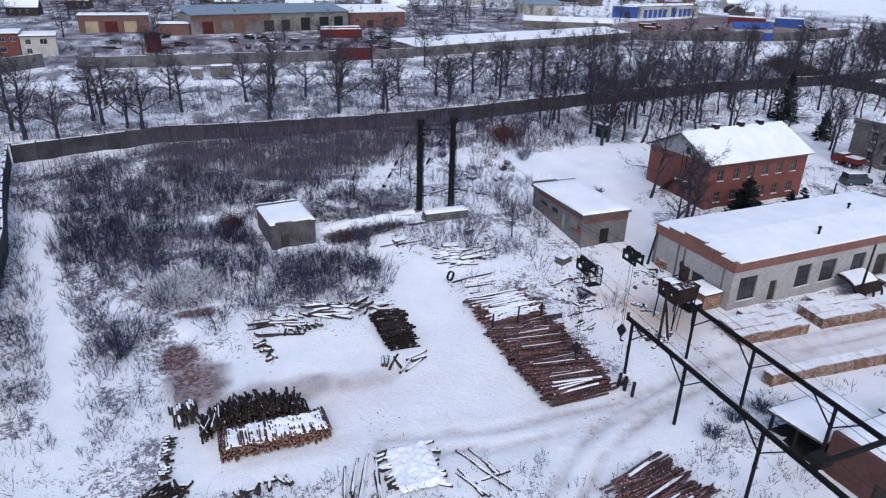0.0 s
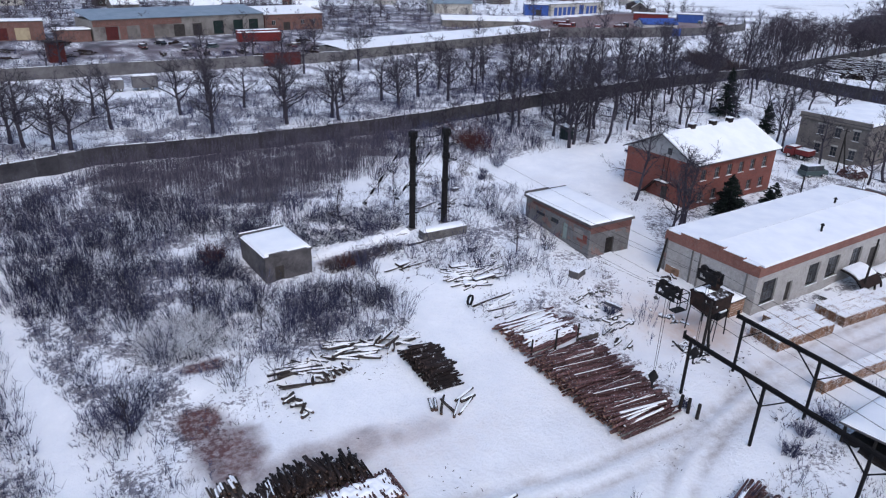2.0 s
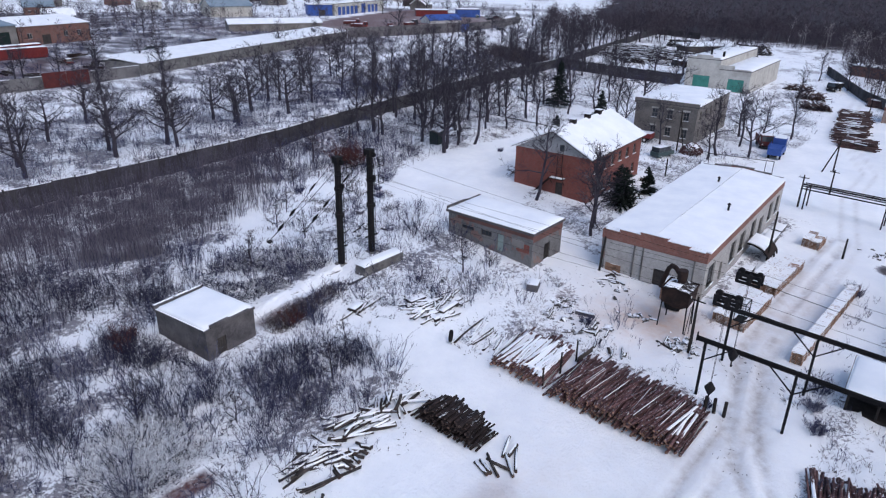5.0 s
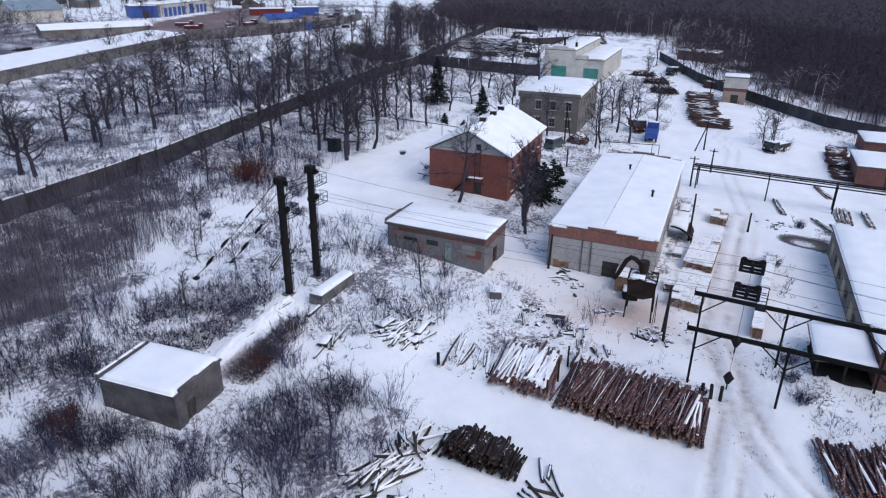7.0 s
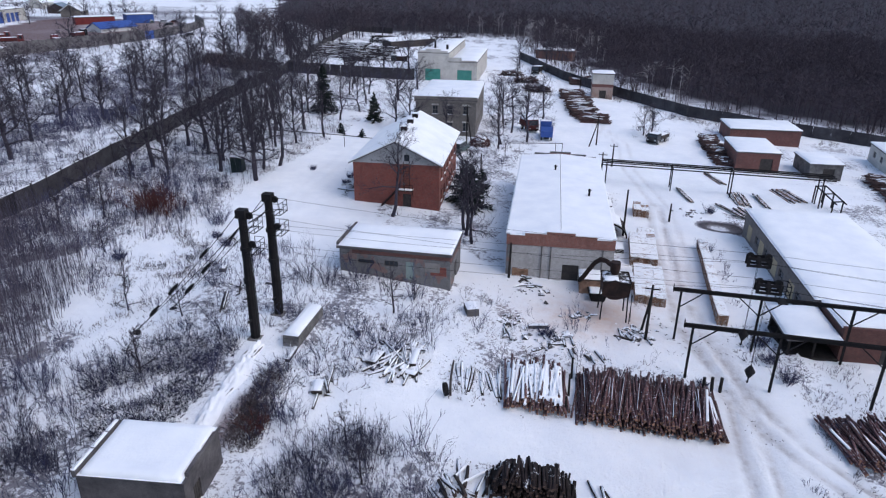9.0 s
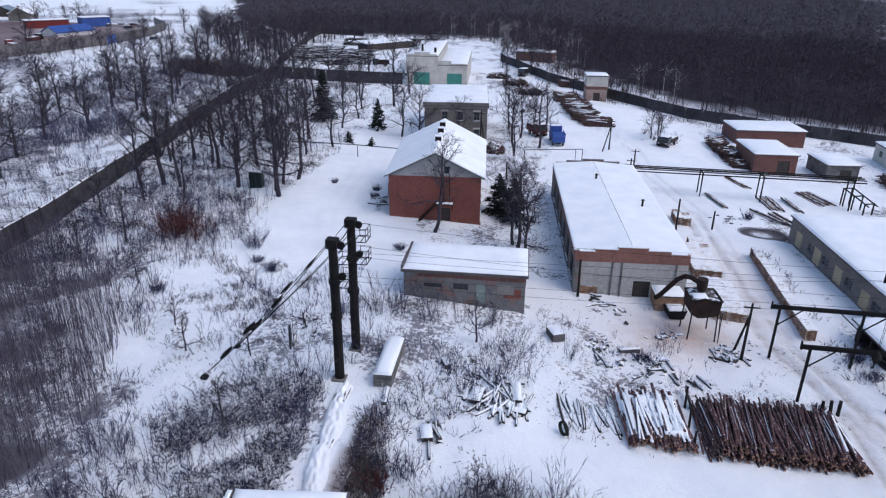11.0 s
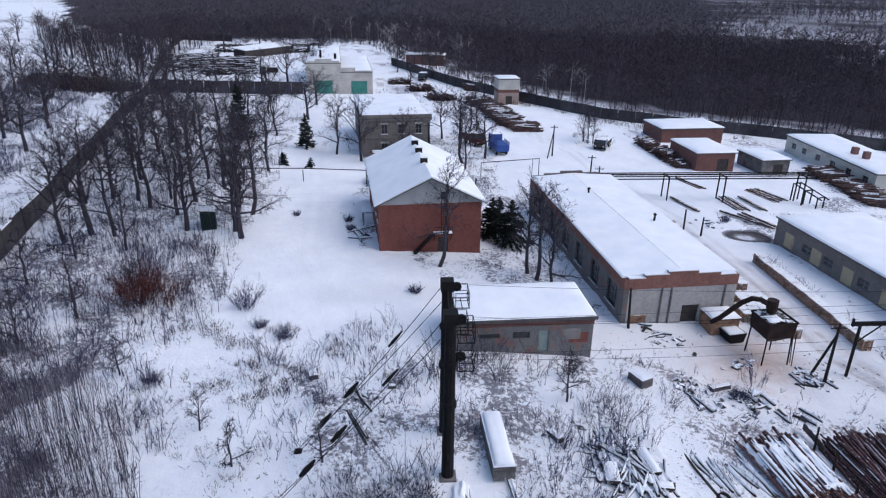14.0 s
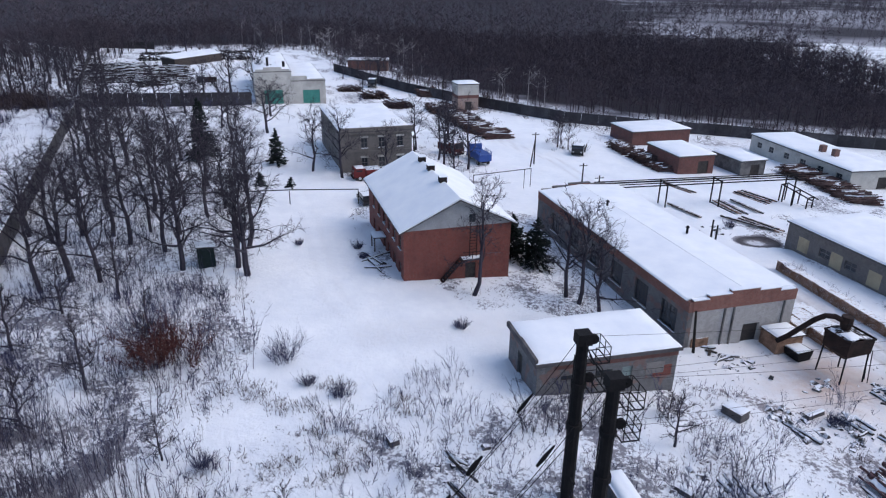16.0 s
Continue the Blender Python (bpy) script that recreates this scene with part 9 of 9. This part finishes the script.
def town():
    gates = [(4, 0, 4, 4.2, DARK_RED), (11, 1, 3, 2.2, GREY_PLAIN), (20, 0.5, 5, 2, GREY_PLAIN), (27, 0, 4, 4, DOOR_DARK), (34, 0, 3.5, 4, DOOR_DARK), (42, 0, 4, 4.6, GREEN_PAINT), (50, 0, 4, 4.6, GREEN_PAINT), (56.5, 0, 4, 4.6, GREEN_PAINT)]
    b = block("depot", -2.4, 257, 18.4, 63, 14, 6.4, SHABBY, "long depot with many gates and a blue-grey sheet roof", "shed", BLUE_ROOF, 2.2, gates)
    part("brick_facing", Shape().box(0.2, -0.06, 4.3, 30, 0.0, 6.4).box(15.2, -0.06, 0.0, 19.8, 0.0, 4.3).box(8.5, -0.06, 0.0, 10.8, 0.0, 4.3), OLD_BRICK, b, "rust-red brick facing")
    block("brick_hall", 58.6, 280, 14, 26, 14, 6.0, OLD_BRICK, "old brick hall with a snowy roof", "shed", None, 2.0, [(3, 2, 1.6, 1.8, GLASS), (8, 0, 3, 3, DOOR_DARK), (16, 2, 1.6, 1.8, GLASS), (21, 2, 1.6, 1.8, GLASS)])
    block("garage_row", -38, 261, 3, 22, 8, 5.4, OLD_BRICK, "row of old brick garages with a snowy roof", "flat", None, 2, [(2, 0, 4, 3.6, BEIGE), (8, 0, 4, 3.6, DARK_RED), (14, 0, 4, 3.6, BEIGE)])
    block("brick_annex", -13, 256, 6, 10, 7, 3.4, OLD_BRICK, "low brick annex with a snowy roof", "flat")
    block("rusty_booth", -15, 215, 10, 4, 4, 5.0, DARK_RED, "rust-red boiler booth of sheet steel", "flat", RUST)
    block("brick_house", -57, 209, 6, 11, 10, 5.6, RED_BRICK, "two-storey brick house behind the slab fence", "flat", None, 2, [(6.5, 1, 1.4, 1.5, GLASS), (6.5, 3.7, 1.4, 1.3, GLASS), (9, 3.7, 1.2, 1.3, GLASS)])
    block("pale_house", -45.8, 210, 8, 8.5, 10, 5.0, PLASTER, "two-storey pale plastered house with a snowy roof", "flat", None, 2, [(1.2, 3.0, 1.3, 1.4, GLASS), (4.6, 3.0, 1.8, 1.4, GLASS), (1.2, 0.6, 1.3, 1.4, GLASS)])
    for x, y, yaw in ((41.5, 249, 3), (43.0, 255.5, 10)):
        b = thing("shipping_container", x, y, gz(x, y), yaw, "red freight container dusted with snow", "container", "freight containers")
        part("body", Shape().box(0, 0, 0.05, 15, 2.6, 3.0), RED_PAINT, b)
        for k in range(20):
            part("rib", Shape().box(0.3 + 0.73 * k, -0.05, 0.2, 0.6 + 0.73 * k, 0.0, 2.85), RED_PAINT, b)
        part("snow", snow_cap(0, 0, 15, 2.6, 3.004, 0.2, step=3), SNOW, b)
    b = thing("sheet_gate", 37, 198.8, gz(37, 198.8), -2, "dull red sheet-steel gate in the slab fence", "gate")
    part("leaf", Shape().box(0, -0.05, 0.1, 5.2, 0.05, 3.6), DARK_RED, b)
    part("leaf", Shape().box(5.3, -0.05, 0.1, 10.4, 0.05, 3.6), DARK_RED, b)
    # the very long low store along the lane, with the depot's wall beside it
    block("long_store", 63.5, 205, 19.3, 60, 13, 3.0, CONCRETE, "very long low store with a snowy roof", "shed", None, 1.0)
    block("long_store", 120.3, 225, 19.3, 48, 13, 3.2, CONCRETE, "very long low store with a snowy roof", "shed", None, 1.0)
    block("low_store", 141, 288, -24, 40, 12, 3.0, SHABBY, "low store with a broad snowy roof", "gable", None, 1.6)
    block("grey_house", 168, 348, -10, 22, 14, 5.0, PLASTER, "house with a blue-grey sheet roof", "gable", BLUE_ROOF, 4.0)
    b = block("blue_hall", 229, 325, 16, 52, 14, 6.0, PLASTER, "white hall with a row of bright blue gates", "flat", None, 2, [(3 + 4.2 * k, 0, 3.2, 4.4, BLUE_PAINT) for k in range(5)] + [(27, 0, 4.5, 5.2, BLUE_PAINT)] + [(34 + 4 * k, 0, 3, 4.4, BLUE_PAINT) for k in range(3)])
    block("blue_annex", 216.5, 332, -30, 13, 12, 5.5, BLUE_PAINT, "bright blue annex of the hall", "flat", None, 2, [(6, 0, 3, 3, DOOR_DARK)])
    block("blue_shelter", 242, 266, -14, 19, 9, 1.6, FRAME_WHITE, "low shelter with a bright blue sheet roof", "gable", BLUE_PAINT, 2.4)
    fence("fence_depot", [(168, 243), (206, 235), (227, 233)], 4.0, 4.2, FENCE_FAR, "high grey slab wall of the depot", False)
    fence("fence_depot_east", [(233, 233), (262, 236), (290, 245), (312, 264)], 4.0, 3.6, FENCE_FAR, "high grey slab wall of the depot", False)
    b = thing("sheet_gate", 227.4, 233.0, gz(227.4, 233.0), 0, "bright blue sheet gate in the depot wall", "gate")
    part("leaf", Shape().box(0, -0.05, 0.1, 5.4, 0.05, 3.4), BLUE_PAINT, b)
    for x, y, yaw, p in ((203, 281, -50, RED_PAINT), (197, 269, -55, RED_PAINT), (203, 254, 60, RED_PAINT), (224, 262, 5, BLACK_PAINT)):
        lorry("lorry", x, y, yaw, p, DARK_RED, "orange-red lorry in the depot yard", 8.0, 3.0, 1.2)
    for k, (x, y) in enumerate(((248, 226), (292, 276), (296, 272), (299, 268), (286, 262), (30, 236), (22, 233), (10, 238), (70, 226), (76, 229), (64, 228), (56, 234), (16, 246), (88, 250))):
        car("saloon_car", x, y, 40 * k, (BLACK_PAINT, VEHICLE_GREEN, FRAME_WHITE, DARK_RED)[k % 4], 4.3, 1.8, 1.5, ("black", "grey-green", "white", "dark red")[k % 4] + " car parked in the snowy depot yard")
    block("red_store", 268, 301, -40, 18, 7, 3.2, RED_PAINT, "red store with a snowy roof in the depot", "flat")
    block("blue_store", 285, 285, -40, 13, 8, 4.0, BLUE_PAINT, "blue store with a snowy roof in the depot", "flat")
    rng = random.Random(8)
    mats = (OLD_BRICK, PLASTER, OLD_WOOD, GREY_PLAIN)
    words = ("brick", "plastered", "dark wooden", "grey")
    k = 0
    for row, y0 in ((0, 318), (1, 350), (2, 392), (3, 440)):
        for i in range(11):
            x = -150 + 46 * i + rng.uniform(-12, 12) + 12 * row
            y = y0 + rng.uniform(-10, 10)
            if row < 2 and (-30 < x < 95 and y < 330 or 115 < x < 300):
                continue
            m = k % 4
            L, W = rng.uniform(9, 14), rng.uniform(8, 11)
            block("village_house", x, y, rng.uniform(-15, 25), L, W, rng.uniform(3.0, 4.2), mats[m], f"small {words[m]} house with a snowy gable roof", "gable", None if rng.random() < 0.75 else BLUE_ROOF, rng.uniform(2.2, 3.4), [(1.5 + 2.6 * q, 1.0, 1.1, 1.3, GLASS) for q in range(3)], "house")
            k += 1
    # scrap and stores lying about the depot yards
    for i in range(26):
        x, y = rng.uniform(-30, 120), rng.uniform(212, 250)
        y += max(0.0, (x - 60) * 0.3)
        b = thing("scrap_heap", x, y, gz(x, y), rng.uniform(0, 180), "dark heap of scrap and beams under patchy snow", "scrap", "scrap heaps of the depot")
        for q in range(5):
            part("beam", Shape().bar((rng.uniform(-3, 0), rng.uniform(-1, 1), rng.uniform(0.1, 1.0)), (rng.uniform(0.5, 3.5), rng.uniform(-1, 1), rng.uniform(0.1, 1.0)), rng.uniform(0.25, 0.6)), OLD_WOOD if q % 2 else RUST, b)
    # a stand of village trees
    for i in range(60):
        x, y = rng.uniform(-110, 330), (rng.uniform(290, 430) if i % 3 else rng.uniform(206, 250))
        tree(rng.choice(FAR_OAKS), x, y, rng.uniform(0.7, 1.1), rng.uniform(0, 360), "bare tree among the village houses", "tree", "trees of the village")


def far_timber():
    """Timber stacks along the drive and in the yard beyond the cross fence."""
    spots = [(141, 50.0, 95, 6, 7, 6, 1.5), (147, 52.6, 95, 7, 6, 6, 2.0), (154, 54.0, 98, 8, 6, 6, 2.2), (161.5, 55.0, 98, 8, 6, 6, 2.0), (170, 57.0, 98, 8, 6, 6, 2.0), (196, 56, 95, 9, 6, 6, 2.0), (120.6, 24.9, 92, 7.6, 3.4, 5, 1.7), (112.6, 24.8, 95, 4.6, 3.2, 4, 1.2), (129.4, 25.2, 90, 8.2, 3.4, 4, 1.7), (101, -2.2, 88, 8, 5.5, 7, 1.6), (109, -2.2, 88, 8, 5.5, 6, 1.7), (93, -1.6, 80, 6, 6, 5, 1.3), (173, 63.5, 20, 7, 6, 4, 1.8), (186, 68, 10, 7, 6, 5, 1.8), (197, 74, 10, 7, 6, 4, 1.6)]
    yard = [(268, 108, 8, 17, 5, 5, 3.6), (266, 124, 10, 25, 5, 5, 3.2), (205, 131, 30, 7, 6, 4, 1.8)]
    rng = random.Random(3)
    for x, y, yaw, along, L, layers, hh in spots + yard:
        far = x > 200
        b = thing("timber_stack", x, y, gz(x, y), yaw, "stack of dark logs striped with snow" if far else "stack of red-brown timber under patchy snow", "timber stack", "timber stacks")
        s, sn = Shape(), Shape()
        r = 0.16 if far else 0.115
        per = int(along / (2 * r))
        lay = int(hh / (r * 1.75))
        for k in range(lay):
            for i in range(k // 2, per - k // 2):
                yy = (i + 0.5 * (k % 2)) * 2 * r
                zz = r + k * r * 1.75
                if k not in (0, lay - 1, lay - 2) and k // 2 < i < per - k // 2 - 2 and rng.random() < 0.6 or rng.random() < 0.12:
                    continue
                e, dv, up = rng.gauss(0, 0.07 * L), rng.gauss(0, 0.55), rng.gauss(0, 0.1)
                half = L / 2 * rng.uniform(0.7, 1.05)
                s.rod((-half + e, yy - dv, zz - up), (half + e, yy + dv, zz + up), r * rng.uniform(0.7, 1.2), r * 0.7, 5)
                if (k >= lay - 2 or i < k // 2 + 2) and rng.random() < (0.55 if far else 0.4):
                    lo, hi = sorted((rng.uniform(-0.95, 0.3), rng.uniform(0.0, 0.95)))
                    sn.rod((half * lo + e, yy + dv * lo, zz + up * lo + 0.1), (half * hi + e, yy + dv * hi, zz + up * hi + 0.1), r * 0.95, r * 0.7, 4)
        o = part("log_core", s, DARK_BARK if far else OLD_STACK, b)
        o["kind"] = "stuff"
        o = part("snow", sn, SNOW, b, "snow along the upper logs")
        o["kind"] = "stuff"
    # broad low heaps of logs striped with snow
    for hx, hy, along, deep, n in ((231, 150, 17, 46, 300), (226, 132.5, 11, 42, 170)):
        b = thing("log_heap", hx, hy, gz(hx, hy), 0, "broad low heap of dark logs striped with snow", "log heap", "log heaps of the far yard")
        s, sn = Shape(), Shape()
        for k in range(n):
            x, y = rng.uniform(-deep / 2, deep / 2), rng.uniform(-along / 2, along / 2)
            y += 0.2 * x
            rise = 1.5 * max(0.0, 1 - (2 * x / deep) ** 2) * rng.uniform(0.3, 1.0)
            d = Vector((rng.gauss(0, 0.35), 1, rng.gauss(0, 0.06))).normalized() * rng.uniform(1.6, 3.4)
            p = Vector((x, y, rise + 0.15))
            s.rod(p - d, p + d, 0.19, 0.15, 5)
            if rng.random() < 0.7:
                sn.rod(p - d * 0.9 + Vector((0, 0, 0.13)), p + d * rng.uniform(0.3, 0.9) + Vector((0, 0, 0.13)), 0.17, 0.13, 4)
        o = part("log_core", s, DARK_BARK, b)
        o["kind"] = "stuff"
        o = part("snow", sn, SNOW, b, "snow along the upper logs")
        o["kind"] = "stuff"
    block("open_shed", 244, 133, -36, 23, 6, 2.6, OLD_WOOD, "long low open shed with a snowy roof", "shed", None, 0.8)
    block("brick_shed", 246, 60, 80, 14, 6, 3.6, OLD_BRICK, "low red-brick shed at the forest edge", "flat")
    for x, y, yaw, n in ((85.7, 33.2, 13, 3), (87.0, 24.0, 4, 7), (92.6, 15.2, 16, 10), (87.2, 21.4, 8, 3), (79.0, 24.4, 20, 5), (80.0, 27.0, 30, 3), (98.0, 27.0, 20, 4)):
        b = thing("board_stack", x, y, gz(x, y), yaw, "low stack of long boards in the snow", "board stack", "board stacks")
        rng2 = random.Random(int(x))
        for k in range(n):
            part("board", Shape().bar((-3.2 + rng2.uniform(-0.5, 0.5), 0.32 * k, 0.12 + 0.1 * (k % 3)), (3.2, 0.32 * k + rng2.uniform(-0.2, 0.2), 0.14 + 0.1 * (k % 3)), 0.2), TIMBER if k % 2 else OLD_WOOD, b)
    b = thing("firewood_heap", 103.6, 70.2, gz(103.6, 70.2), 0, "rounded heap of split firewood under snow", "firewood")
    s = Shape()
    rng2 = random.Random(6)
    for k in range(260):
        a, q = rng2.uniform(0, 6.283), math.sqrt(rng2.random())
        x, y = 2.6 * q * math.cos(a), 2.0 * q * math.sin(a)
        z = 1.7 * (1 - q * q) + 0.1
        d = Vector((rng2.gauss(0, 1), rng2.gauss(0, 1), rng2.gauss(0, 0.4))).normalized() * 0.3
        s.rod(Vector((x, y, z)) - d, Vector((x, y, z)) + d, 0.1, 0.09, 5)
    o = part("firewood_core", s, BARK, b)
    o["kind"] = "stuff"
    sn = Shape()
    rings = [[(q * 2.3 * math.cos(t), q * 1.75 * math.sin(t), 1.85 * (1 - q * q * 0.8) + 0.12 + 0.06 * math.sin(3 * t)) for t in np.linspace(0, 6.283, 13)[:-1]] for q in (0.75, 0.55, 0.3, 0.05)]
    for ra, rb in zip(rings, rings[1:]):
        sn.add([*ra, *rb], [(i, (i + 1) % 12, 12 + (i + 1) % 12, 12 + i) for i in range(12)])
    sn.add(rings[-1], [tuple(range(12))])
    part("snow", sn, SNOW, b, "cap of snow")
    for x, y, L, W, H, m in ((-2.2, 172.5, 2.6, 2.2, 2.0, FENCE_FAR), (3.6, 173.0, 5.2, 2.4, 2.6, FENCE_FAR)):
        b = thing("road_trailer", x, y, gz(x, y), 3, "grey box trailer standing by the outer lane", "trailer")
        part("body", Shape().box(-L / 2, -W / 2, 0.6, L / 2, W / 2, 0.6 + H), m, b)
        part("snow", snow_cap(-L / 2, -W / 2, L / 2, W / 2, 0.604 + H, 0.2), SNOW, b)
        wheels(b, (-L * 0.25, L * 0.25), W / 2 - 0.1, 0.4)


town()
far_timber()
